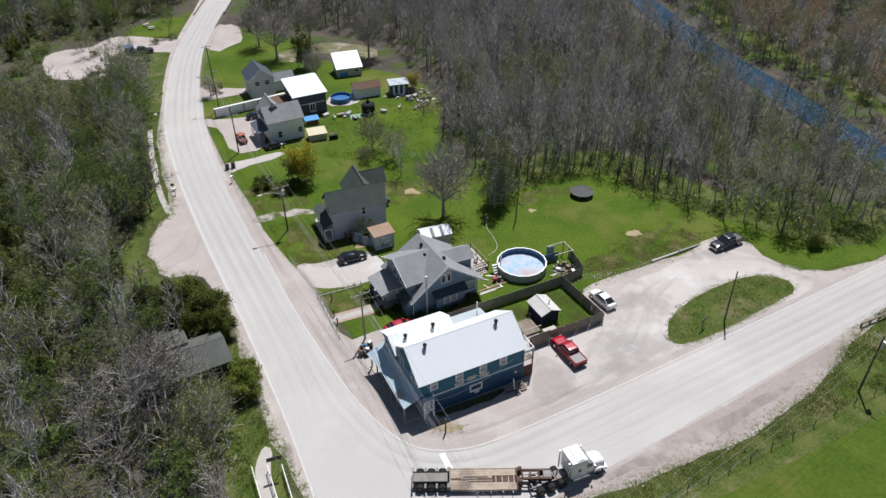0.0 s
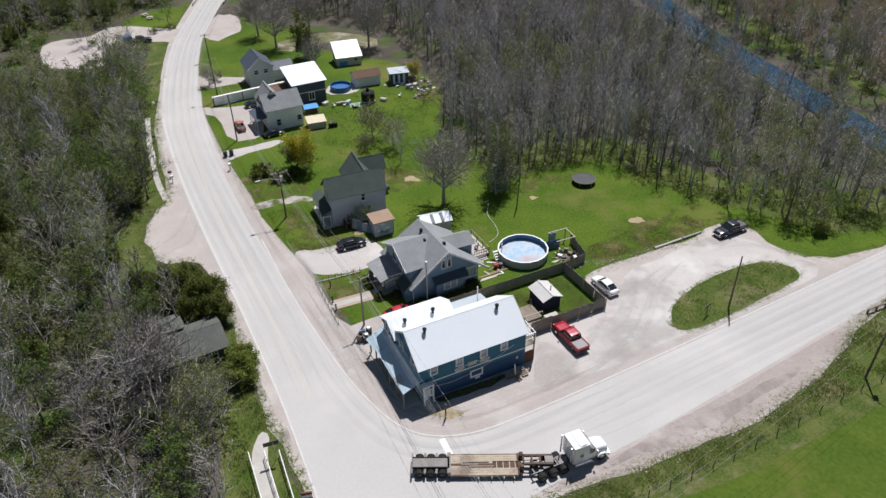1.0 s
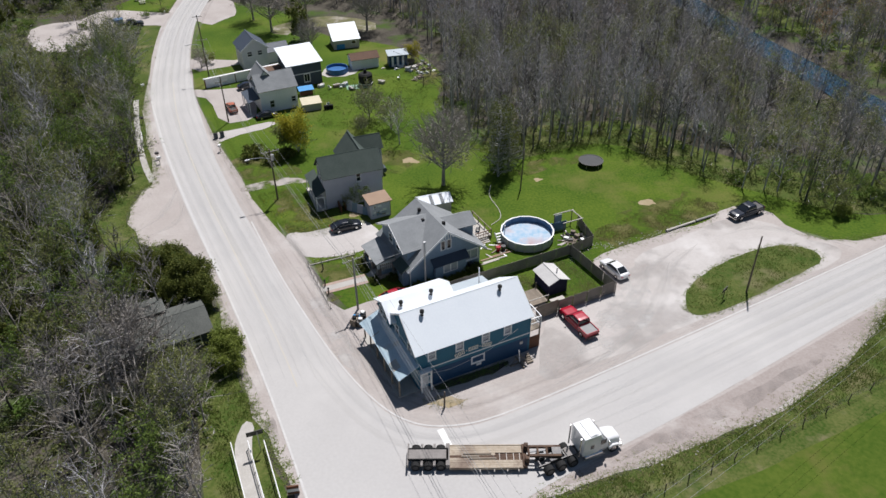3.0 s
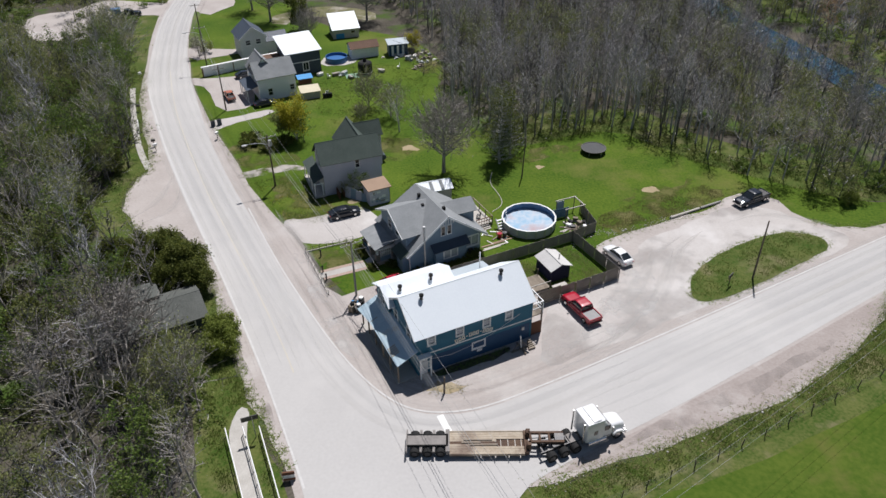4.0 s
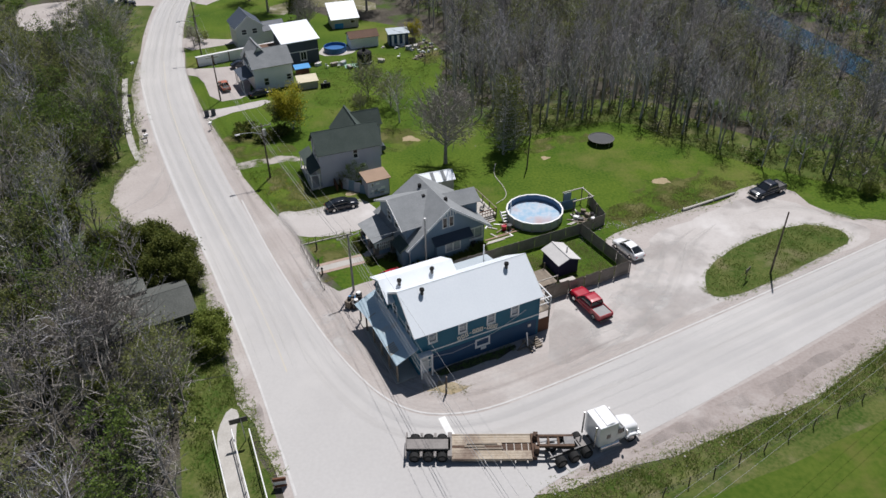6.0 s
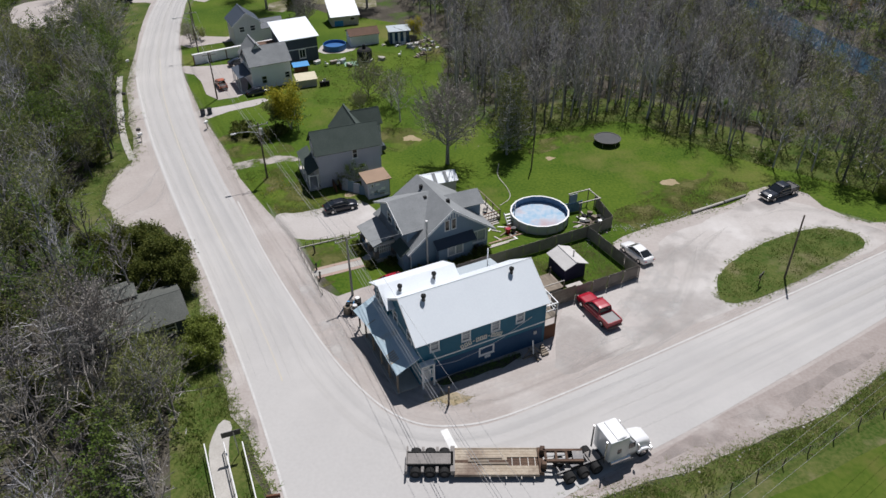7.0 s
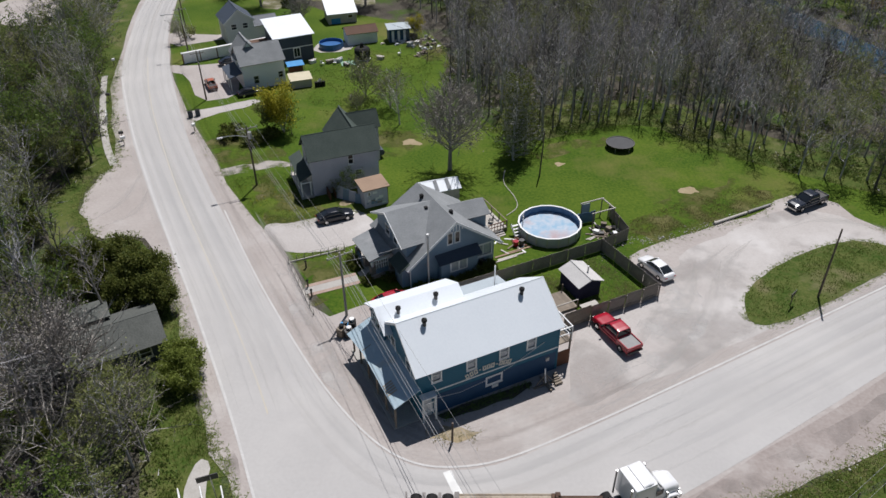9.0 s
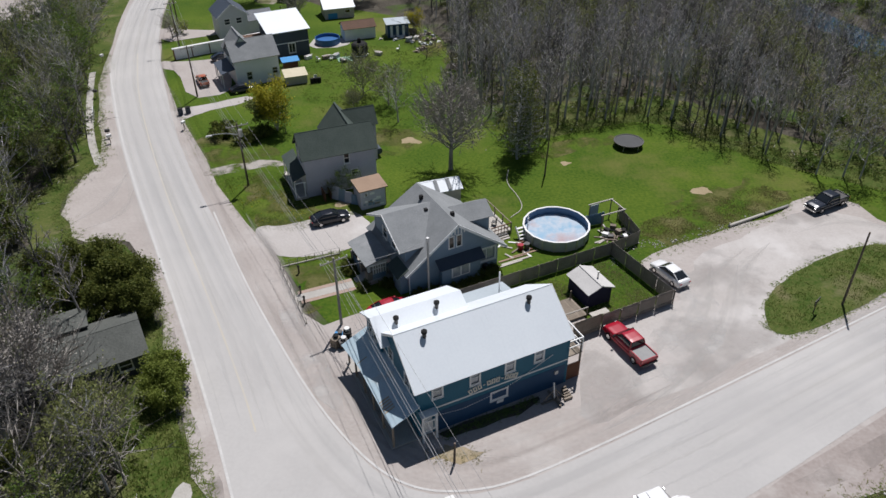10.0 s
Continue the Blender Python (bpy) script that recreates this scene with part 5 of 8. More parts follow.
    b = thing("greenhouse", -44.5, 171.5, 20, label="small pale domed greenhouse", category="greenhouse")
    bm = bmesh.new()
    bmesh.ops.create_uvsphere(bm, u_segments=14, v_segments=8, radius=1.6, matrix=Matrix.Scale(1.4, 4, (1, 0, 0)))
    bmesh.ops.bisect_plane(bm, geom=bm.verts[:] + bm.edges[:] + bm.faces[:], plane_co=(0, 0, 0), plane_no=(0, 0, -1), clear_outer=True)
    part("cover", bm, M_STEEL2, b)


def ring_wall(r1, r0, h, n, z0=0.02):
    bm = bmesh.new()
    rows = []
    for r, z in ((r1, z0), (r1, h), (r0, h), (r0, z0)):
        rows.append([bm.verts.new((r * math.cos(a), r * math.sin(a), z)) for a in np.linspace(0, 2 * math.pi, n, endpoint=False)])
    for k in range(4):
        for i in range(n):
            bm.faces.new([rows[k][i], rows[k][(i + 1) % n], rows[(k + 1) % 4][(i + 1) % n], rows[(k + 1) % 4][i]])
    return bm


def disc(r, z, n):
    bm = bmesh.new()
    bm.faces.new([bm.verts.new((r * math.cos(a), r * math.sin(a), z)) for a in np.linspace(0, 2 * math.pi, n, endpoint=False)])
    return bm


far_houses()


def cabin():
    b = thing("cabin", -35.9, 63.6, 30, label="low weathered cabin with mossy grey roof among trees", category="cabin")
    L, W = 8.6, 6.2
    box_walls(b, 0, L, 0, W, 0, 2.3, M_DKBLUE, south=[(6.3, 7.3, 0.9, 1.9)], trim=0.12)
    gable_x(b, 0, L, 0, W, 2.3, 3.55, M_OSHINGLE, M_DKBLUE, over=0.4)
    part("rear_wing", boxes((1.0, 4.6, W, W + 2.6, 0, 2.2)), M_DKBLUE, b)
    part("wing_roof", plate([(0.8, W - 1.4, 3.45), (4.8, W - 1.4, 3.45), (4.8, W + 2.9, 2.7), (0.8, W + 2.9, 2.7)], 0.12), M_OSHINGLE, b)
    part("west_roof", plate([(-3.2, 0.2, 2.0), (-0.45, 0.2, 2.2), (-0.45, 3.4, 2.4), (-3.2, 3.4, 2.2)], 0.1), M_OSHINGLE, b)
    part("pipe", rods(((1.0, 4.4, 2.4), (1.0, 4.4, 4.2), 0.08), n=8), M_GALV, b)
    part("frame", boxes((-3.0, -2.9, 0.2, 0.3, 0, 2.0), (-3.0, -2.9, 3.2, 3.3, 0, 2.0)), M_WHITE, b)


cabin()


# ---- garden things ----
def swimming_pool():
    p = thing("swimming_pool", 11.65, 90.05, 0, label="round above-ground pool half full with stained pale water", category="pool")
    p.matrix_basis = pose(POOL[0], POOL[1], 0)
    r, n = POOL[2], 18
    part("outer_wall", ring_wall(r, r - 0.05, 1.3, n), M_POOLWALL, p, "grey corrugated pool wall")
    part("liner", ring_wall(r - 0.055, r - 0.07, 1.29, n), M_LINER, p, "dark blue vinyl liner")
    part("pool_water", disc(r - 0.08, 0.42, n), M_POOLFLOOR, p, "shallow pale blue water with rusty stains")
    part("rim", ring_wall(r + 0.09, r - 0.12, 1.36, n, 1.3), M_WHITE, p, "white top rim")
    for i in range(n):
        a = 2 * math.pi * i / n
        bm = boxes((r - 0.01, r + 0.08, -0.07, 0.07, 0.02, 1.3))
        bm.transform(Matrix.Rotation(a, 4, "Z"))
        part("upright", bm, M_GALV, p)
    a = radians(168)
    bm = boxes((r - 0.6, r - 0.5, -0.3, -0.24, 0.3, 1.9), (r - 0.6, r - 0.5, 0.24, 0.3, 0.3, 1.9), *[(r - 0.6, r - 0.5, -0.3, 0.3, z, z + 0.05) for z in (0.6, 0.95, 1.3, 1.65)])
    bm.transform(Matrix.Rotation(a, 4, "Z"))
    part("ladder", bm, M_WHITE, p, "white pool ladder")
    return p


POOL = (11.65, 90.05, 3.83)
swimming_pool()


def trampoline():
    p = thing("trampoline", 24.7, 112.3, 0, label="round black trampoline on steel legs", category="trampoline")
    part("mat", ring_wall(2.0, 0.01, 0.84, 28, 0.81), M_MESH, p)
    part("frame", ring_wall(2.12, 2.0, 0.9, 28, 0.78), M_DARKMETAL, p)
    for i in range(6):
        a = 2 * math.pi * i / 6
        part("leg", rods(((2.0 * math.cos(a), 2.0 * math.sin(a), 0.02), (2.05 * math.cos(a), 2.05 * math.sin(a), 0.8), 0.04), n=6), M_GALV, p)


trampoline()


def fence(a, b, h, label, board=M_FENCE, bay=2.4, gap=0.02):
    """A board fence from a to b: posts, and a panel of upright boards with rails in each bay."""
    a, b = Vector((*a, 0)), Vector((*b, 0))
    L = (b - a).length
    f = thing("board_fence", a.x, a.y, math.degrees(math.atan2(b.y - a.y, b.x - a.x)), label=label, category="fence", group="board fences round the yard")
    n = max(1, round(L / bay))
    w = L / n
    for i in range(n):
        bm = bmesh.new()
        x = i * w + 0.06
        while x < (i + 1) * w - 0.06:
            bw = min(0.14, (i + 1) * w - 0.05 - x)
            box(bm, x, x + bw, -0.025 + random.uniform(-0.008, 0.008), 0.0, 0.05, h + random.uniform(-0.04, 0.03))
            x += bw + gap
        for z in (0.35, h - 0.3):
            box(bm, i * w, (i + 1) * w, 0.002, 0.045, z, z + 0.09)
        tagged(part("panel", bm, board, f), kind="stuff")
    for i in range(n + 1):
        part("post", boxes((i * w - 0.06, i * w + 0.06, 0.05, 0.17, 0.02, h - 0.08)), board, f)
    return f


fence((0.2, 77.4), (17.3, 85.7), 1.75, "weathered grey board fence between house and yard")
fence((17.3, 85.7), (21.9, 77.1), 1.8, "weathered grey board fence beside the parking lot")
fence((21.9, 77.1), (14.0, 73.2), 1.9, "weathered grey board fence facing the parking lot")
fence((14.0, 73.2), (11.0, 71.7), 2.1, "brown board gate and fence by the pub", M_WOOD)
fence((17.3, 85.7), (20.9, 88.0), 1.75, "weathered grey board fence corner")
fence((20.9, 88.0), (19.6, 93.2), 1.75, "weathered grey board fence corner")
fence((15.4, 91.4), (17.6, 92.2), 1.6, "blue-grey fence beside the pool", M_LINER)
# pergola and junk pile in the corner by the pool
t = thing("pergola_frame", 17.0, 90.4, 24, label="leaning pale timber frame with scrap wood", category="frame")
for px, py in ((0, 0), (3.0, 0), (0, 2.6), (3.0, 2.6)):
    part("post", boxes((px - 0.05, px + 0.05, py - 0.05, py + 0.05, 0.02, 2.2)), M_WOOD, t)
part("beam", boxes((-0.2, 3.2, -0.06, 0.06, 2.2, 2.32), (-0.2, 3.2, 2.54, 2.66, 2.2, 2.32), (2.95, 3.07, 0.06, 2.54, 2.2, 2.32)), M_DECK, t)
part("board", boxes((0.0, 1.3, 2.66, 2.72, 0.2, 2.0)), M_POOLWALL, t)
rnd = random.Random(4)
for i in range(22):
    x, y = 18.3 + rnd.uniform(-1.6, 1.8), 89.6 + rnd.uniform(-1.3, 1.5)
    t = thing("scrap_timber", x, y, rnd.uniform(0, 180), 0.03, "grey scrap plank on a pile", "plank", "scrap timber pile")
    part("plank", boxes((-rnd.uniform(0.5, 1.1), rnd.uniform(0.5, 1.1), -0.09, 0.09, 0.0 + (i % 3) * 0.05, 0.05 + (i % 3) * 0.05)), M_DECK if i % 2 else M_WOOD, t)


# deck between the bungalow and the pool
def deck():
    d = thing("deck", 3.9, 88.9, 27, label="pale plank deck with steps and railing", category="deck")
    for i in range(22):
        part("plank", boxes((-3.0 + 0.27 * i, -2.75 + 0.27 * i, 0, 6.0, 0.45, 0.5)), M_DECK, d)
    part("skirt", boxes((-3.0, 2.9, -0.05, -0.01, 0.02, 0.45)), M_WOOD, d)
    part("skirt", boxes((-3.0, 2.9, 6.0, 6.05, 0.02, 0.45)), M_WOOD, d)
    for i in range(4):
        part("rail_post", boxes((2.8, 2.92, i * 1.9, i * 1.9 + 0.1, 0.45, 1.5)), M_WOOD, d)
    part("rail", boxes((2.8, 2.9, 0, 5.9, 1.4, 1.48)), M_WOOD, d)
    part("front_rail", boxes((0.2, 2.8, 0.0, 0.08, 1.35, 1.45), (0.2, 2.8, 0.0, 0.06, 0.9, 0.98)), M_BROWN, d, "brown front railing")
    for i in range(7):
        part("baluster", boxes((0.25 + 0.42 * i, 0.31 + 0.42 * i, 0.01, 0.05, 0.5, 1.35)), M_BROWN, d)
    for i in range(3):
        part("step", boxes((0.5, 2.2, -0.35 - 0.3 * i, -0.06 - 0.3 * i, 0.3 - 0.12 * i, 0.36 - 0.12 * i)), M_DECK, d)


deck()
for i, (x, y, a) in enumerate(((6.3, 85.1, 26), (6.6, 84.6, 26), (7.6, 85.9, 24), (5.7, 83.9, 27))):
    t = thing("lumber", x, y, a, 0.03, "pale loose lumber lying on the grass", "lumber", "loose lumber")
    part("plank", boxes((-1.8, 1.8, -0.12, 0.12, 0.0, 0.08)), M_DECK if i % 2 else M_TANROOF, t)
for i, (x, y) in enumerate(((1.4, 82.0), (2.2, 82.3), (3.1, 82.9), (2.8, 82.1), (7.3, 86.8), (8.0, 86.9))):
    t = thing("garden_barrel", x, y, i * 20, 0.03, "dark plastic tub beside the house", "tub", "tubs beside the house")
    part("tub", rods(((0, 0, 0), (0, 0, 0.6 + 0.1 * (i % 3)), 0.28, 0.34), n=12), (M_BLACK, M_RED, M_DARKMETAL)[i % 3], t)
# yard deck beside the small shed
t = thing("yard_deck", 12.0, 74.6, 26, label="small grey wooden deck behind the pub", category="deck")
for i in range(12):
    part("plank", boxes((-1.9 + 0.25 * i, -1.67 + 0.25 * i, 0, 3.0, 0.3, 0.35)), M_WOOD, t)
for px, py in ((-1.9, 0), (1.0, 0), (-1.9, 2.9), (1.0, 2.9)):
    part("rail_post", boxes((px, px + 0.1, py, py + 0.1, 0.03, 1.25)), M_WOOD, t)
part("rail", boxes((-1.9, 1.1, 0, 0.08, 1.2, 1.3)), M_DECK, t)
t = thing("yard_bench", 14.1, 74.9, 26, label="pale plank table beside the shed", category="table")
part("top", boxes((-1.0, 1.0, -0.35, 0.35, 0.7, 0.76)), M_DECK, t)
for px in (-0.8, 0.8):
    part("leg", boxes((px - 0.05, px + 0.05, -0.3, 0.3, 0.03, 0.7)), M_WOOD, t)


# timber stand with stacked boards by the pub wall
def stand():
    x, y = at_pub(12.3, -1.4)
    t = thing("timber_stand", x, y, 26, label="grey timber trestle with a slanted white pole", category="trestle")
    part("pole", rods(((0, 0, 0.05), (-0.15, 0.1, 2.1), 0.07), n=8), M_WHITE, t)
    part("brace", rods(((-1.0, 0.2, 0.05), (-0.05, 0.05, 1.3), 0.05), ((1.0, -0.3, 0.05), (0, 0.05, 1.3), 0.05), ((0.1, -0.9, 0.05), (0, 0.05, 1.2), 0.05), n=6), M_WOOD, t)
    part("base", boxes((-1.3, 1.2, -0.1, 0.1, 0.03, 0.16), (-0.1, 0.1, -1.0, 1.0, 0.16, 0.28)), M_WOOD, t)
    for i in range(5):
        part("board", boxes((0.7 + 0.1 * i, 1.5, -0.6 + 0.25 * i, -0.42 + 0.25 * i, 0.05, 0.3 + 0.06 * i)), M_WOOD, t)


stand()


# ---- vehicles ----
def wheel(parent, x, y, r, w, rim=M_CHROME):
    t = part("wheel", rods(((x, y - w / 2, r), (x, y + w / 2, r), r), n=18), M_BLACK, parent)
    part("rim", rods(((x, y - w / 2 - 0.012, r), (x, y + w / 2 + 0.012, r), r * 0.58), n=12), rim, t)
    return t


def loft(stations):
    """Cross-sections (x, half width low, half width high, z low, z high), each rounded at its shoulders, joined into one smooth-sided body."""
    dense = []
    for a, b in zip(stations, stations[1:]):
        dense += [tuple(u + (v - u) * f for u, v in zip(a, b)) for f in (0.0, 0.12, 0.5, 0.88)]
    dense.append(stations[-1])
    bm = bmesh.new()
    rows = []
    for x, wl, wh, zl, zh in dense:
        h, wm = zh - zl, max(wl, wh)
        half = ((wl * 0.94, zl), (wm, zl + h * 0.2), (wm, zl + h * 0.55), (wm + (wh - wm) * 0.6, zl + h * 0.84), (wh * 0.93, zl + h * 0.98), (wh * 0.45, zh))
        rows.append([bm.verts.new((x, y, z)) for y, z in half] + [bm.verts.new((x, -y, z)) for y, z in half[::-1]])
    k = len(rows[0])
    for a, b in zip(rows, rows[1:]):
        for i in range(k):
            bm.faces.new([a[i], a[(i + 1) % k], b[(i + 1) % k], b[i]]).smooth = True
    bm.faces.new(rows[0][::-1])
    bm.faces.new(rows[-1])
    bmesh.ops.recalc_face_normals(bm, faces=bm.faces)
    return bm


def sedan(x, y, rz, paint, label, z=0.0, scale=1.0, group=""):
    c = thing("car", x, y, rz, z, label, "car", group)
    c.scale = (scale,) * 3
    part("body", loft([(-2.3, 0.7, 0.66, 0.38, 0.82), (-2.15, 0.86, 0.78, 0.25, 0.98), (-1.4, 0.9, 0.83, 0.2, 1.03), (0.8, 0.9, 0.84, 0.2, 0.99), (1.7, 0.9, 0.8, 0.22, 0.88), (2.2, 0.82, 0.7, 0.26, 0.74), (2.36, 0.66, 0.58, 0.36, 0.64)]), paint, c)
    g = part("glasshouse", loft([(-1.85, 0.72, 0.6, 0.98, 1.0), (-0.95, 0.78, 0.58, 0.98, 1.4), (0.25, 0.79, 0.59, 0.98, 1.43), (1.15, 0.76, 0.62, 0.95, 0.97)]), M_TINT, c, "dark tinted windows")
    part("roof_panel", loft([(-1.0, 0.6, 0.5, 1.37, 1.43), (-0.6, 0.62, 0.54, 1.38, 1.47), (0.1, 0.62, 0.54, 1.39, 1.48), (0.35, 0.6, 0.52, 1.37, 1.43)]), paint, c)
    for s in (-1, 1):
        for q in (((-1.9, s * 0.72, 1.0), (-1.0, s * 0.6, 1.41), 0.05), ((1.15, s * 0.74, 0.97), (0.33, s * 0.6, 1.42), 0.04), ((-0.3, s * 0.8, 0.98), (-0.35, s * 0.61, 1.42), 0.035)):
            part("pillar", rods(q, n=5), paint, c)
    for s in (-1, 1):
        for xx in (-1.35, 1.4):
            wheel(c, xx, s * 0.8, 0.33, 0.22)
        part("headlight", boxes((2.16, 2.3, s * 0.62 - 0.14, s * 0.62 + 0.14, 0.6, 0.72), bevel=0.02), M_CHROME, c)
        part("tail_light", boxes((-2.34, -2.2, s * 0.6 - 0.14, s * 0.6 + 0.14, 0.68, 0.8), bevel=0.02), M_RED, c)
        part("mirror", boxes((0.75, 0.9, s * 0.95 - 0.09, s * 0.95 + 0.09, 0.98, 1.1), bevel=0.02), paint, c)
    return c


def pickup(x, y, rz, paint, label, z=0.0, scale=1.0):
    c = thing("pickup_truck", x, y, rz, z, label, "pickup truck")
    c.scale = (scale,) * 3
    part("body", loft([(-2.9, 0.92, 0.9, 0.5, 0.72), (-2.85, 0.95, 0.92, 0.45, 0.78), (0.2, 0.97, 0.93, 0.42, 0.8), (2.3, 0.96, 0.9, 0.42, 0.85), (2.8, 0.9, 0.82, 0.45, 0.8), (2.92, 0.84, 0.76, 0.5, 0.7)]), paint, c)
    part("hood", loft([(1.0, 0.93, 0.84, 0.8, 1.16), (2.3, 0.92, 0.82, 0.8, 1.12), (2.75, 0.86, 0.76, 0.78, 1.0), (2.86, 0.8, 0.72, 0.72, 0.88)]), paint, c)
    part("cab_body", loft([(-1.15, 0.95, 0.9, 0.78, 1.22), (1.05, 0.95, 0.89, 0.78, 1.2)]), paint, c)
    part("glasshouse", loft([(-1.12, 0.86, 0.74, 1.21, 1.3), (-1.0, 0.86, 0.7, 1.21, 1.82), (0.3, 0.86, 0.71, 1.21, 1.84), (1.2, 0.84, 0.74, 1.17, 1.19)]), M_TINT, c, "dark tinted windows")
    part("roof_panel", loft([(-1.06, 0.71, 0.6, 1.78, 1.84), (-0.7, 0.73, 0.64, 1.79, 1.89), (0.1, 0.73, 0.64, 1.8, 1.9), (0.42, 0.71, 0.6, 1.76, 1.84)]), paint, c)
    for s in (-1, 1):
        for q in (((1.2, s * 0.84, 1.18), (0.38, s * 0.71, 1.8), 0.05), ((-1.12, s * 0.87, 1.21), (-1.02, s * 0.71, 1.8), 0.07), ((0.0, s * 0.88, 1.21), (-0.02, s * 0.72, 1.82), 0.05)):
            part("pillar", rods(q, n=5), paint, c)
    part("bed_sides", boxes((-2.85, -1.18, -0.95, -0.85, 0.7, 1.2), (-2.85, -1.18, 0.85, 0.95, 0.7, 1.2), (-1.25, -1.17, -0.85, 0.85, 0.7, 1.2), bevel=0.02), paint, c)
    part("tailgate", boxes((-2.93, -2.84, -0.85, 0.85, 0.72, 1.18), bevel=0.02), paint, c)
    part("bed_cover", boxes((-2.83, -1.26, -0.84, 0.84, 1.02, 1.08)), M_DARKMETAL if paint is not M_RED else M_COVER, c, "grey bed cover")
    part("rear_bumper", boxes((-3.05, -2.94, -0.9, 0.9, 0.45, 0.65), bevel=0.03), M_DARKMETAL, c)
    part("front_bumper", boxes((2.88, 3.0, -0.88, 0.88, 0.42, 0.62), bevel=0.03), M_CHROME, c)
    part("grille", boxes((2.87, 2.91, -0.5, 0.5, 0.68, 0.92)), M_BLACK, c)
    for s in (-1, 1):
        for xx in (-1.85, 1.85):
            wheel(c, xx, s * 0.85, 0.4, 0.27)
        part("headlight", boxes((2.78, 2.9, s * 0.68 - 0.13, s * 0.68 + 0.13, 0.72, 0.9), bevel=0.02), M_CHROME, c)
        part("tail_light", boxes((-2.96, -2.9, s * 0.88 - 0.06, s * 0.88 + 0.06, 0.8, 1.1)), M_RED, c)
        part("mirror", boxes((0.85, 1.0, s * 1.08 - 0.12, s * 1.08 + 0.12, 1.15, 1.38), bevel=0.02), M_BLACK, c)
    return c


pickup(16.1, 70.5, 117, M_RED, "red pickup truck with grey bed cover on the gravel", 0.05)
sedan(22.75, 81.5, 118, M_CARWHITE, "white sedan parked beside the board fence", 0.05)
sedan(-15.2, 92.9, 24, M_CARBLACK, "black sedan parked in the gravel driveway", 0.05)
sedan(-6.7, 75.9, 26, M_RED, "red car parked between pub and bungalow", 0.05)
pickup(45.4, 95.6, 208, M_CARGREY, "dark grey pickup truck at the edge of the lot", 0.05)
pickup(-43.2, 136.9, 117, M_ORANGE, "small orange-red pickup on a gravel drive", 0.05, 0.8)
sedan(-42.6, 148.2, 27, M_CARGREY, "dark car parked beside the panel wall", 0.05, 0.95)
sedan(-35.4, 133.2, 27, M_CARGREY, "dark car parked in front of a white house", 0.03, 0.9)
pickup(-83.3, 191.8, 24, M_CARGREY, "dark pickup with blue load on the far gravel", 0.05)
pickup(-90.0, 175.4, 60, M_CARBLACK, "small dark utility vehicle on the far gravel", 0.05, 0.6)
t = thing("blue_crate", -86.4, 191.2, 24, 0.05, "blue tarped load beside a pickup", "crate")
part("crate", boxes((-1.2, 1.2, -1.0, 1.0, 0, 2.2), bevel=0.1), M_LINER, t)


M_GALVDIRT = mat("dusty_grey_steel", (0.27, 0.25, 0.235), (0.2, 0.185, 0.175), 0.8, 6, 0.8, 0.2)
M_RUSTDARK = mat("dark_rusty_steel", (0.075, 0.05, 0.04), (0.13, 0.085, 0.06), 0.8, 6, 0.85, 0.3)


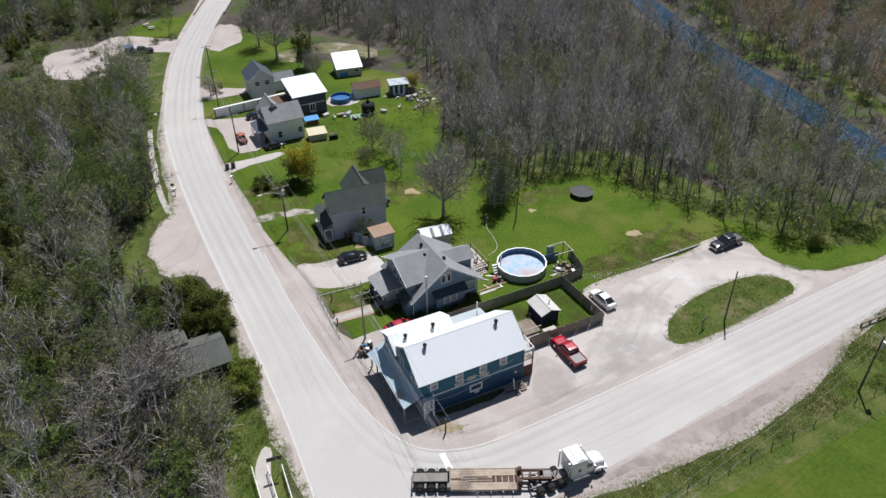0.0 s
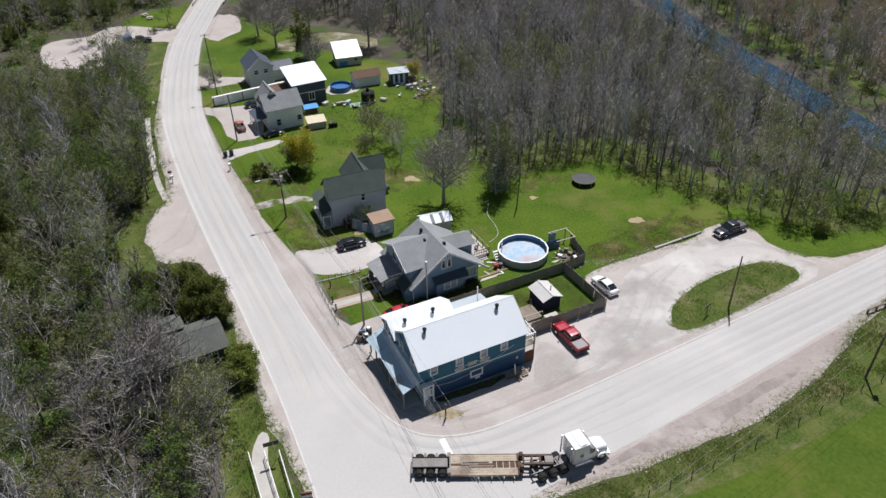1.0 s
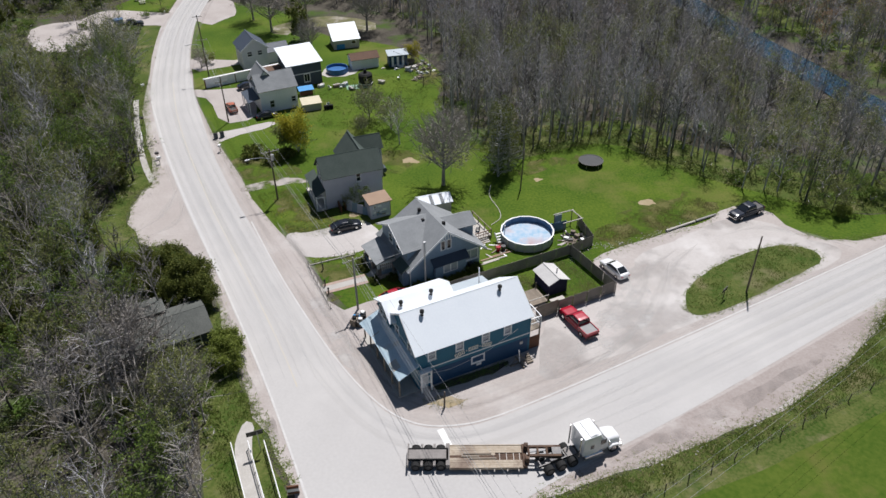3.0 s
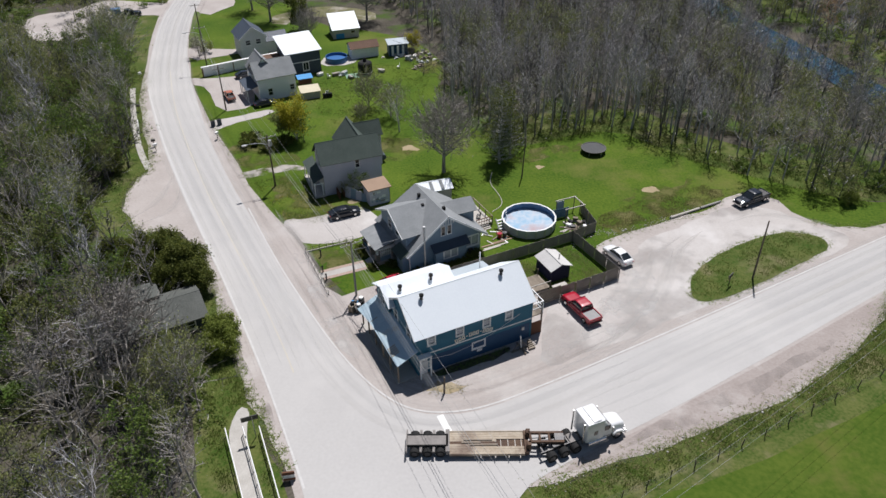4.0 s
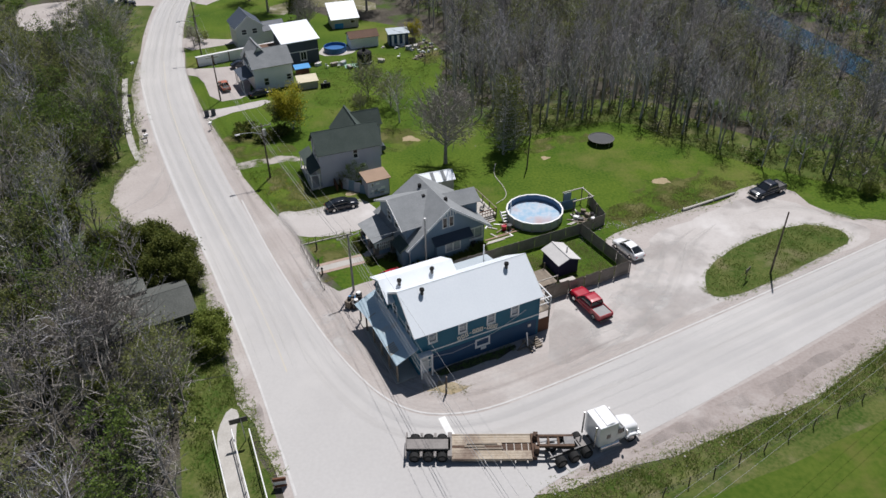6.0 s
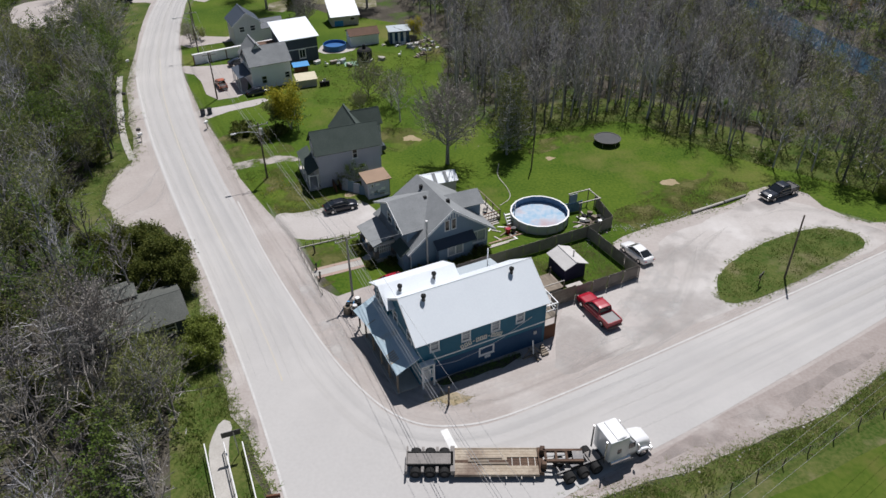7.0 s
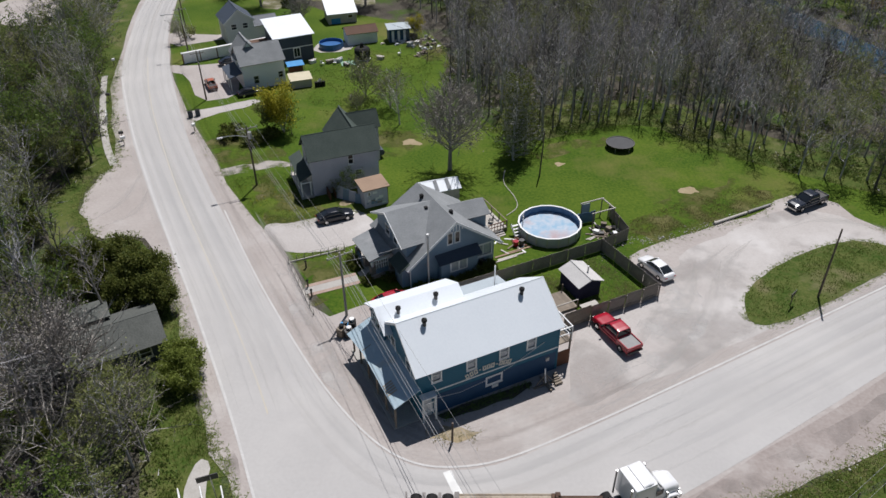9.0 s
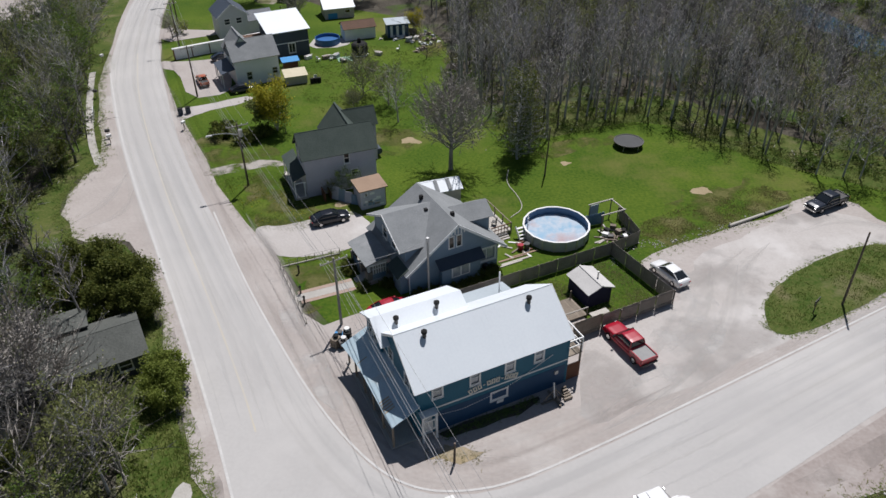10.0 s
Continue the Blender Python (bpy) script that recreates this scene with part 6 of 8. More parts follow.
def tractor():
    c = thing("truck_tractor", 8.9, 49.1, 23, 0.056, "white long-nose truck tractor with sleeper cab", "truck")
    part("chassis", boxes((-0.2, 8.6, -0.5, -0.38, 0.75, 1.0), (-0.2, 8.6, 0.38, 0.5, 0.75, 1.0), *[(x, x + 0.12, -0.38, 0.38, 0.78, 0.98) for x in (0, 1.4, 2.8, 4.2, 5.6)]), M_DARKMETAL, c, "dark steel chassis rails")
    part("sleeper", boxes((4.3, 6.25, -1.2, 1.2, 0.95, 3.45), bevel=0.12), M_CARWHITE, c, "white sleeper box")
    part("roof_fairing", loft([(5.0, 1.1, 1.0, 3.4, 3.5), (5.6, 1.1, 1.0, 3.4, 3.62), (6.3, 1.05, 0.9, 3.3, 3.4)]), M_CARWHITE, c)
    part("cab", loft([(6.2, 1.16, 1.04, 0.8, 3.2), (6.5, 1.16, 1.02, 0.8, 2.95), (7.15, 1.15, 1.0, 0.8, 2.1), (7.2, 1.12, 0.98, 0.8, 2.0)]), M_CARWHITE, c)
    for s in (-1, 1):
        part("side_step", boxes((4.6, 6.9, s * 1.2 - 0.1, s * 1.2 + 0.1, 0.4, 0.5)), M_GALV, c)
    part("hood", loft([(7.2, 1.0, 0.86, 0.8, 1.95), (8.4, 0.95, 0.76, 0.75, 1.75), (8.85, 0.86, 0.66, 0.7, 1.55)]), M_CARWHITE, c)
    part("windscreen", plate([(6.58, -0.92, 2.9), (7.19, -0.92, 2.1), (7.19, 0.92, 2.1), (6.58, 0.92, 2.9)], -0.03), M_TINT, c)
    for s in (-1, 1):
        part("side_window", boxes((6.3, 6.95, s * 1.17 - 0.02, s * 1.17 + 0.02, 1.9, 2.5)), M_TINT, c)
        part("sleeper_window", boxes((5.1, 5.5, s * 1.2 - 0.02, s * 1.2 + 0.02, 1.8, 2.3)), M_TINT, c)
        part("fender", loft([(7.4, 0.22, 0.2, 0.7, 1.0), (7.8, 0.22, 0.2, 0.95, 1.2), (8.4, 0.22, 0.2, 0.9, 1.1), (8.75, 0.22, 0.2, 0.6, 0.8)]), M_CARWHITE, c).location = (0, s * 1.05, 0)
        part("fuel_tank", rods(((4.6, s * 0.95, 0.65), (6.6, s * 0.95, 0.65), 0.33), n=14), M_CHROME, c, "polished fuel tank")
        part("exhaust", rods(((4.0, s * 1.0, 0.9), (4.0, s * 1.0, 3.6), 0.08), n=8), M_CHROME, c)
        part("mirror", boxes((7.0, 7.1, s * 1.45 - 0.12, s * 1.45 + 0.12, 1.8, 2.4), bevel=0.02), M_CHROME, c)
        part("headlight", boxes((8.8, 8.92, s * 0.8 - 0.15, s * 0.8 + 0.15, 0.95, 1.15), bevel=0.02), M_CHROME, c)
        wheel(c, 8.0, s * 1.02, 0.52, 0.3)
        for x in (0.7, 2.05, 3.35):
            wheel(c, x, s * 0.93, 0.52, 0.56, M_DARKMETAL)
    part("bumper", boxes((8.85, 9.05, -1.15, 1.15, 0.35, 0.75), bevel=0.04), M_CHROME, c)
    part("fifth_wheel", boxes((1.1, 2.3, -0.5, 0.5, 1.0, 1.18), bevel=0.05), M_DARKMETAL, c)
    part("deck_plate", boxes((3.0, 4.0, -0.55, 0.55, 1.0, 1.05)), M_GALVDIRT, c)
    part("roof_lights", boxes((6.0, 6.1, -0.8, 0.8, 2.98, 3.06)), M_CHROME, c)


tractor()


def lowboy():
    c = thing("lowboy_trailer", -4.1, 50.2, 0, 0.056, "lowboy trailer with worn plank deck and black axles", "trailer")
    part("rear_deck", boxes((0.1, 4.1, -0.6, 0.6, 0.9, 1.02)), M_GALVDIRT, c, "dusty grey rear axle deck")
    part("rear_beam", boxes((0.0, 0.14, -1.35, 1.35, 0.62, 1.02)), M_GALVDIRT, c)
    part("front_beam", boxes((3.9, 4.25, -1.35, 1.35, 0.5, 1.02)), M_GALVDIRT, c)
    for s in (-1, 1):
        part("deck_rail", boxes((0.1, 4.1, s * 0.66 - 0.05, s * 0.66 + 0.05, 0.85, 1.1)), M_BLACK, c)
        part("side_beam", boxes((4.2, 11.5, s * 1.38 - 0.05, s * 1.38 + 0.05, 0.36, 0.66)), M_RUSTWOOD, c)
    for x in (0.85, 2.1, 3.35):
        for s in (-1, 1):
            wheel(c, x, s * 1.03, 0.46, 0.5, M_DARKMETAL)
            part("fender", boxes((x + 0.5, x + 0.74, s * 1.03 - 0.3, s * 1.03 + 0.3, 0.75, 0.95)), M_GALVDIRT, c)
        part("axle", rods(((x, -0.9, 0.46), (x, 0.9, 0.46), 0.09), n=8), M_DARKMETAL, c)
    for i in range(9):
        y0 = -1.33 + i * 0.2956
        mid = i in (3, 4, 5)
        part("plank", boxes((4.25, 8.8 if mid else 11.5, y0 + 0.008, y0 + 0.287, 0.48, 0.6)), M_RUSTWOOD if i != 4 else M_RUSTDARK, c)
        if mid:
            part("well_plank", boxes((8.8, 11.5, y0 + 0.008, y0 + 0.287, 0.44, 0.5)), M_RUSTDARK, c, "dark rusty deck plank")
    for x in (9.2, 9.9, 10.6, 11.2):
        part("cross_bar", boxes((x, x + 0.07, -0.44, 0.44, 0.505, 0.56)), M_DECK, c)
    for a, b, y0 in ((5.6, 8.4, 0.25), (6.2, 8.9, -0.35), (5.4, 7.2, -0.1)):
        part("loose_timber", boxes((a, b, y0, y0 + 0.16, 0.605, 0.7)), M_WOOD, c, "loose grey timber on the deck")
    for x in (7.2, 8.6, 9.9, 11.0):
        part("outrigger", boxes((x, x + 0.08, -1.75, -1.44, 0.46, 0.52)), M_DECK, c)
    # gooseneck
    bm = bmesh.new()
    for s in (-1, 1):
        box(bm, 11.9, 15.3, s * 0.55 - 0.12, s * 0.55 + 0.12, 1.2, 1.45)
        box(bm, 11.7, 12.1, s * 0.75 - 0.25, s * 0.75 + 0.25, 0.5, 1.45)
    for x in (12.0, 12.9, 13.8, 14.6, 15.1):
        box(bm, x, x + 0.2, -0.45, 0.45, 1.22, 1.4)
    box(bm, 11.5, 11.9, -1.35, 1.35, 0.4, 0.8)
    part("gooseneck", bm, M_RUSTDARK, c, "dark rusty steel gooseneck frame")
    part("neck_plate", boxes((14.4, 15.3, -0.42, 0.42, 1.4, 1.46)), M_DARKMETAL, c)
    for s in (-1, 1):
        part("hydraulic_ram", rods(((12.0, s * 0.2, 0.95), (13.8, s * 0.2, 1.2), 0.09), n=8), M_GALV, c)

lowboy()


# ---- poles and wires ----
def pole(x, y, h, label, lean=(0, 0), arm=0.0, arm_dir=0.0, lamp=0.0, lamp_dir=180, r=0.15, transformer=False, material=None):
    p = thing("utility_pole", x, y, 0, 0.0, label, "utility pole")
    m = material or M_POLE
    top = Vector((lean[0], lean[1], h))
    part("shaft", rods(((0, 0, -0.2), top, r, r * 0.66), n=10), m, p)
    a = radians(arm_dir)
    d = Vector((math.cos(a), math.sin(a), 0))
    if arm:
        q = top * ((h - 0.4) / h)
        bm = bmesh.new()
        rod(bm, q - d * arm / 2, q + d * arm / 2, 0.07, n=6)
        part("crossarm", bm, M_POLEG, p, "pale timber crossarm")
        for s in (-0.48, -0.2, 0.2, 0.48):
            e = q + d * arm * s
            part("insulator", rods((e, e + Vector((0, 0, 0.22)), 0.05), n=6), M_WHITE, p)
    if lamp:
        e = Vector((math.cos(radians(lamp_dir)), math.sin(radians(lamp_dir)), 0))
        q = top * (0.82)
        pts = [q, q + e * lamp * 0.4 + Vector((0, 0, 0.5)), q + e * lamp * 0.8 + Vector((0, 0, 0.65)), q + e * lamp + Vector((0, 0, 0.6))]
        part("lamp_arm", rods(*[(u, v, 0.05) for u, v in zip(pts, pts[1:])], n=6), M_GALV, p)
        bm = boxes((-0.4, 0.35, -0.16, 0.16, -0.12, 0.06), bevel=0.04)
        bm.transform(Matrix.Translation(pts[-1]) @ Matrix.Rotation(radians(lamp_dir), 4, "Z"))
        part("lamp_head", bm, M_GALV, p, "grey street lamp head")
    if transformer:
        part("transformer", rods((top * 0.86 + Vector((0.3, -0.15, -0.5)), top * 0.86 + Vector((0.3, -0.15, 0.45)), 0.27), n=12), M_GALV, p, "grey transformer can")
    return p


PA, PB, PC, PD, P0, PR = (-11.5, 74.1), (-27.2, 101.8), (-42.5, 131.2), (-52.1, 153), (8.1, 32.2), (51.5, 63.2)
pole(*PA, 8.2, "grey utility pole with pale crossarm in the front garden", arm=2.8, arm_dir=33, transformer=False, material=M_POLEG)
pole(*PB, 8.9, "utility pole with street lamp and transformer on the lawn", arm=2.8, arm_dir=28, lamp=3.6, lamp_dir=205, transformer=True)
pole(*PC, 8.6, "brown utility pole beside a gravel drive", arm=2.2, arm_dir=25)
pole(*PD, 9.4, "brown utility pole at the roadside", arm=2.2, arm_dir=20, lamp=3.2, lamp_dir=200)
pole(-58.8, 172.2, 8.6, "brown utility pole at the roadside", arm=2.2, arm_dir=20)
pole(*P0, 9.6, "brown utility pole at the field edge", arm=2.8, arm_dir=50)
pole(*PR, 8.8, "dark utility pole in rough grass", lean=(0.6, 0.6), arm=2.4, arm_dir=120, transformer=True)
pole(39.1, 76.8, 8.6, "bare leaning wooden pole on the grass island", lean=(0.15, 0.4), r=0.13)
pole(11.9, 103.9, 6.8, "short dark wooden pole on the lawn", lean=(0.3, 0.2), r=0.12)
POLES = [(*PD, 9.2), (*PC, 8.4), (*PB, 8.7), (*PA, 8.0), (*P0, 9.4)]
for k, off in enumerate((-1.2, 0.0, 1.2)):
    w = cable("overhead_wire", [(x + off * 0.85, y + off * 0.45, z) for x, y, z in POLES], 0.012, 0.5)
    tagged(w, "thin grey overhead wire strung between poles", "wire", "overhead wires")
for k, dz in enumerate((1.6, 2.3)):
    w = cable("overhead_wire", [(x, y, z - dz) for x, y, z in POLES], 0.022, 0.6)
    tagged(w, "thick dark overhead cable strung between poles", "wire", "overhead wires")
for k, off in enumerate((-0.9, 0.0, 0.9)):
    w = cable("overhead_wire", [(P0[0] + off * 0.4, P0[1] - off * 0.8, 9.3), (PR[0] + 0.6 + off * 0.4, PR[1] + 0.6 - off * 0.8, 8.5)], 0.011, 0.6)
    tagged(w, "thin grey overhead wire strung between poles", "wire", "overhead wires")
ax, ay = at_pub(0.1, 0.3)
for dz in (0.0, 0.25):
    w = cable("service_wire", [(PA[0], PA[1], 7.2 - dz), (*at_pub(-0.3, 7.6), 5.8 - dz)], 0.02, 0.3)
    tagged(w, "black service wire from pole to pub", "wire", "overhead wires")
w = cable("service_wire", [(PA[0], PA[1], 7.0), (-3.6, 80.4, 5.4)], 0.02, 0.3)
tagged(w, "black service wire from pole to bungalow", "wire", "overhead wires")

# short post with guy at the road corner
t = thing("corner_post", -0.4, 57.3, 0, 0.05, "short dark wooden post at the road corner", "post")
part("post", rods(((0, 0, 0), (0.05, 0.1, 2.3), 0.11, 0.09), n=8), M_POLE, t)


# sign, railings and walkway on the west side
def west_side():
    t = thing("road_sign", -19.2, 51.6, 0, 0.02, "dark road sign board on a steel post", "sign")
    part("post", rods(((0, 0, 0), (0, 0, 2.9), 0.05), n=8), M_GALV, t)
    bm = boxes((-1.05, 0.6, -0.03, 0.03, 2.5, 3.1))
    bm.transform(Matrix.Rotation(radians(20), 4, "Z"))
    part("board", bm, M_DARKMETAL, t, "dark sign board seen from behind")
    sheet("walkway", [(-21.9, 55.6), (-20.6, 55.2), (-20.4, 52.5), (-19.6, 50), (-18, 46.5), (-16.2, 42), (-17.8, 42), (-20, 47), (-21.8, 51), (-22.2, 53)], 0.06, M_CONCRETE, 0.05, 1, label="pale concrete footpath", category="footpath")
    for nm, a, b, h in (("handrail", (-22.2, 51.8), (-18.2, 43), 1.1), ("handrail", (-20.5, 52.0), (-16.4, 43), 1.1), ("guard_rail", (-18.9, 52.2), (-14.9, 43), 0.9)):
        a, b = Vector((*a, 0)), Vector((*b, 0))
        r = thing(nm, a.x, a.y, 0, 0.03, "white steel pipe railing beside the footpath" if nm == "handrail" else "white roadside guard rail on posts", "railing", "railings on the west side")
        d = b - a
        n = 6
        for i in range(n + 1):
            p = d * (i / n)
            part("post", rods((p, p + Vector((0, 0, h)), 0.05), n=6), M_WHITE, r)
        part("top_rail", rods((Vector((0, 0, h)), d + Vector((0, 0, h)), 0.06), n=6), M_WHITE, r)
        part("mid_rail", rods((Vector((0, 0, h * 0.55)), d + Vector((0, 0, h * 0.55)), 0.035), n=6), M_WHITE, r)
    t = thing("board_sign", -14.9, 46.4, 10, 0.05, "low brown and white roadside board", "sign")
    part("panel", boxes((-0.55, 0.55, -0.06, 0.06, 0.1, 1.2)), M_WHITE, t)
    part("top_strip", boxes((-0.56, 0.56, -0.075, 0.075, 0.85, 1.22), (-0.56, 0.56, -0.075, 0.075, 0.08, 0.4)), M_BROWN, t)
    # long concrete steps further up the road
    ribbon("walkway", [(-64.6, 142.5), (-64.0, 140.6), (-60.4, 131.0), (-56.4, 121.3), (-52.6, 113.2), (-49.4, 107.8)], 1.05, 0.06, M_CONCRETE, "narrow concrete footpath beside the road", "footpath", smooth=2)
    for sx in (-0.8, 0.8):
        r = thing("handrail", -56.6 + sx, 121.3 + sx * 0.4, 0, 0.03, "white railing of a small footbridge", "railing", "railings of the footbridge")
        for i in range(4):
            part("post", boxes((-0.45 * i - 0.05, -0.45 * i + 0.05, 1.1 * i - 0.05, 1.1 * i + 0.05, 0, 1.1)), M_WHITE, r)
        part("top_rail", rods(((0, 0, 1.1), (-1.35, 3.3, 1.1), 0.07), n=6), M_WHITE, r)
    for i, (x, y, c) in enumerate(((-59.2, 131.0, M_DARKMETAL), (-51.2, 116.0, M_DARKMETAL), (-50.3, 114.3, M_WHITE), (-64.9, 147.8, M_WHITE), (-40.8, 118.7, M_WHITE), (-43, 124, M_DKBLUE), (-42, 124.6, M_DKBLUE))):
        t = thing("bin" if c is M_DKBLUE else "marker_post", x, y, 20 * i, 0.04, "wheeled bin at the roadside" if c is M_DKBLUE else "small roadside marker on a post", "bin" if c is M_DKBLUE else "marker")
        if c is M_DKBLUE:
            part("body", boxes((-0.3, 0.3, -0.35, 0.35, 0, 1.0), bevel=0.05), c, t)
            part("lid", boxes((-0.33, 0.33, -0.38, 0.38, 1.0, 1.08), bevel=0.03), M_BLACK, t)
        else:
            part("post", rods(((0, 0, 0), (0, 0, 1.1), 0.06), n=6), M_WOOD, t)
            part("box", boxes((-0.35, 0.35, -0.2, 0.2, 1.0, 1.4), bevel=0.05), c, t)


west_side()

# front garden of the bungalow
ribbon("garden_path", [(-16.6, 78.2), (-11, 80.6)], 1.1, 0.05, M_CONCRETE, "pale concrete garden path", "path", smooth=0)
M_REDEDGE = mat("red_brown_mulch", (0.34, 0.245, 0.2), (0.4, 0.31, 0.26), 1.5, 9, 0.95, 0.4)
for dx, dy in ((-0.32, 0.75), (0.32, -0.75)):
    ribbon("path_border", [(-16.4 + dx, 78.3 + dy), (-11 + dx, 80.6 + dy)], 0.5, 0.046, M_REDEDGE, "red-brown mulch border along the garden path", "border", smooth=0)
for a, b in (((-19.4, 83.6), (-15.0, 74.2)), ((-19.4, 83.6), (-13.2, 86.2))):
    a, b = Vector((*a, 0)), Vector((*b, 0))
    r = thing("garden_fence", a.x, a.y, 0, 0.03, "low thin wire and post garden fence", "fence")
    d = b - a
    for i in range(8):
        p = d * (i / 7)
        part("post", rods((p, p + Vector((0, 0, 0.8)), 0.035), n=6), M_POLEG, r)
    part("wire", rods((Vector((0, 0, 0.85)), d + Vector((0, 0, 0.85)), 0.015), (Vector((0, 0, 0.45)), d + Vector((0, 0, 0.45)), 0.012), n=5), M_POLEG, r)
    part("edging", rods((Vector((0, 0, 0.06)), d + Vector((0, 0, 0.06)), 0.09), n=6), M_DECK, r, "pale timber edging")
for x, y in ((-16.4, 79.0), (-15.7, 77.3), (-17.2, 82.6)):
    t = thing("garden_post", x, y, 0, 0.03, "short dark garden lamp post", "post", "garden posts")
    part("post", rods(((0, 0, 0), (0, 0, 0.9), 0.1), n=8), M_POLE, t)
    part("cap", rods(((0, 0, 0.9), (0, 0, 1.05), 0.17, 0.05), n=8), M_BLACK, t)
# clutter by the porch corner
for i, (x, y, m) in enumerate(((-11.4, 71.9, M_TARP), (-10.9, 70.9, M_DARKMETAL), (-11.6, 71.0, M_WOOD), (-10.6, 71.8, M_BLACK))):
    t = thing("planter_box", x, y, 30 * i, 0.05, "cluttered box of pots by the porch", "planter", "boxes by the porch")
    part("box", boxes((-0.45, 0.45, -0.35, 0.35, 0, 0.7 + 0.15 * i), bevel=0.03), m, t)
    part("pot", rods(((0.1, 0, 0.7 + 0.15 * i), (0.1, 0, 1.0 + 0.15 * i), 0.2, 0.26), n=10), (M_DARKMETAL, M_GALV, M_BLACK, M_WHITE)[i], t)
# log edging of the lot, dark sign on the island, hose, guard rail, fence of the field
a, b = Vector((32.3, 91.2, 0.2)), Vector((40.9, 95.6, 0.2))
t = thing("log_barrier", a.x, a.y, 0, 0.02, "long pale log lying at the edge of the lot", "log")
part("log", rods(((0, 0, 0.2), (4.9, 2.5, 0.2), 0.2, 0.18), n=10), M_DECK, t)
part("log_end", rods(((5.1, 2.6, 0.2), (8.6, 4.4, 0.2), 0.19, 0.16), n=10), M_BARKP, t)
t = thing("island_sign", 35.6, 75.5, 20, 0.07, "small dark tilted sign on a post in the grass", "sign")
part("post", rods(((0, 0, 0), (0, 0, 1.6), 0.05), n=6), M_POLE, t)
bm = boxes((-0.6, 0.6, -0.03, 0.03, 1.2, 1.75))
bm.transform(Matrix.Rotation(radians(25), 4, "Z"))
part("board", bm, M_DARKMETAL, t)
tagged(cable("garden_hose", chaikin([(7.2, 105.5, 0.05), (6.6, 102, 0.05), (8.0, 98.5, 0.05), (8.4, 95.5, 0.05), (6.6, 93.5, 0.05)], 3, closed=False), 0.06, 0, M_DECK), "pale garden hose snaking over the lawn", "hose")
r = thing("guard_rail", 57.6, 75.3, 0, 0.03, "weathered wooden roadside guard rail", "guard rail")
for i in range(9):
    part("post", boxes((i * 1.6 - 0.1, i * 1.6 + 0.1, i * 0.72 - 0.1, i * 0.72 + 0.1, 0, 0.8)), M_WOOD, r)
part("beam", rods(((0, 0, 0.7), (12.8, 5.76, 0.7), 0.14), n=6), M_WOOD, r)
FENCELINE = chaikin([(12, 42.6), (22, 46.9), (32.6, 51.9), (45, 58.5), (58, 65), (76, 74)], 2, closed=False)
r = thing("wire_fence", 0, 0, 0, 0.03, "old wire fence on wooden posts at the field", "fence")
acc = 0.0
for a, b in zip(FENCELINE, FENCELINE[1:]):
    k = max(1, round((b - a).length / 2.6))
    for j in range(k):
        p = a.lerp(b, j / k)
        part("post", rods((p, p + Vector((rnd.uniform(-0.1, 0.1), rnd.uniform(-0.1, 0.1), 1.2)), 0.06, 0.05), n=6), M_POLE, r)
for z in (0.4, 0.75, 1.1):
    cable("wire", [tuple(p + Vector((0, 0, z))) for p in FENCELINE], 0.012, 0.02, M_DARKMETAL, r)

# clutter in the far yards
CLUTTER = ((-22.5, 147.6), (-23.6, 148.4), (-21.8, 148.9), (-24.8, 147.2), (-20.2, 146.8), (-14.0, 150.2), (-10.5, 152.4), (-8.6, 157.6), (-7.2, 159.0), (-6.4, 156.0), (-9.8, 161.8), (-8.2, 162.6), (-24.0, 138.2), (-26.9, 148.5))
for i, (x, y) in enumerate(CLUTTER):
    if i % 3 == 0:
        t = thing("garden_chair", x, y, 47 * i, 0.02, "white plastic garden chair in a yard", "chair", "garden chairs")
        part("seat", boxes((-0.28, 0.28, -0.28, 0.28, 0.4, 0.45)), M_WHITE, t)
        part("backrest", boxes((-0.28, 0.28, 0.24, 0.3, 0.45, 0.95)), M_WHITE, t)
        for px in (-0.24, 0.24):
            for py in (-0.24, 0.24):
                part("leg", boxes((px - 0.03, px + 0.03, py - 0.03, py + 0.03, 0, 0.4)), M_WHITE, t)
    else:
        m = (M_DECK, M_WOOD, M_POOLWALL, M_WHITE, M_DARKMETAL)[i % 5]
        t = thing("yard_crate", x, y, 31 * i, 0.02, "pale weathered crate standing in a yard", "crate", "crates in the yards")
        part("box", boxes((-0.6, 0.6, -0.45, 0.45, 0, 0.5 + 0.1 * (i % 4)), bevel=0.03), m, t)
        part("board", boxes((-0.8, 0.9, -0.15, 0.15, 0.5 + 0.1 * (i % 4), 0.56 + 0.1 * (i % 4))), M_DECK, t)
for i in range(3):
    t = thing("black_barrel", -24.3 + 0.6 * i, 136.6 + 0.2 * i, 0, 0.02, "black barrel beside the tan hut", "barrel", "black barrels")
    part("barrel", rods(((0, 0, 0), (0, 0, 0.45), 0.3, 0.34), ((0, 0, 0.45), (0, 0, 0.9), 0.34, 0.3), n=12), M_BLACK, t)

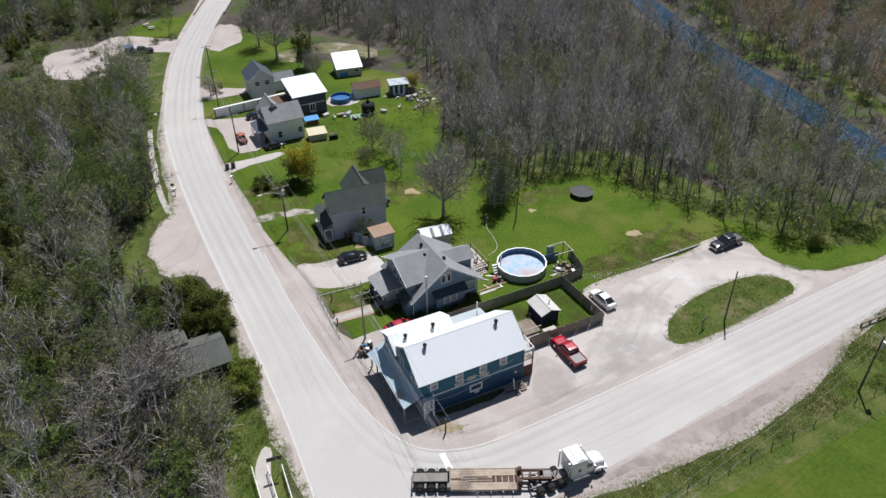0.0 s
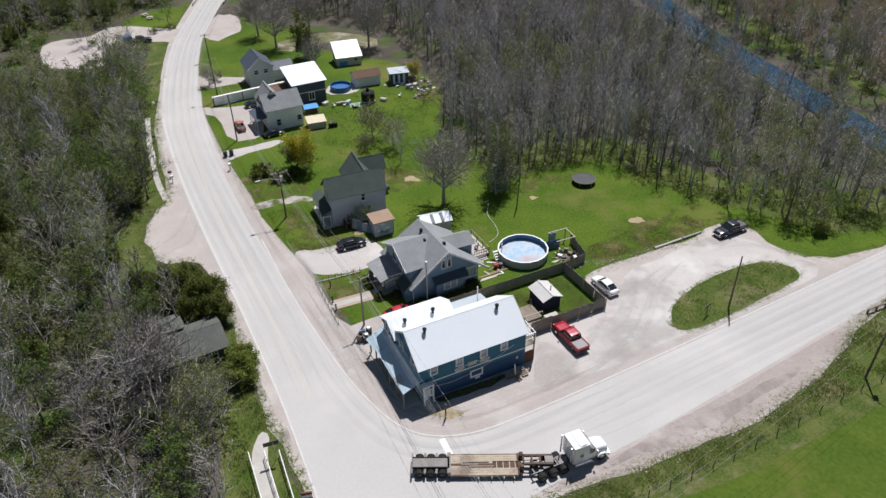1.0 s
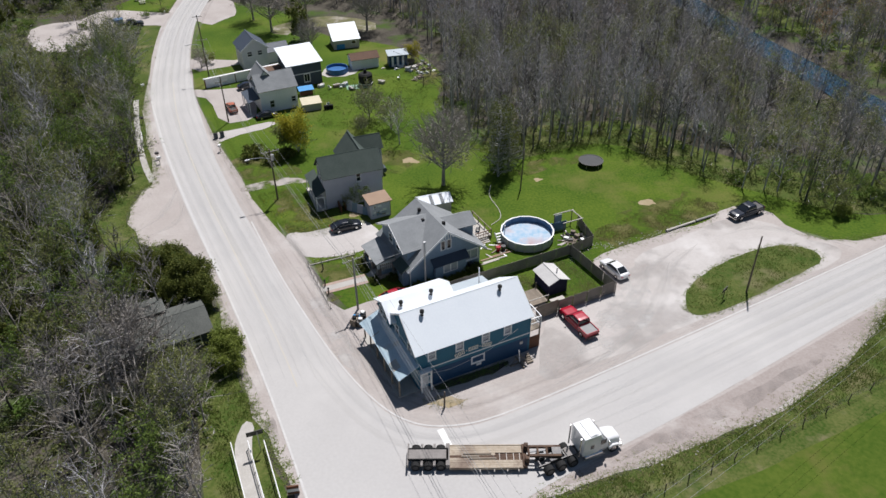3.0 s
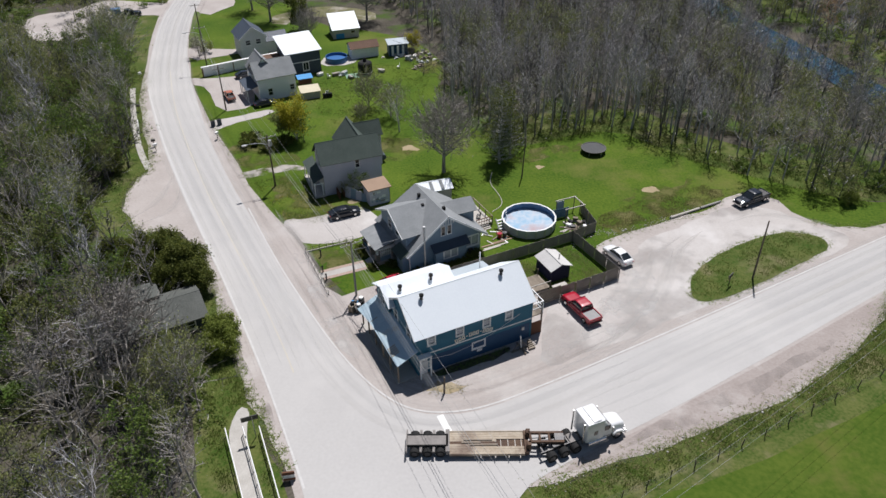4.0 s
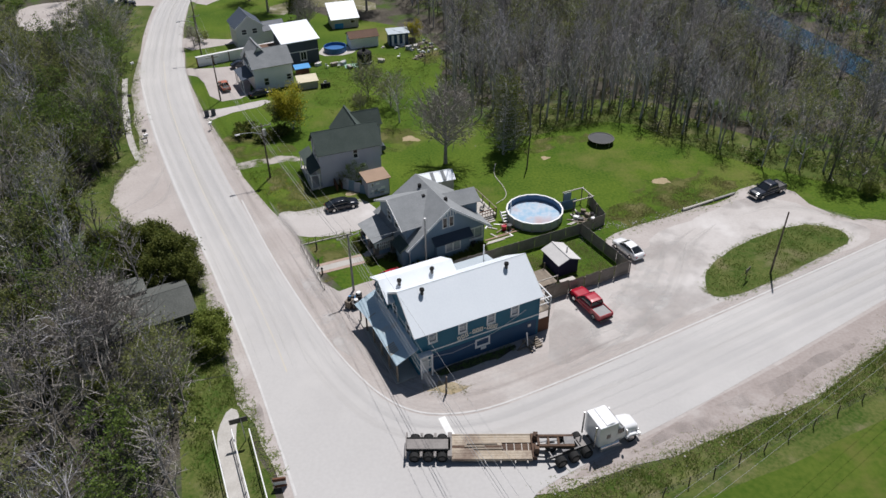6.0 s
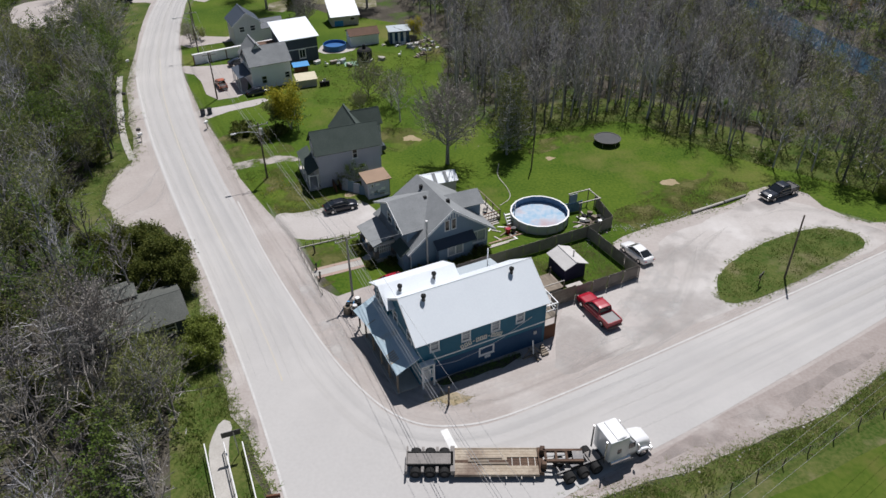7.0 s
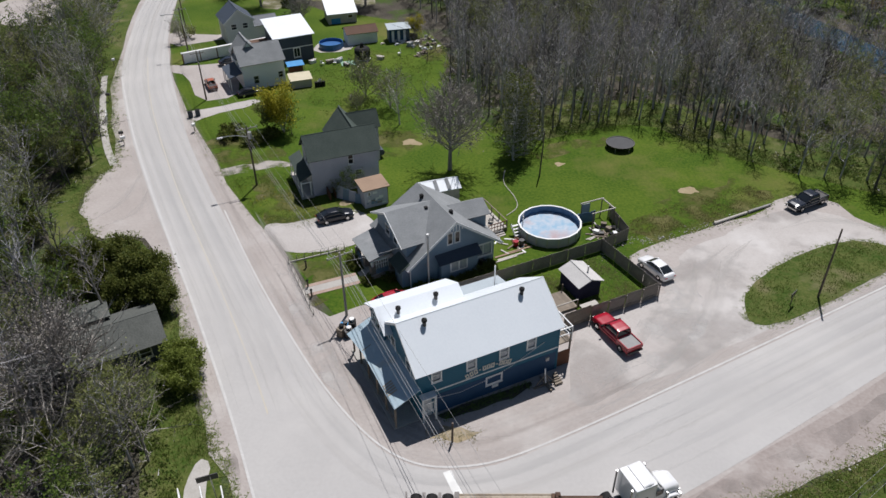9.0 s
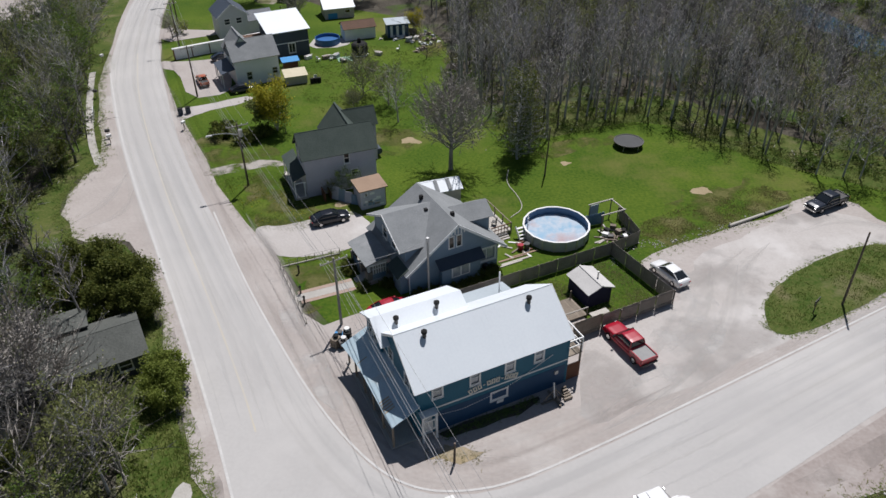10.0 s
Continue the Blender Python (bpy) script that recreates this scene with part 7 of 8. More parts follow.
for x, y, a, L in ((61.5, 100.5, 40, 3.6), (63, 101.5, 100, 2.6), (60.2, 102.5, 70, 2.2)):
    t = thing("fallen_log", x, y, a, 0.0, "bleached fallen log at the wood edge", "log", "fallen logs")
    part("log", rods(((0, 0, 0.16), (L, 0, 0.5), 0.16, 0.09), n=8), M_BARKP, t)
    part("branch", rods(((L * 0.6, 0, 0.35), (L * 0.9, 0.7, 1.1), 0.06, 0.03), n=6), M_BARKP, t)
for x, y, a in ((-88, 213, 20), (-90.5, 216, 50)):
    t = thing("picnic_table", x, y, a, 0.02, "pale wooden picnic table in a clearing", "table", "picnic tables")
    part("tabletop", boxes((-0.9, 0.9, -0.4, 0.4, 0.7, 0.76)), M_DECK, t)
    for sy in (-0.8, 0.8):
        part("bench", boxes((-0.9, 0.9, sy - 0.13, sy + 0.13, 0.42, 0.47)), M_DECK, t)
    for px in (-0.65, 0.65):
        part("trestle", boxes((px - 0.05, px + 0.05, -0.85, 0.85, 0.3, 0.38), (px - 0.05, px + 0.05, -0.35, -0.25, 0.0, 0.7), (px - 0.05, px + 0.05, 0.25, 0.35, 0.0, 0.7)), M_DECK, t)

# chairs and a grill on the deck
for i, (lx, ly, a) in enumerate(((-1.6, 1.2, 30), (-0.4, 2.6, 120), (0.9, 4.6, 200), (-1.8, 4.4, 80), (1.6, 1.8, 250))):
    c, d = math.cos(radians(27)), math.sin(radians(27))
    t = thing("patio_chair", 3.9 + c * lx - d * ly, 88.9 + d * lx + c * ly, a, 0.5, "dark metal patio chair on the deck", "chair", "patio chairs")
    part("seat", boxes((-0.28, 0.28, -0.28, 0.28, 0.4, 0.46)), M_DARKMETAL, t)
    part("backrest", boxes((-0.28, 0.28, 0.24, 0.3, 0.46, 1.0)), M_DARKMETAL, t)
    for px in (-0.24, 0.24):
        for py in (-0.24, 0.24):
            part("leg", boxes((px - 0.03, px + 0.03, py - 0.03, py + 0.03, 0, 0.4)), M_DARKMETAL, t)
t = thing("pool_steps", 7.9, 88.6, 24, 0.02, "white pool steps leaning on the pool wall", "steps")
for i in range(4):
    part("step", boxes((-0.5, 0.5, 0.3 * i, 0.3 * i + 0.28, 0.25 + 0.28 * i, 0.32 + 0.28 * i)), M_WHITE, t)
for px in (-0.55, 0.55):
    part("stringer", plate([(px - 0.04, 0, 0.3), (px + 0.04, 0, 0.3), (px + 0.04, 1.2, 1.4), (px - 0.04, 1.2, 1.4)], 0.3), M_WHITE, t)

# scrap and loose boards between deck and pool
rs3 = random.Random(17)
for i in range(14):
    x, y = 6.2 + rs3.uniform(-1.2, 2.2), 87.0 + rs3.uniform(-1.6, 1.8)
    t = thing("scrap_board", x, y, rs3.uniform(0, 180), 0.03, "loose scrap board lying beside the deck", "board", "scrap boards by the deck")
    part("board", boxes((-rs3.uniform(0.4, 0.9), rs3.uniform(0.4, 0.9), -0.1, 0.1, 0.02 + 0.03 * (i % 4), 0.06 + 0.03 * (i % 4))), (M_WHITE, M_DECK, M_WOOD, M_BROWN)[i % 4], t)
for i in range(9):
    x, y = 18.2 + rs3.uniform(-1.2, 1.6), 89.8 + rs3.uniform(-1.0, 1.6)
    t = thing("junk_box", x, y, rs3.uniform(0, 180), 0.03, "dark discarded box on the scrap pile", "box", "junk by the pool fence")
    part("box", boxes((-0.35, 0.35, -0.25, 0.25, 0.1, 0.35 + 0.08 * (i % 4)), bevel=0.03), (M_BLACK, M_DARKMETAL, M_WHITE, M_WOOD)[i % 4], t)
    part("foot", boxes((-0.3, 0.3, -0.2, 0.2, 0.0, 0.1)), M_WOOD, t)

# steel guard rails along the far road
for d in (-0.9, 8.6):
    line = [Vector((*p, 0)) for p in offset_line(WEST_EDGE, d)]
    line = [p for p in line if 226 < p.y < 292]
    a, b = line[0], line[-1]
    r = thing("guard_rail", a.x, a.y, 0, 0.03, "pale steel guard rail along the far road", "guard rail", "guard rails on the far road")
    for i in range(19):
        p = (b - a) * (i / 18)
        part("post", boxes((p.x - 0.08, p.x + 0.08, p.y - 0.08, p.y + 0.08, 0, 0.8)), M_WOOD, r)
    part("beam", rods((Vector((0, 0, 0.7)), (b - a) + Vector((0, 0, 0.7)), 0.16), n=6), M_DECK, r)


# ---- trees ----
def tubes_to_mesh(tubes):
    """Tapered tubes (a, b, ra, rb, sides) as arrays; a tip radius of 0 gives a cone."""
    V, Fc, n0 = [], [], 0
    for a, b, ra, rb, n in tubes:
        d = b - a
        d = d / (np.linalg.norm(d) + 1e-9)
        s = np.cross(d, (0.3, 0.9, 0.2))
        s /= np.linalg.norm(s) + 1e-9
        t = np.cross(d, s)
        if n == 2:
            V.append(np.stack([a - s * ra, a + s * ra, b]))
            Fc.append((n0, n0 + 1, n0 + 2))
            n0 += 3
            continue
        ang = np.arange(n) * 2 * math.pi / n
        ring = np.outer(np.cos(ang), s) + np.outer(np.sin(ang), t)
        V.append(a + ring * ra)
        if rb > 0:
            V.append(b + ring * rb)
            for i in range(n):
                j = (i + 1) % n
                Fc += [(n0 + i, n0 + j, n0 + n + j), (n0 + i, n0 + n + j, n0 + n + i)]
            n0 += 2 * n
        else:
            V.append(b[None])
            Fc += [(n0 + i, n0 + (i + 1) % n, n0 + n) for i in range(n)]
            n0 += n + 1
    return np.concatenate(V), np.array(Fc, np.int64)


def leaves_to_mesh(rs, pts, size):
    """One small leaf at every point, turned at random."""
    k = len(pts)
    u = rs.normal(size=(k, 3))
    u /= np.linalg.norm(u, axis=1)[:, None]
    w = np.cross(u, rs.normal(size=(k, 3)))
    w /= np.linalg.norm(w, axis=1)[:, None] + 1e-9
    s = size * rs.uniform(0.6, 1.3, (k, 1))
    V = np.stack([pts - u * s * 1.1, pts + w * s * 0.9 + u * s * 0.5, pts - w * s * 0.6 + u * s], 1).reshape(-1, 3)
    return V, np.arange(k * 3).reshape(-1, 3)


def bare_tree(seed, h, spread, limbs, twigs, trunk_r=0.14, start=0.3, lean=0.04, rise=0.75, sub=3, twig_r=0.03):
    """A leafless tree: a tapered trunk, limbs that fork, and fine twigs. Returns wood arrays and twig tips."""
    rs = np.random.RandomState(seed)
    tubes, tips = [], []
    pts = [np.zeros(3)]
    for i in range(5):
        pts.append(pts[-1] + np.array((rs.normal(0, lean) * h * 0.2, rs.normal(0, lean) * h * 0.2, h * 0.19)))
    rad = [trunk_r * (1 - 0.17 * i) for i in range(6)]
    for i in range(5):
        tubes.append((pts[i], pts[i + 1], rad[i], rad[i + 1], 5))
    for k in range(limbs):
        f = start + (1 - start) * (k + rs.uniform(0, 1)) / limbs
        q = f * 5
        i = min(int(q), 4)
        base = pts[i] + (pts[i + 1] - pts[i]) * (q - i)
        a = k * 2.4 + rs.uniform(-0.5, 0.5)
        L = spread * (1.15 - 0.75 * f) * rs.uniform(0.7, 1.2) + 0.5
        up = rise * rs.uniform(0.6, 1.3)
        d = np.array((math.cos(a), math.sin(a), up))
        d /= np.linalg.norm(d)
        r0 = max(0.025, rad[i] * 0.5)
        mid = base + d * L * 0.5
        end = mid + (d + np.array((rs.normal(0, 0.2), rs.normal(0, 0.2), 0.25))) * L * 0.5
        tubes.append((base, mid, r0, r0 * 0.6, 3))
        tubes.append((mid, end, r0 * 0.6, 0, 3))
        for j in range(twigs):
            g = rs.uniform(0.25, 1.0)
            b = base + (mid - base) * g * 2 if g < 0.5 else mid + (end - mid) * (g - 0.5) * 2
            e = b + (d * 0.6 + rs.normal(0, 0.55, 3) + np.array((0, 0, 0.35))) * L * rs.uniform(0.22, 0.5)
            tubes.append((b, e, max(twig_r, r0 * 0.3), 0, 2))
            tips.append(e)
            for _ in range(sub):
                g2 = rs.uniform(0.3, 0.9)
                b2 = b + (e - b) * g2
                e2 = b2 + (e - b) * 0.35 + rs.normal(0, 0.3, 3) * L * 0.16
                tubes.append((b2, e2, twig_r * 0.8, 0, 2))
                tips.append(e2)
    V, Fc = tubes_to_mesh(tubes)
    return V, Fc, np.array(tips)


def crown_points(rs, count, rx, rz, zc, clumps=14, tight=0.32):
    """Points bunched in clumps inside an egg-shaped crown."""
    c = rs.normal(size=(clumps, 3))
    c /= np.linalg.norm(c, axis=1)[:, None]
    c *= rs.uniform(0.35, 0.95, (clumps, 1))
    pick = c[rs.randint(0, clumps, count)]
    p = pick + rs.normal(0, tight * 0.55, (count, 3))
    return p * np.array((rx, rx, rz)) + np.array((0, 0, zc))


def arrays_to_object(name, sets, materials, parent=None, label="", category="", kind=""):
    """sets: (vertices, triangles, material index) joined into one mesh."""
    nv, V, Fc, mi = 0, [], [], []
    for v, f, m in sets:
        V.append(v)
        Fc.append(f + nv)
        mi.append(np.full(len(f), m))
        nv += len(v)
    V, Fc, mi = np.concatenate(V), np.concatenate(Fc), np.concatenate(mi)
    me = bpy.data.meshes.new(name)
    me.vertices.add(len(V))
    me.vertices.foreach_set("co", V.astype(np.float32).ravel())
    me.loops.add(len(Fc) * 3)
    me.loops.foreach_set("vertex_index", Fc.astype(np.int32).ravel())
    me.polygons.add(len(Fc))
    me.polygons.foreach_set("loop_start", np.arange(0, len(Fc) * 3, 3, dtype=np.int32))
    me.polygons.foreach_set("material_index", mi.astype(np.int32))
    for m in materials:
        me.materials.append(m)
    me.update(calc_edges=True)
    ob = new(name, me)
    if parent:
        ob.parent = parent
    return tagged(ob, label, category, kind=kind)


# templates: (wood V, F, leaf V, F, wood index, leaf index)
WOODS_MATS = [M_BARK, M_BARKP, M_BUD, M_SPRING, M_GREEN, M_CEDAR, M_GOLD, M_DARKBARK, M_RUSTBUD, M_BROWNBARK, M_BRIGHTGREEN]
TEMPLATES = {}


def template(kind, seed, h, spread, limbs, twigs, leaf=None, per_tip=0, leaf_size=0.12, wood=0, **kw):
    V, Fc, tips = bare_tree(seed, h, spread, limbs, twigs, **kw)
    rs = np.random.RandomState(seed + 99)
    sets = [(V, Fc, wood)]
    if leaf is not None and per_tip:
        p = np.repeat(tips, per_tip, 0) if per_tip >= 1 else tips[rs.rand(len(tips)) < per_tip]
        p = p + rs.normal(0, 0.22, p.shape)
        sets.append((*leaves_to_mesh(rs, p, leaf_size), leaf))
    TEMPLATES.setdefault(kind, []).append(sets)


def bush_template(kind, seed, rx, rz, count, leaf, size, clumps=16, stems=5, zc=None, tight=0.32):
    rs = np.random.RandomState(seed)
    p = crown_points(rs, count, rx, rz, zc if zc is not None else rz, clumps, tight)
    p[:, 2] = np.abs(p[:, 2]) + 0.1
    tubes = [(np.zeros(3), np.array((rs.normal(0, rx * 0.4), rs.normal(0, rx * 0.4), rz * 1.3)), 0.06, 0, 3) for _ in range(stems)]
    V, Fc = tubes_to_mesh(tubes)
    TEMPLATES.setdefault(kind, []).append([(V, Fc, 0), (*leaves_to_mesh(rs, p, size), leaf)])


for s in range(6):
    template("bare", 10 + s, 10.8 + s * 0.7, 2.7, 16, 8, (2, 3, 2, 2, 3, 2)[s], 0.5, 0.085, wood=(7, 0, 9, 0, 7, 1)[s], trunk_r=0.17, start=0.36, rise=1.5, sub=2, twig_r=0.036)
for s in range(3):
    template("pale", 30 + s, 11.2 + s, 2.6, 15, 8, 2, 0.3, 0.085, wood=1, trunk_r=0.17, start=0.36, rise=1.5, sub=2, twig_r=0.036)
for s in range(3):
    template("budding", 40 + s, 10 + s, 2.6, 14, 7, 3, 2, 0.11, wood=0 if s else 7, trunk_r=0.13, start=0.25, rise=1.2)
for s in range(2):
    template("russet", 45 + s, 10 + 2 * s, 2.6, 14, 7, 8, 2, 0.12, wood=0, trunk_r=0.14, start=0.25, rise=1.2)
for s in range(4):
    template("scrub", 50 + s, 6.5 + s * 0.7, 3.4, 14, 7, 2, 0.3, 0.08, wood=(7, 9, 9, 0)[s], trunk_r=0.12, start=0.1, lean=0.1, rise=0.65, sub=2, twig_r=0.034)
for s in range(3):
    template("twiggy", 55 + s, 8.5 + s * 0.8, 4.2, 16, 8, 2, 0.2, 0.08, wood=(0, 7, 9)[s], trunk_r=0.19, start=0.22, lean=0.1, rise=0.85, sub=2, twig_r=0.035)
for s in range(3):
    template("greening", 60 + s, 7 + s, 2.9, 14, 8, 4 if s else 3, 4, 0.125, wood=7, trunk_r=0.1, start=0.15, rise=0.7, sub=2)
for s in range(4):
    template("farbare", 70 + s, 10.5 + s * 1.0, 2.7, 13, 8, (2, 2, 8, 3)[s], 0.35, 0.11, wood=(7, 0, 0, 9)[s], trunk_r=0.16, start=0.34, rise=1.4, sub=2, twig_r=0.045)
for s in range(3):
    bush_template("shrub", 80 + s, 1.4 + 0.2 * s, 0.9 + 0.1 * s, 420, 4 if s else 3, 0.15)
for s in range(2):
    bush_template("lowgreen", 90 + s, 1.7, 0.3, 130, 3 if s else 4, 0.12, clumps=9, stems=1)
bush_template("lowgreen", 93, 1.5, 0.3, 60, 3, 0.18, clumps=9, stems=1)
for s in range(3):
    bush_template("cedar", 100 + s, 1.7, 2.8 + 0.4 * s, 2200, 5, 0.15, clumps=30, stems=3, tight=0.24)


def instance(kind, x, y, rs, scale=1.0, z=0.0):
    k = TEMPLATES[kind]
    sets = k[rs.randint(len(k))]
    a, s = rs.uniform(0, 6.28), scale * rs.uniform(0.78, 1.2)
    c, d = math.cos(a) * s, math.sin(a) * s
    R = np.array(((c, d, 0), (-d, c, 0), (0, 0, s * rs.uniform(0.9, 1.12))))
    sh = rs.normal(0, 0.03, 2)
    out = []
    for V, Fc, m in sets:
        W = V @ R
        W[:, :2] += W[:, 2:] * sh
        out.append((W + np.array((x, y, z)), Fc, m))
    return out


def inside(poly, x, y):
    hit, j = False, len(poly) - 1
    for i in range(len(poly)):
        (xi, yi), (xj, yj) = poly[i], poly[j]
        if (yi > y) != (yj > y) and x < (xj - xi) * (y - yi) / (yj - yi) + xi:
            hit = not hit
        j = i
    return hit


EAST_WOOD = [(-2, 139), (1.5, 126), (7, 119.5), (10, 114.5), (14, 113.5), (18, 117), (24, 120.5), (31, 122), (35.5, 115), (42, 108.5), (48, 103.5), (56, 98), (64, 97), (72, 99.5), (92, 110), (88, 120), (80, 134), (74, 150),
             (68, 167), (64, 185), (60, 205), (56, 240), (52, 300), (-40, 300), (-62, 262), (-60, 222), (-40, 214), (-22, 206), (-10, 190), (-4, 172), (2, 155)]
RIVER_WOOD = [(97, 110), (106, 118), (130, 127), (220, 180), (220, 310), (66, 310), (72.5, 240), (75.5, 210), (80, 186), (85, 168), (89.5, 148), (92, 132), (95, 118)]
WEST_WOOD = [(-18, 36), (-22.8, 46), (-23.4, 52), (-24.6, 57), (-28.6, 64), (-32, 70), (-36, 75), (-45, 82), (-50.4, 86), (-52, 92), (-52.6, 98), (-52.4, 106), (-54.6, 117), (-60.8, 131), (-68.2, 151), (-76, 171), (-82, 172), (-92, 170), (-108, 180),
             (-112, 197), (-98, 208), (-98, 220), (-88, 230), (-85, 262), (-95, 300), (-260, 300), (-200, 160), (-120, 60), (-70, 30)]
TALL_KEEP_OUT = [(-118, 152), (-82, 152), (-79, 178), (-76, 206), (-116, 208)]
KEEP_OUT = [[(-36.5, 60.5), (-33, 60), (-25.5, 63), (-26, 70), (-32, 74), (-41, 71)]]


def scatter(poly, step, seed, mixes, scale=1.0, jitter=0.45):
    """Trees on a jittered grid inside an outline; mixes(x, y, r) names the kind or None."""
    rs = np.random.RandomState(seed)
    xs = [p[0] for p in poly]
    ys = [p[1] for p in poly]
    out = []
    for x in np.arange(min(xs), max(xs), step):
        for y in np.arange(min(ys), max(ys), step):
            px, py = x + rs.uniform(-jitter, jitter) * step, y + rs.uniform(-jitter, jitter) * step
            if abs(px) > 31 + 0.51 * max(py, 0) or py > 275:
                continue
            if not inside(poly, px, py) or any(inside(k, px, py) for k in KEEP_OUT):
                continue
            kind = mixes(px, py, rs.rand())
            if kind not in ("lowgreen", "shrub", None) and inside(TALL_KEEP_OUT, px, py):
                kind = "shrub" if rs.rand() < 0.4 else None
            g = river_gap(px, py)
            near_side = px < np.interp(py, RIV[::-1, 1], RIV[::-1, 0])
            if g < 5.5:
                kind = None
            elif near_side and g < 20 and kind not in ("scrub", "lowgreen", "shrub", None):
                r = rs.rand()
                kind = kind if r < 0.2 else "scrub" if r < 0.4 else "shrub" if r < 0.65 else None
            if kind:
                out.append((kind, px, py))
    return out, rs


def pick(r, *table):
    for p, k in table:
        if r < p:
            return k
        r -= p
    return None


def east_mix(x, y, r):
    g = noise.noise(Vector((x, y, 0)) * 0.05)
    if x > 46 and y < 120:
        return pick(r, (0.3, "budding"), (0.16, "pale"), (0.1, "scrub"), (0.12, "shrub"))
    if y > 165 or r < 0.0:
        return pick(r, (0.8, "farbare"), (0.05, "budding"), (0.15, "pale"))
    return pick(r, (0.64 - 0.3 * g - 0.1 * (x > 45), "bare"), (0.18, "pale"), (0.11 + 0.3 * g + 0.1 * (x > 45), "budding"), (0.05, "scrub"))


def river_mix(x, y, r):
    return pick(r, (0.26, "farbare"), (0.1, "budding"), (0.22, "russet"), (0.1, "greening"), (0.1, "scrub"), (0.12, "shrub"))


def west_mix(x, y, r):
    g = noise.noise(Vector((x, y, 3)) * 0.07)
    if y < 78:
        return pick(r, (0.13 - 0.15 * g, "scrub"), (0.16, "twiggy"), (0.04, "bare"), (0.13, "budding"), (0.19 + 0.2 * g, "greening"), (0.1, "cedar"), (0.22, "shrub"))
    return pick(r, (0.06 - 0.1 * g, "scrub"), (0.1, "twiggy"), (0.08, "bare"), (0.04, "pale"), (0.15, "budding"), (0.25 + 0.2 * g, "greening"), (0.18, "cedar"), (0.13, "shrub"))


def plant(name, items, rs, label, scale=1.0):
    sets = []
    for kind, x, y in items:
        sets += instance(kind, x, y, rs, scale, -0.05)
    if sets:
        arrays_to_object(name, sets, WOODS_MATS, None, label, "woods", "stuff")


items, rs = scatter(EAST_WOOD, 2.9, 1, east_mix)
near = sorted(items, key=lambda i: math.hypot(i[1] - 25, i[2] - 75))[:110]
rest = [i for i in items if i not in near]
plant("east_woods", rest, rs, "dense leafless grey spring woods with slender trunks")
low, rs2 = scatter(EAST_WOOD, 3.0, 7, lambda x, y, r: ("lowgreen" if r < (0.9 if x < 45 else 0.5) else None) if y < 160 else ("lowgreen" if r < 0.35 else None))
plant("east_undergrowth", low, rs2, "low green undergrowth on the woodland floor")
items, rs = scatter(RIVER_WOOD, 3.5, 2, river_mix)
plant("river_woods", items, rs, "open budding woods beyond the river")
low, rs2 = scatter(RIVER_WOOD, 4.0, 8, lambda x, y, r: "lowgreen" if r < 0.75 else ("shrub" if r < 0.85 else None))
plant("river_undergrowth", low, rs2, "green undergrowth beyond the river")
items, rs = scatter(WEST_WOOD, 3.3, 3, west_mix)
near_w = sorted(items, key=lambda i: math.hypot(i[1] + 20, i[2] - 50))[:90]
rest = [i for i in items if i not in near_w]
plant("west_woods", rest, rs, "mixed spring woods of bare and greening trees")
low, rs2 = scatter(WEST_WOOD, 2.4, 9, lambda x, y, r: ("lowgreen" if r < 0.75 else None))
plant("west_undergrowth", low, rs2, "green shrubs and low growth under the trees")

TREE_WORDS = {"bare": "leafless grey tree at the edge of the woods", "pale": "leafless pale-barked tree at the edge of the woods", "budding": "slender tree in yellow-green bud", "scrub": "low many-branched bare scrub tree",
              "greening": "young tree coming into green leaf", "twiggy": "leafless tree with spreading grey branches", "russet": "slender tree in russet bud", "cedar": "dark green dense cedar tree", "shrub": "low green leafy shrub", "farbare": "tall leafless tree"}
MESHES = {}


def tree(kind, x, y, scale=1.0, variant=0, rz=0.0, label="", name="tree", zs=1.0):
    """A single tree with its trunk and crown as parts, which share meshes between alike trees."""
    k = TEMPLATES[kind]
    v = variant % len(k)
    if (kind, v) not in MESHES:
        pair = []
        for j, (V, Fc, m) in enumerate(k[v]):
            o = arrays_to_object("trunk" if j == 0 else "crown", [(V, Fc, 0)], [WOODS_MATS[m]])
            pair.append(o.data)
            bpy.data.objects.remove(o)
        MESHES[kind, v] = pair
    t = thing(name, x, y, rz, -0.02, label or TREE_WORDS[kind], "tree" if kind != "shrub" else "shrub")
    t.scale = (scale, scale, scale * zs)
    for j, me in enumerate(MESHES[kind, v]):
        o = new("trunk" if j == 0 else "crown", me)
        o.parent = t
    return t


rt = random.Random(11)
for kind, x, y in near + near_w:
    tree(kind, x, y, rt.uniform(0.8, 1.15), rt.randrange(9), rt.uniform(0, 360))

# single trees of the lawns
template("lawn_bare", 201, 11.0, 5.4, 46, 20, 9, 0.5, 0.1, wood=9, trunk_r=0.34, start=0.26, rise=0.7, sub=5, twig_r=0.034)
template("larch", 271, 12.5, 1.6, 70, 9, 5, 1, 0.12, wood=0, trunk_r=0.2, start=0.06, rise=0.15, sub=3)
template("lawn_young", 211, 8.5, 3.0, 20, 9, 3, 0.5, 0.12, wood=0, trunk_r=0.13, start=0.15, rise=1.2, sub=2)
template("grey_shrub", 221, 4.5, 2.6, 26, 12, 3, 1, 0.1, wood=9, trunk_r=0.1, start=0.03, rise=0.9, sub=3)
bush_template("golden", 231, 3.3, 3.4, 5200, 6, 0.15, clumps=34, stems=9, zc=4.6, tight=0.26)
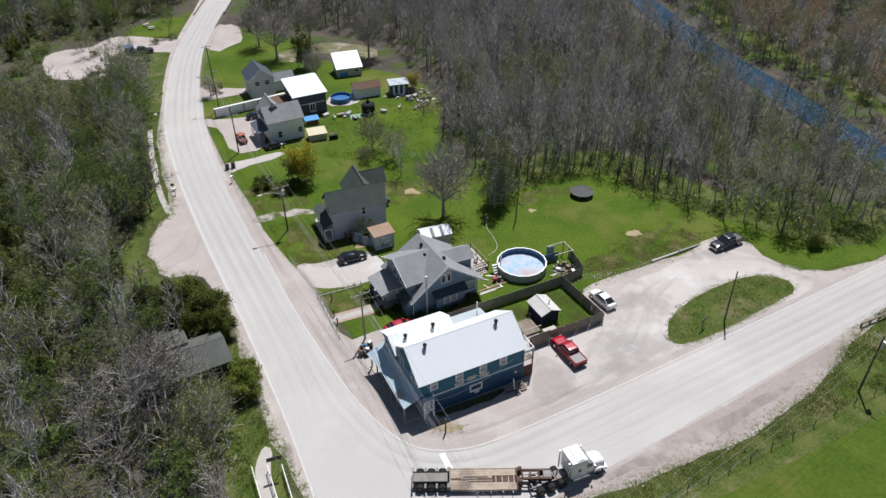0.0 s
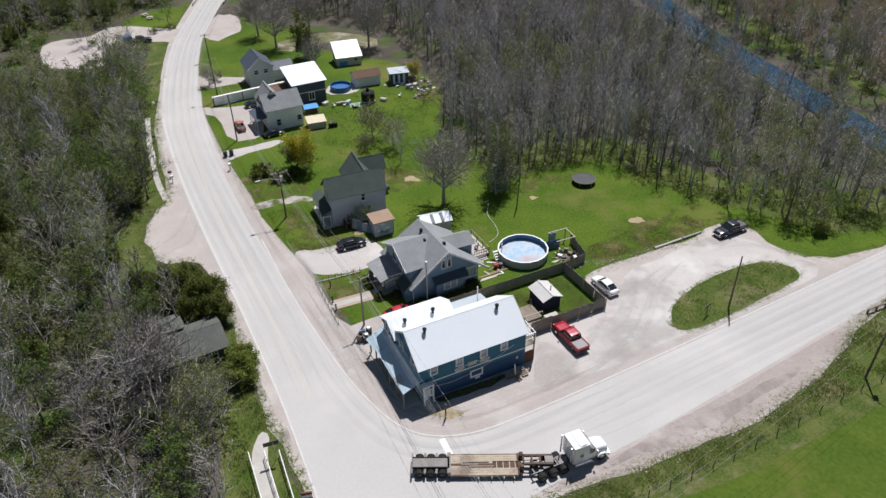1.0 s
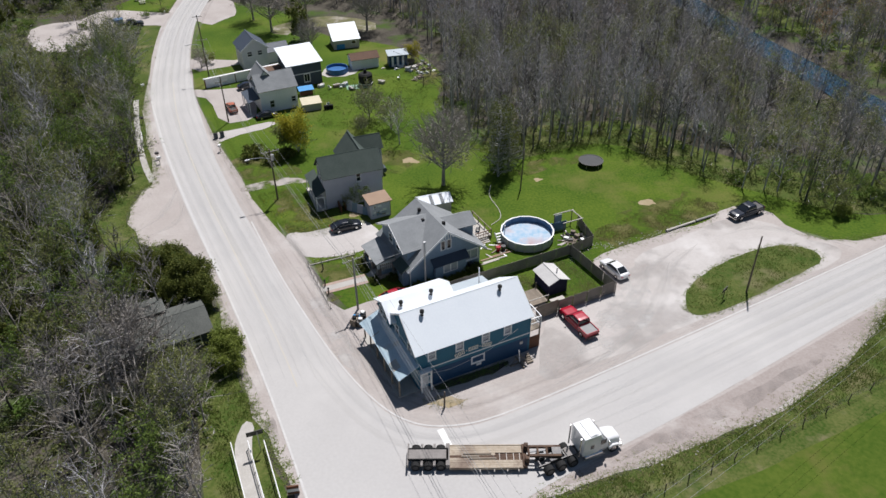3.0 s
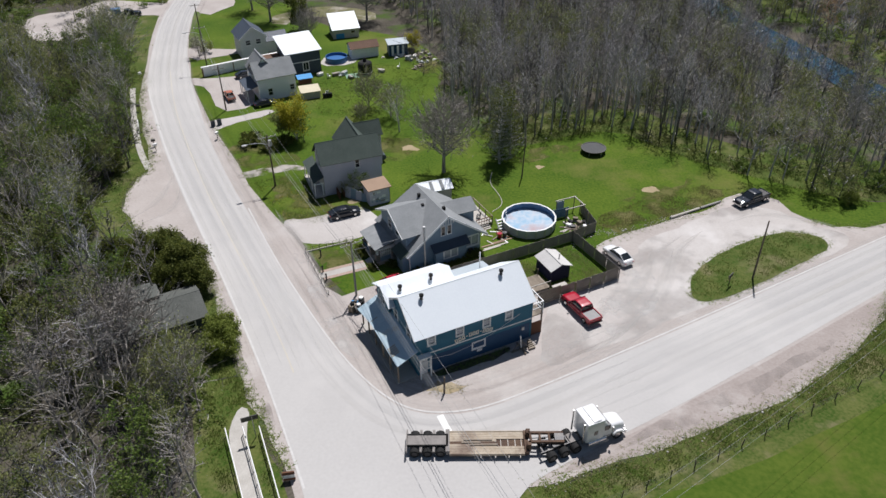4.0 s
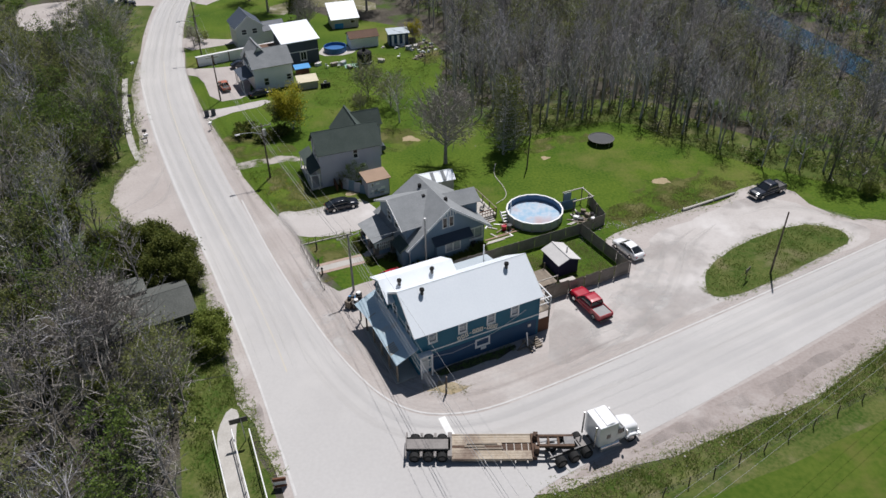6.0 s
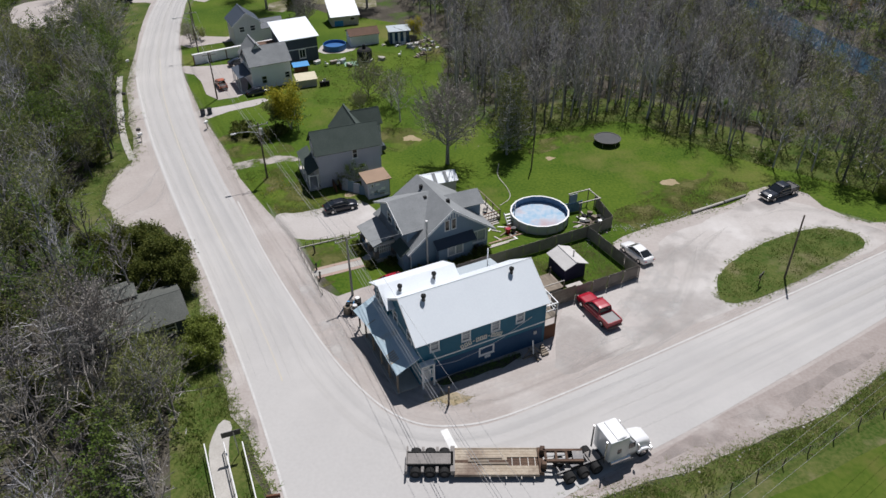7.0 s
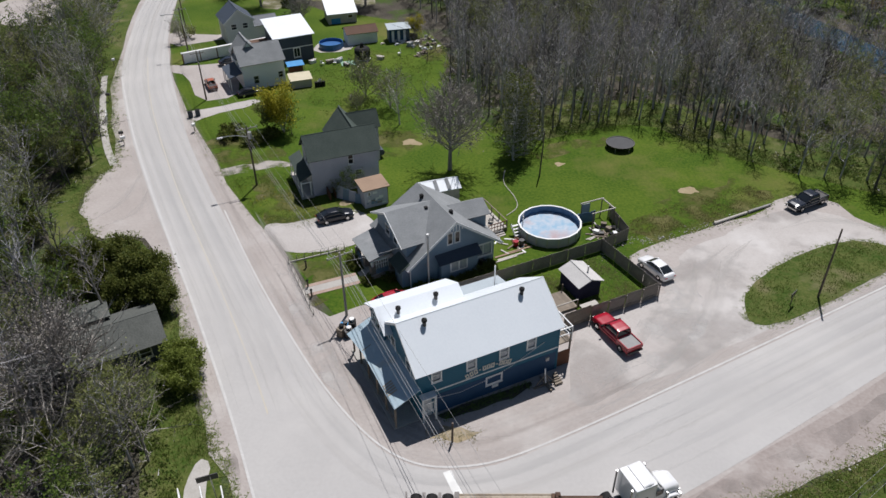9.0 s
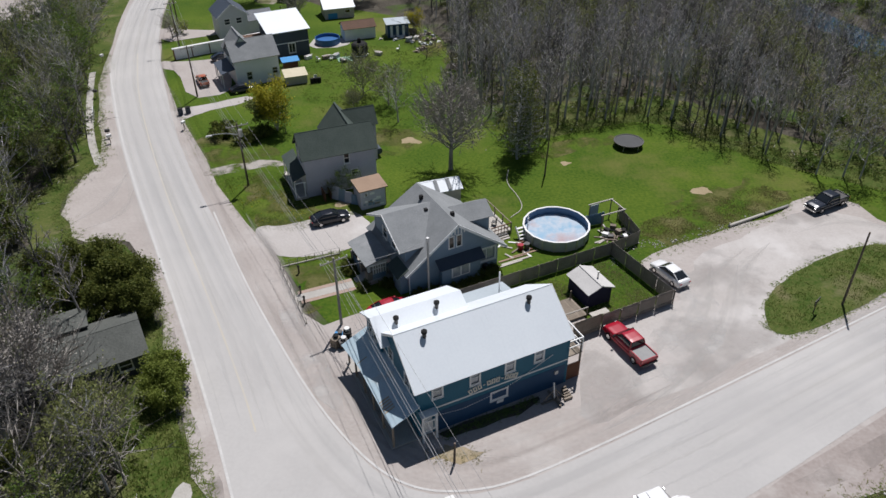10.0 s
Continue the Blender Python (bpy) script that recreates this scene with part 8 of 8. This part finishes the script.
bush_template("golden", 232, 2.6, 2.6, 3000, 3, 0.17, clumps=30, stems=5, zc=3.4)
bush_template("darkbush", 241, 2.6, 1.6, 1100, 5, 0.24, clumps=26, stems=5)
bush_template("bigcedar", 251, 2.7, 3.3, 15000, 5, 0.12, clumps=44, stems=6, zc=3.1, tight=0.24)
bush_template("roundgreen", 261, 2.6, 2.2, 9000, 10, 0.115, clumps=34, stems=6, zc=2.2, tight=0.24)
TREE_WORDS.update(larch="narrow dark twiggy conifer at the wood edge", lawn_bare="broad leafless spreading tree on the lawn", lawn_young="young upright tree coming into bud on the lawn", grey_shrub="pale grey bare shrub clump", golden="golden-green leafy tree by the drive",
                  darkbush="dark green spreading bush", bigcedar="dense dark cedar by the roadside", roundgreen="rounded green bush beside the cabin")
tree("lawn_bare", -0.6, 105.8, 1.0, 0, 30)
tree("lawn_young", -8.6, 120.8, 1.0, 0, 80)
tree("grey_shrub", -15.0, 131.5, 1.3, 0, 10)
tree("grey_shrub", -10.5, 127.0, 1.2, 0, 100)
tree("grey_shrub", -16.0, 126.5, 0.6, 0, 200, "small dark leafless bare shrub")
tree("golden", -26.6, 118.2, 1.0, 0, 0, zs=1.05)
tree("golden", -28.6, 119.4, 0.9, 1, 60)
tree("darkbush", -28.2, 116.6, 0.6, 0, 40)
tree("greening", -25.2, 117.4, 0.6, 1, 90)
tree("darkbush", -34.5, 116.5, 0.8, 0, 0)
tree("darkbush", -30.5, 114.6, 0.7, 0, 120)
for x, y, s in ((-44.5, 81.5, 0.7), (-40.6, 80.6, 0.9), (-38.6, 77.6, 0.8), (-36.4, 79.6, 1.0), (-33.4, 77.4, 1.05), (-31.6, 75.2, 0.85), (-34.6, 74.8, 0.8)):
    tree("bigcedar", x, y, s, 0, x * 31)
tree("roundgreen", -26.2, 66.2, 0.85, 0, 20)
tree("roundgreen", -25.6, 63.6, 0.8, 0, 140)
tree("grey_shrub", -29.0, 60.6, 1.1, 0, 10)
tree("grey_shrub", -31.4, 59.4, 1.0, 0, 70)
template("dead", 281, 9.5, 5.4, 18, 9, None, 0, 0.1, wood=9, trunk_r=0.2, start=0.14, rise=0.8, sub=2, lean=0.12, twig_r=0.04)
template("dead", 282, 9.0, 5.0, 18, 9, None, 0, 0.1, wood=9, trunk_r=0.18, start=0.14, rise=0.8, sub=2, lean=0.12, twig_r=0.04)
TREE_WORDS["dead"] = "dead tree with spreading pale bare branches"
tree("dead", -30.4, 51.9, 1.0, 0, 40)
tree("dead", -37.3, 51.0, 1.05, 1, 150)
tree("dead", -27.0, 56.5, 0.7, 1, 260)
tree("dead", -43.5, 57.5, 0.9, 0, 200)
tree("lawn_bare", -35.0, 61.9, 0.86, 0, 10, "dark leafless tree in front of the cabin")
tree("twiggy", -37.6, 64.6, 1.0, 4, 100, "dark leafless tree in front of the cabin")
tree("scrub", -39.5, 62.5, 1.0, 0, 50)
tree("larch", 8.6, 108.6, 1.0, 0, 0)
tree("larch", 10.4, 110.6, 0.95, 0, 130)
tree("larch", 9.2, 112.5, 1.0, 0, 220)
tree("cedar", -36.3, 178.3, 1.7, 1, 40, "dark green spruce behind the houses")
for x, y, s in ((-20.4, 186, 1.0), (-32.5, 170, 0.6), (-45, 186, 1.0), (-52, 196, 0.9), (-56, 160.5, 0.4), (-38, 198, 1.0)):
    tree("lawn_bare", x, y, s, 0, x * 17, "leafless tree behind the houses")
tree("shrub", -55.3, 163.5, 1.3, 0, 0, "low green shrub by a drive")
tree("golden", -7.5, 163, 0.6, 0, 10, "small reddish-brown tree in a yard")
for x, y, s in ((-8, 158, 0.8), (-3.5, 155, 0.9), (-5, 148, 0.8), (0, 143, 0.8)):
    tree("scrub", x, y, s, int(s * 10), x * 31)
for i, (x, y) in enumerate(((58.8, 96.2), (61.5, 97.8), (56.2, 99.4))):
    tree("greening", x, y, 0.7, i, x * 37)
tree("roundgreen", 59.6, 95.0, 0.5, 0, 30, "dark green bush at the wood edge")
for x, y, s in ((-73.5, 160, 1.0), (-61, 129, 0.9), (-54.5, 111, 0.9), (-51, 90, 0.9)):
    tree("budding", x, y, s, int(x) % 3, x * 17)

template("spreading_bud", 301, 8.5, 5.6, 34, 14, 3, 1, 0.13, wood=0, trunk_r=0.22, start=0.25, rise=0.75, sub=3, twig_r=0.035)
TREE_WORDS["spreading_bud"] = "broad roadside tree in pale green bud"
tree("spreading_bud", -70.2, 151.5, 0.95, 0, 20)
tree("spreading_bud", -74.5, 166, 0.9, 0, 140)
re = random.Random(31)
EDGE_W = chaikin([(-53.5, 104), (-55, 112), (-58.4, 121.3), (-62.4, 131), (-66.4, 141), (-71.5, 152), (-76, 166)], 1, closed=False)
for a, b in zip(EDGE_W, EDGE_W[1:]):
    k = max(1, round((b - a).length / 1.5))
    for j in range(k):
        p = a.lerp(b, j / k)
        kind = re.choice(("greening", "greening", "scrub", "shrub", "budding"))
        tree(kind, p.x + re.uniform(-3.0, 0.3), p.y + re.uniform(-0.8, 0.8), re.uniform(0.75, 1.1) * (1.3 if kind == "shrub" else 1), re.randrange(9), re.uniform(0, 360))


# ---- small ground growth ----
def tufts(name, poly, count, seed, h, label, material, spread=0.18, blades=4, z=0.01, keep=None):
    """Tufts of upright blades scattered inside an outline."""
    rs = np.random.RandomState(seed)
    xs, ys = [p[0] for p in poly], [p[1] for p in poly]
    P = []
    while len(P) < count:
        x, y = rs.uniform(min(xs), max(xs)), rs.uniform(min(ys), max(ys))
        if keep and inside(keep, x, y):
            continue
        if inside(poly, x, y) and rs.rand() < 0.5 + noise.noise(Vector((x, y, 9)) * 0.35):
            P.append((x, y, z))
    P = np.repeat(np.array(P), blades, 0)
    k = len(P)
    b = P + np.c_[rs.normal(0, spread, (k, 2)), np.zeros(k)]
    d = np.c_[rs.normal(0, 0.35, (k, 2)), np.ones(k)] * (h * rs.uniform(0.4, 1.2, (k, 1)))
    w = np.c_[rs.normal(size=(k, 2)), np.zeros(k)]
    w = w / (np.linalg.norm(w, axis=1)[:, None] + 1e-9) * 0.035
    V = np.stack([b - w, b + w, b + d], 1).reshape(-1, 3)
    return arrays_to_object(name, [(V, np.arange(k * 3).reshape(-1, 3), 0)], [material], None, label, "grass", "stuff")


def stones(name, line, count, seed, width, label):
    """Loose stones scattered along a line."""
    rs = np.random.RandomState(seed)
    line = np.array([tuple(p)[:2] for p in chaikin(line, 3, closed=False)])
    o = np.array(((1, 0, 0), (-1, 0, 0), (0, 1, 0), (0, -1, 0), (0, 0, 0.7), (0, 0, -0.7)), float)
    f = np.array(((0, 2, 4), (2, 1, 4), (1, 3, 4), (3, 0, 4), (2, 0, 5), (1, 2, 5), (3, 1, 5), (0, 3, 5)))
    sets = []
    for i in range(count):
        p = line[rs.randint(len(line) - 1)]
        q = line[min(len(line) - 1, rs.randint(len(line)))]
        s = rs.uniform(0.03, 0.12) * (1.8 if rs.rand() < 0.06 else 1)
        v = o * s * rs.uniform(0.6, 1.3, (6, 1))
        sets.append((v + np.array((p[0] + rs.normal(0, width), p[1] + rs.normal(0, width), 0.05)), f, 0))
    return arrays_to_object(name, sets, [M_STONE], None, label, "stones", "stuff")


S_VERGE = [(8, 45), (15.5, 47.8), (23.3, 51.4), (30.4, 53.8), (35, 55.8), (42, 60.6), (48, 65), (53, 71), (63, 79.4), (80, 88), (80, 78), (60, 66.5), (45, 58.8), (32.6, 52.2), (22, 47.2), (13, 43.6)]
tufts("verge_tufts", S_VERGE, 6500, 21, 0.32, "tall rough grass tufts on the roadside verge", M_GRASSBLADE)
tufts("island_tufts", [(30.6, 73.6), (31.8, 77.3), (35.3, 81), (40.4, 84.4), (46.3, 87.2), (50.2, 87), (52.3, 84.4), (44.8, 79.4), (38.5, 75.4), (33, 72.8)], 1300, 22, 0.2, "rough grass tufts on the island", M_GRASSBLADE, z=0.07)
tufts("wood_edge_tufts", [(8, 113), (18, 116), (30, 120), (35, 113), (43, 106.5), (52, 100), (62, 94), (70, 96), (80, 103), (74, 106), (56, 104), (44, 112), (36, 120), (24, 126), (10, 122)], 3200, 23, 0.4,
      "long rough grass along the wood edge", M_GRASSBLADE)
tufts("west_tufts", [(-16, 45), (-19, 52), (-21, 57), (-25.3, 65), (-29, 72.5), (-33, 80), (-36, 84), (-40, 82), (-33, 70), (-28, 60), (-24, 50), (-20, 43)], 2000, 24, 0.35, "rough grass and weeds beside the road", M_GRASSBLADE,
      keep=[(-22.4, 56), (-20.2, 55.6), (-15.8, 41.5), (-18.4, 41.5), (-22.6, 52)])
tufts("yard_leaves", [(6, 79.5), (16.8, 84.6), (20.6, 77.4), (14.5, 74.8), (10, 78)], 1500, 25, 0.14, "pale dry leaves and weeds in the fenced yard", leaf_mat("dry_leaves", (0.2, 0.22, 0.07), (0.4, 0.36, 0.2)), blades=6, spread=0.35, z=0.02)
stones("lot_stones", [(17.5, 84.5), (20, 88), (24, 87.5), (30, 90.3), (36, 93)], 260, 27, 0.45, "pale rubble stones at the edge of the lot")
stones("verge_stones", [(10, 45.8), (20, 49.8), (33, 54.9), (42, 60.6), (50, 67.2), (54, 72.4)], 240, 28, 0.6, "pale loose stones along the gravel edge")

M_WEED = leaf_mat("dry_weeds", (0.13, 0.13, 0.045), (0.26, 0.22, 0.11))


def edge_growth(name, line, count, seed, width, h, label, z=0.045, material=M_GRASSBLADE):
    """Low tufts strewn along a line, thick at its middle and thinning out."""
    rs = np.random.RandomState(seed)
    pts = np.array([tuple(p)[:2] for p in chaikin(line, 2, closed=False)])
    seg = np.diff(pts, axis=0)
    ln = np.linalg.norm(seg, axis=1)
    i = rs.choice(len(seg), count, p=ln / ln.sum())
    P = pts[i] + seg[i] * rs.rand(count, 1) + rs.normal(0, width, (count, 2))
    P = np.repeat(P, 4, 0) + rs.normal(0, 0.12, (count * 4, 2))
    k = len(P)
    b = np.c_[P, np.full(k, z)]
    d = np.c_[rs.normal(0, 1.3, (k, 2)), np.full(k, 0.45)] * (h * rs.uniform(0.5, 1.4, (k, 1)))
    w = np.c_[-d[:, 1], d[:, 0], np.zeros(k)]
    w = w / (np.linalg.norm(w, axis=1)[:, None] + 1e-9) * 0.035
    V = np.stack([b - w, b + w, b + d], 1).reshape(-1, 3)
    return arrays_to_object(name, [(V, np.arange(k * 3).reshape(-1, 3), 0)], [material], None, label, "grass", "stuff")


for i, (line, n, w) in enumerate((([(19.5, 84), (23.1, 86.9), (31.9, 91), (39, 93.8), (43, 98.4), (49, 97.6)], 420, 0.7), ([(-23, 92.2), (-15, 95.6), (-11.5, 94.6)], 220, 0.35),
                                  ([(-26.4, 94), (-32.8, 105.2), (-41.8, 121.6), (-49.1, 136.6)], 300, 0.35), ([(-19.4, 84), (-13.2, 86.5)], 160, 0.2), ([(52, 90.5), (56, 88.6), (62, 89.4), (72, 93)], 300, 0.4),
                                  ([(-50.6, 99), (-50.6, 104), (-48.8, 108)], 160, 0.4))):
    edge_growth("edge_grass", line, n, 60 + i, w, 0.1, "straggling grass along a gravel edge")
a0, a1 = at_pub(1.8, -0.75), at_pub(11.0, -0.75)
edge_growth("wall_weeds", [a0, a1], 200, 75, 0.3, 0.16, "dark weeds along the foot of the pub wall", material=M_GREEN)
sheet("weedy_soil", [at_pub(1.6, -0.1), at_pub(11.4, -0.1), at_pub(11.2, -1.0), at_pub(8.0, -1.5), at_pub(4.5, -1.3), at_pub(1.8, -1.1)], 0.053, M_LITTER, 0.5, 1, label="mossy soil along the foot of the pub wall", category="soil")
edge_growth("corner_weeds", [(-2.2, 57.9), (-0.5, 57.9), (1.6, 58.1)], 90, 76, 0.4, 0.09, "dry olive weeds round the post at the road corner", material=M_WEED)
edge_growth("verge_growth", [(8, 45.4), (15.5, 47.5), (23.3, 51.0), (30.4, 53.5), (35, 55.4), (42, 60.4), (48, 64.8), (52, 69.6), (56, 74.2), (63, 78.8)], 2200, 77, 0.6, 0.1, "straggling grass along the gravel verge")
edge_growth("dry_verge_growth", [(10, 45), (20, 49), (32, 53.8), (42, 60), (50, 66)], 900, 78, 1.1, 0.11, "dry stalks scattered on the verge", material=M_WEED)
for x, y, k in ((-84.5, 181.5, "shrub"), (-95.5, 190.5, "shrub"), (-96.8, 189.6, "greening"), (-82.5, 199.6, "shrub"), (-78.5, 203.5, "shrub"), (-90, 200.5, "greening"), (-101, 197, "budding"), (-80.5, 207, "greening")):
    tree(k, x, y, 0.9, int(abs(x)), x * 29)
for x, y, k, q in ((-78.5, 171, "greening", 0.8), (-80, 176, "budding", 0.8), (-79.5, 181, "shrub", 1.2), (-77.5, 168.5, "scrub", 0.8), (-81.5, 170, "greening", 0.9), (-80.5, 186, "shrub", 1.1)):
    tree(k, x, y, q, int(abs(x)), x * 23)
for x, y, q in ((-13.0, 99.3, 0.42), (-14.4, 98.9, 0.4), (-15.7, 98.6, 0.3)):
    tree("greening", x, y, q, int(abs(x)), x * 23, "small green bush against the frame house")

# low planting at the bungalow's foot; last four bushes added to darken the porch shade
rp = random.Random(77)
for lx, ly, q in ((0.8, -0.7, 0.3), (2.3, -0.9, 0.28), (3.2, -1.5, 0.24), (4.4, -1.6, 0.3), (5.6, -1.6, 0.26), (6.9, -1.6, 0.3), (8.6, -0.9, 0.34), (9.8, -0.8, 0.3), (-4.2, 6.4, 0.32), (-4.0, 7.6, 0.36), (-3.9, 3.2, 0.3), (-1.6, 2.4, 0.34)):
    c, d = math.cos(radians(28)), math.sin(radians(28))
    tree("darkbush", -4.9 + c * lx - d * ly, 78.9 + d * lx + c * ly, q, 0, rp.uniform(0, 360), "low dark bush by the bungalow, wall planting and added porch darkening")

# heaps of scrap behind the far yards and a green tarp on the grass
rq = random.Random(91)
for i in range(34):
    x, y = (-6.5 + rq.gauss(0, 2.6), 157 + rq.gauss(0, 3.2)) if i % 3 else (-11 + rq.gauss(0, 1.5), 161.5 + rq.gauss(0, 1.0))
    t = thing("scrap_piece", x, y, rq.uniform(0, 180), 0.02, "pale scrap lying in a heap behind the yard", "scrap", "scrap behind the yards")
    w, h = rq.uniform(0.3, 0.9), rq.uniform(0.15, 0.6)
    part("board", boxes((-w, w, -0.2, 0.2, 0, h * 0.4), (-w * 0.5, w * 0.3, -0.35, 0.3, h * 0.4, h), bevel=0.02), rq.choice((M_DECK, M_WHITE, M_WOOD, M_POOLWALL)), t)
t = thing("ground_tarp", -19.2, 148.2, 15, 0.02, "crumpled green tarp spread on the grass", "tarp")
bm = bmesh.new()
bmesh.ops.create_grid(bm, x_segments=10, y_segments=7, size=1.0, matrix=Matrix.Diagonal((2.2, 1.2, 1, 1)))
for v in bm.verts:
    v.co.z = 0.08 + 0.1 * noise.noise(v.co * 1.7)
part("sheet", bm, mat("faded_green_tarp", (0.16, 0.3, 0.2), (0.22, 0.36, 0.26), 1, 8, 0.6, 0.2), t)

# longer grass in the lawns, dandelions by the road, ragged edges of the gravel bay
tufts("lawn_tufts", [(-31, 103), (-22, 89.5), (-14, 93), (-18, 97), (-20, 103), (-26, 106)], 1500, 101, 0.12, "longer dry grass in the front lawn", M_GRASSBLADE, z=0.02)
tufts("dandelions", [(-30, 102), (-23, 91), (-16, 93.5), (-20, 101)], 160, 102, 0.1, "yellow dandelions in the front lawn", leaf_mat("dandelion_yellow", (0.5, 0.42, 0.02), (0.6, 0.5, 0.05)), spread=0.06, blades=3, z=0.03)
tufts("back_lawn_tufts", [(-14, 118), (-3, 124), (-4, 150), (-20, 158), (-30, 140), (-22, 126)], 2600, 103, 0.22, "longer grass in the back lawn", M_GRASSBLADE, z=0.02)
tufts("lot_edge_tufts", [(21, 88), (32, 91.5), (42, 97.5), (40, 101), (30, 97), (22, 92)], 1600, 104, 0.14, "dry grass beside the gravel lot", M_WEED, z=0.02)
edge_growth("bay_growth", [(-39.7, 89.4), (-44.2, 88.6), (-48.5, 93.4), (-50.6, 98.6), (-50.6, 104), (-49, 108), (-53.6, 118.4), (-59.4, 131.8), (-65.8, 151.6)], 1500, 105, 0.55, 0.16, "ragged weeds at the edge of the gravel bay")
edge_growth("west_edge_growth", [(-15.3, 47), (-18.3, 52.6), (-21.5, 57.8), (-25.6, 65.7), (-29, 73.2), (-32.5, 80.2), (-35.2, 85.4)], 900, 106, 0.4, 0.16, "ragged weeds at the edge of the road")
edge_growth("island_edge_growth", [(30.2, 73.6), (31.5, 77.5), (35, 81.2), (40.2, 84.7), (46.3, 87.6), (50.4, 87.4), (52.9, 84.4), (49, 81.5), (44.8, 79), (38.5, 75), (33, 72.3), (31, 72.2), (30.2, 73.6)], 700, 107, 0.3, 0.1, "ragged weeds round the grass island", z=0.06)
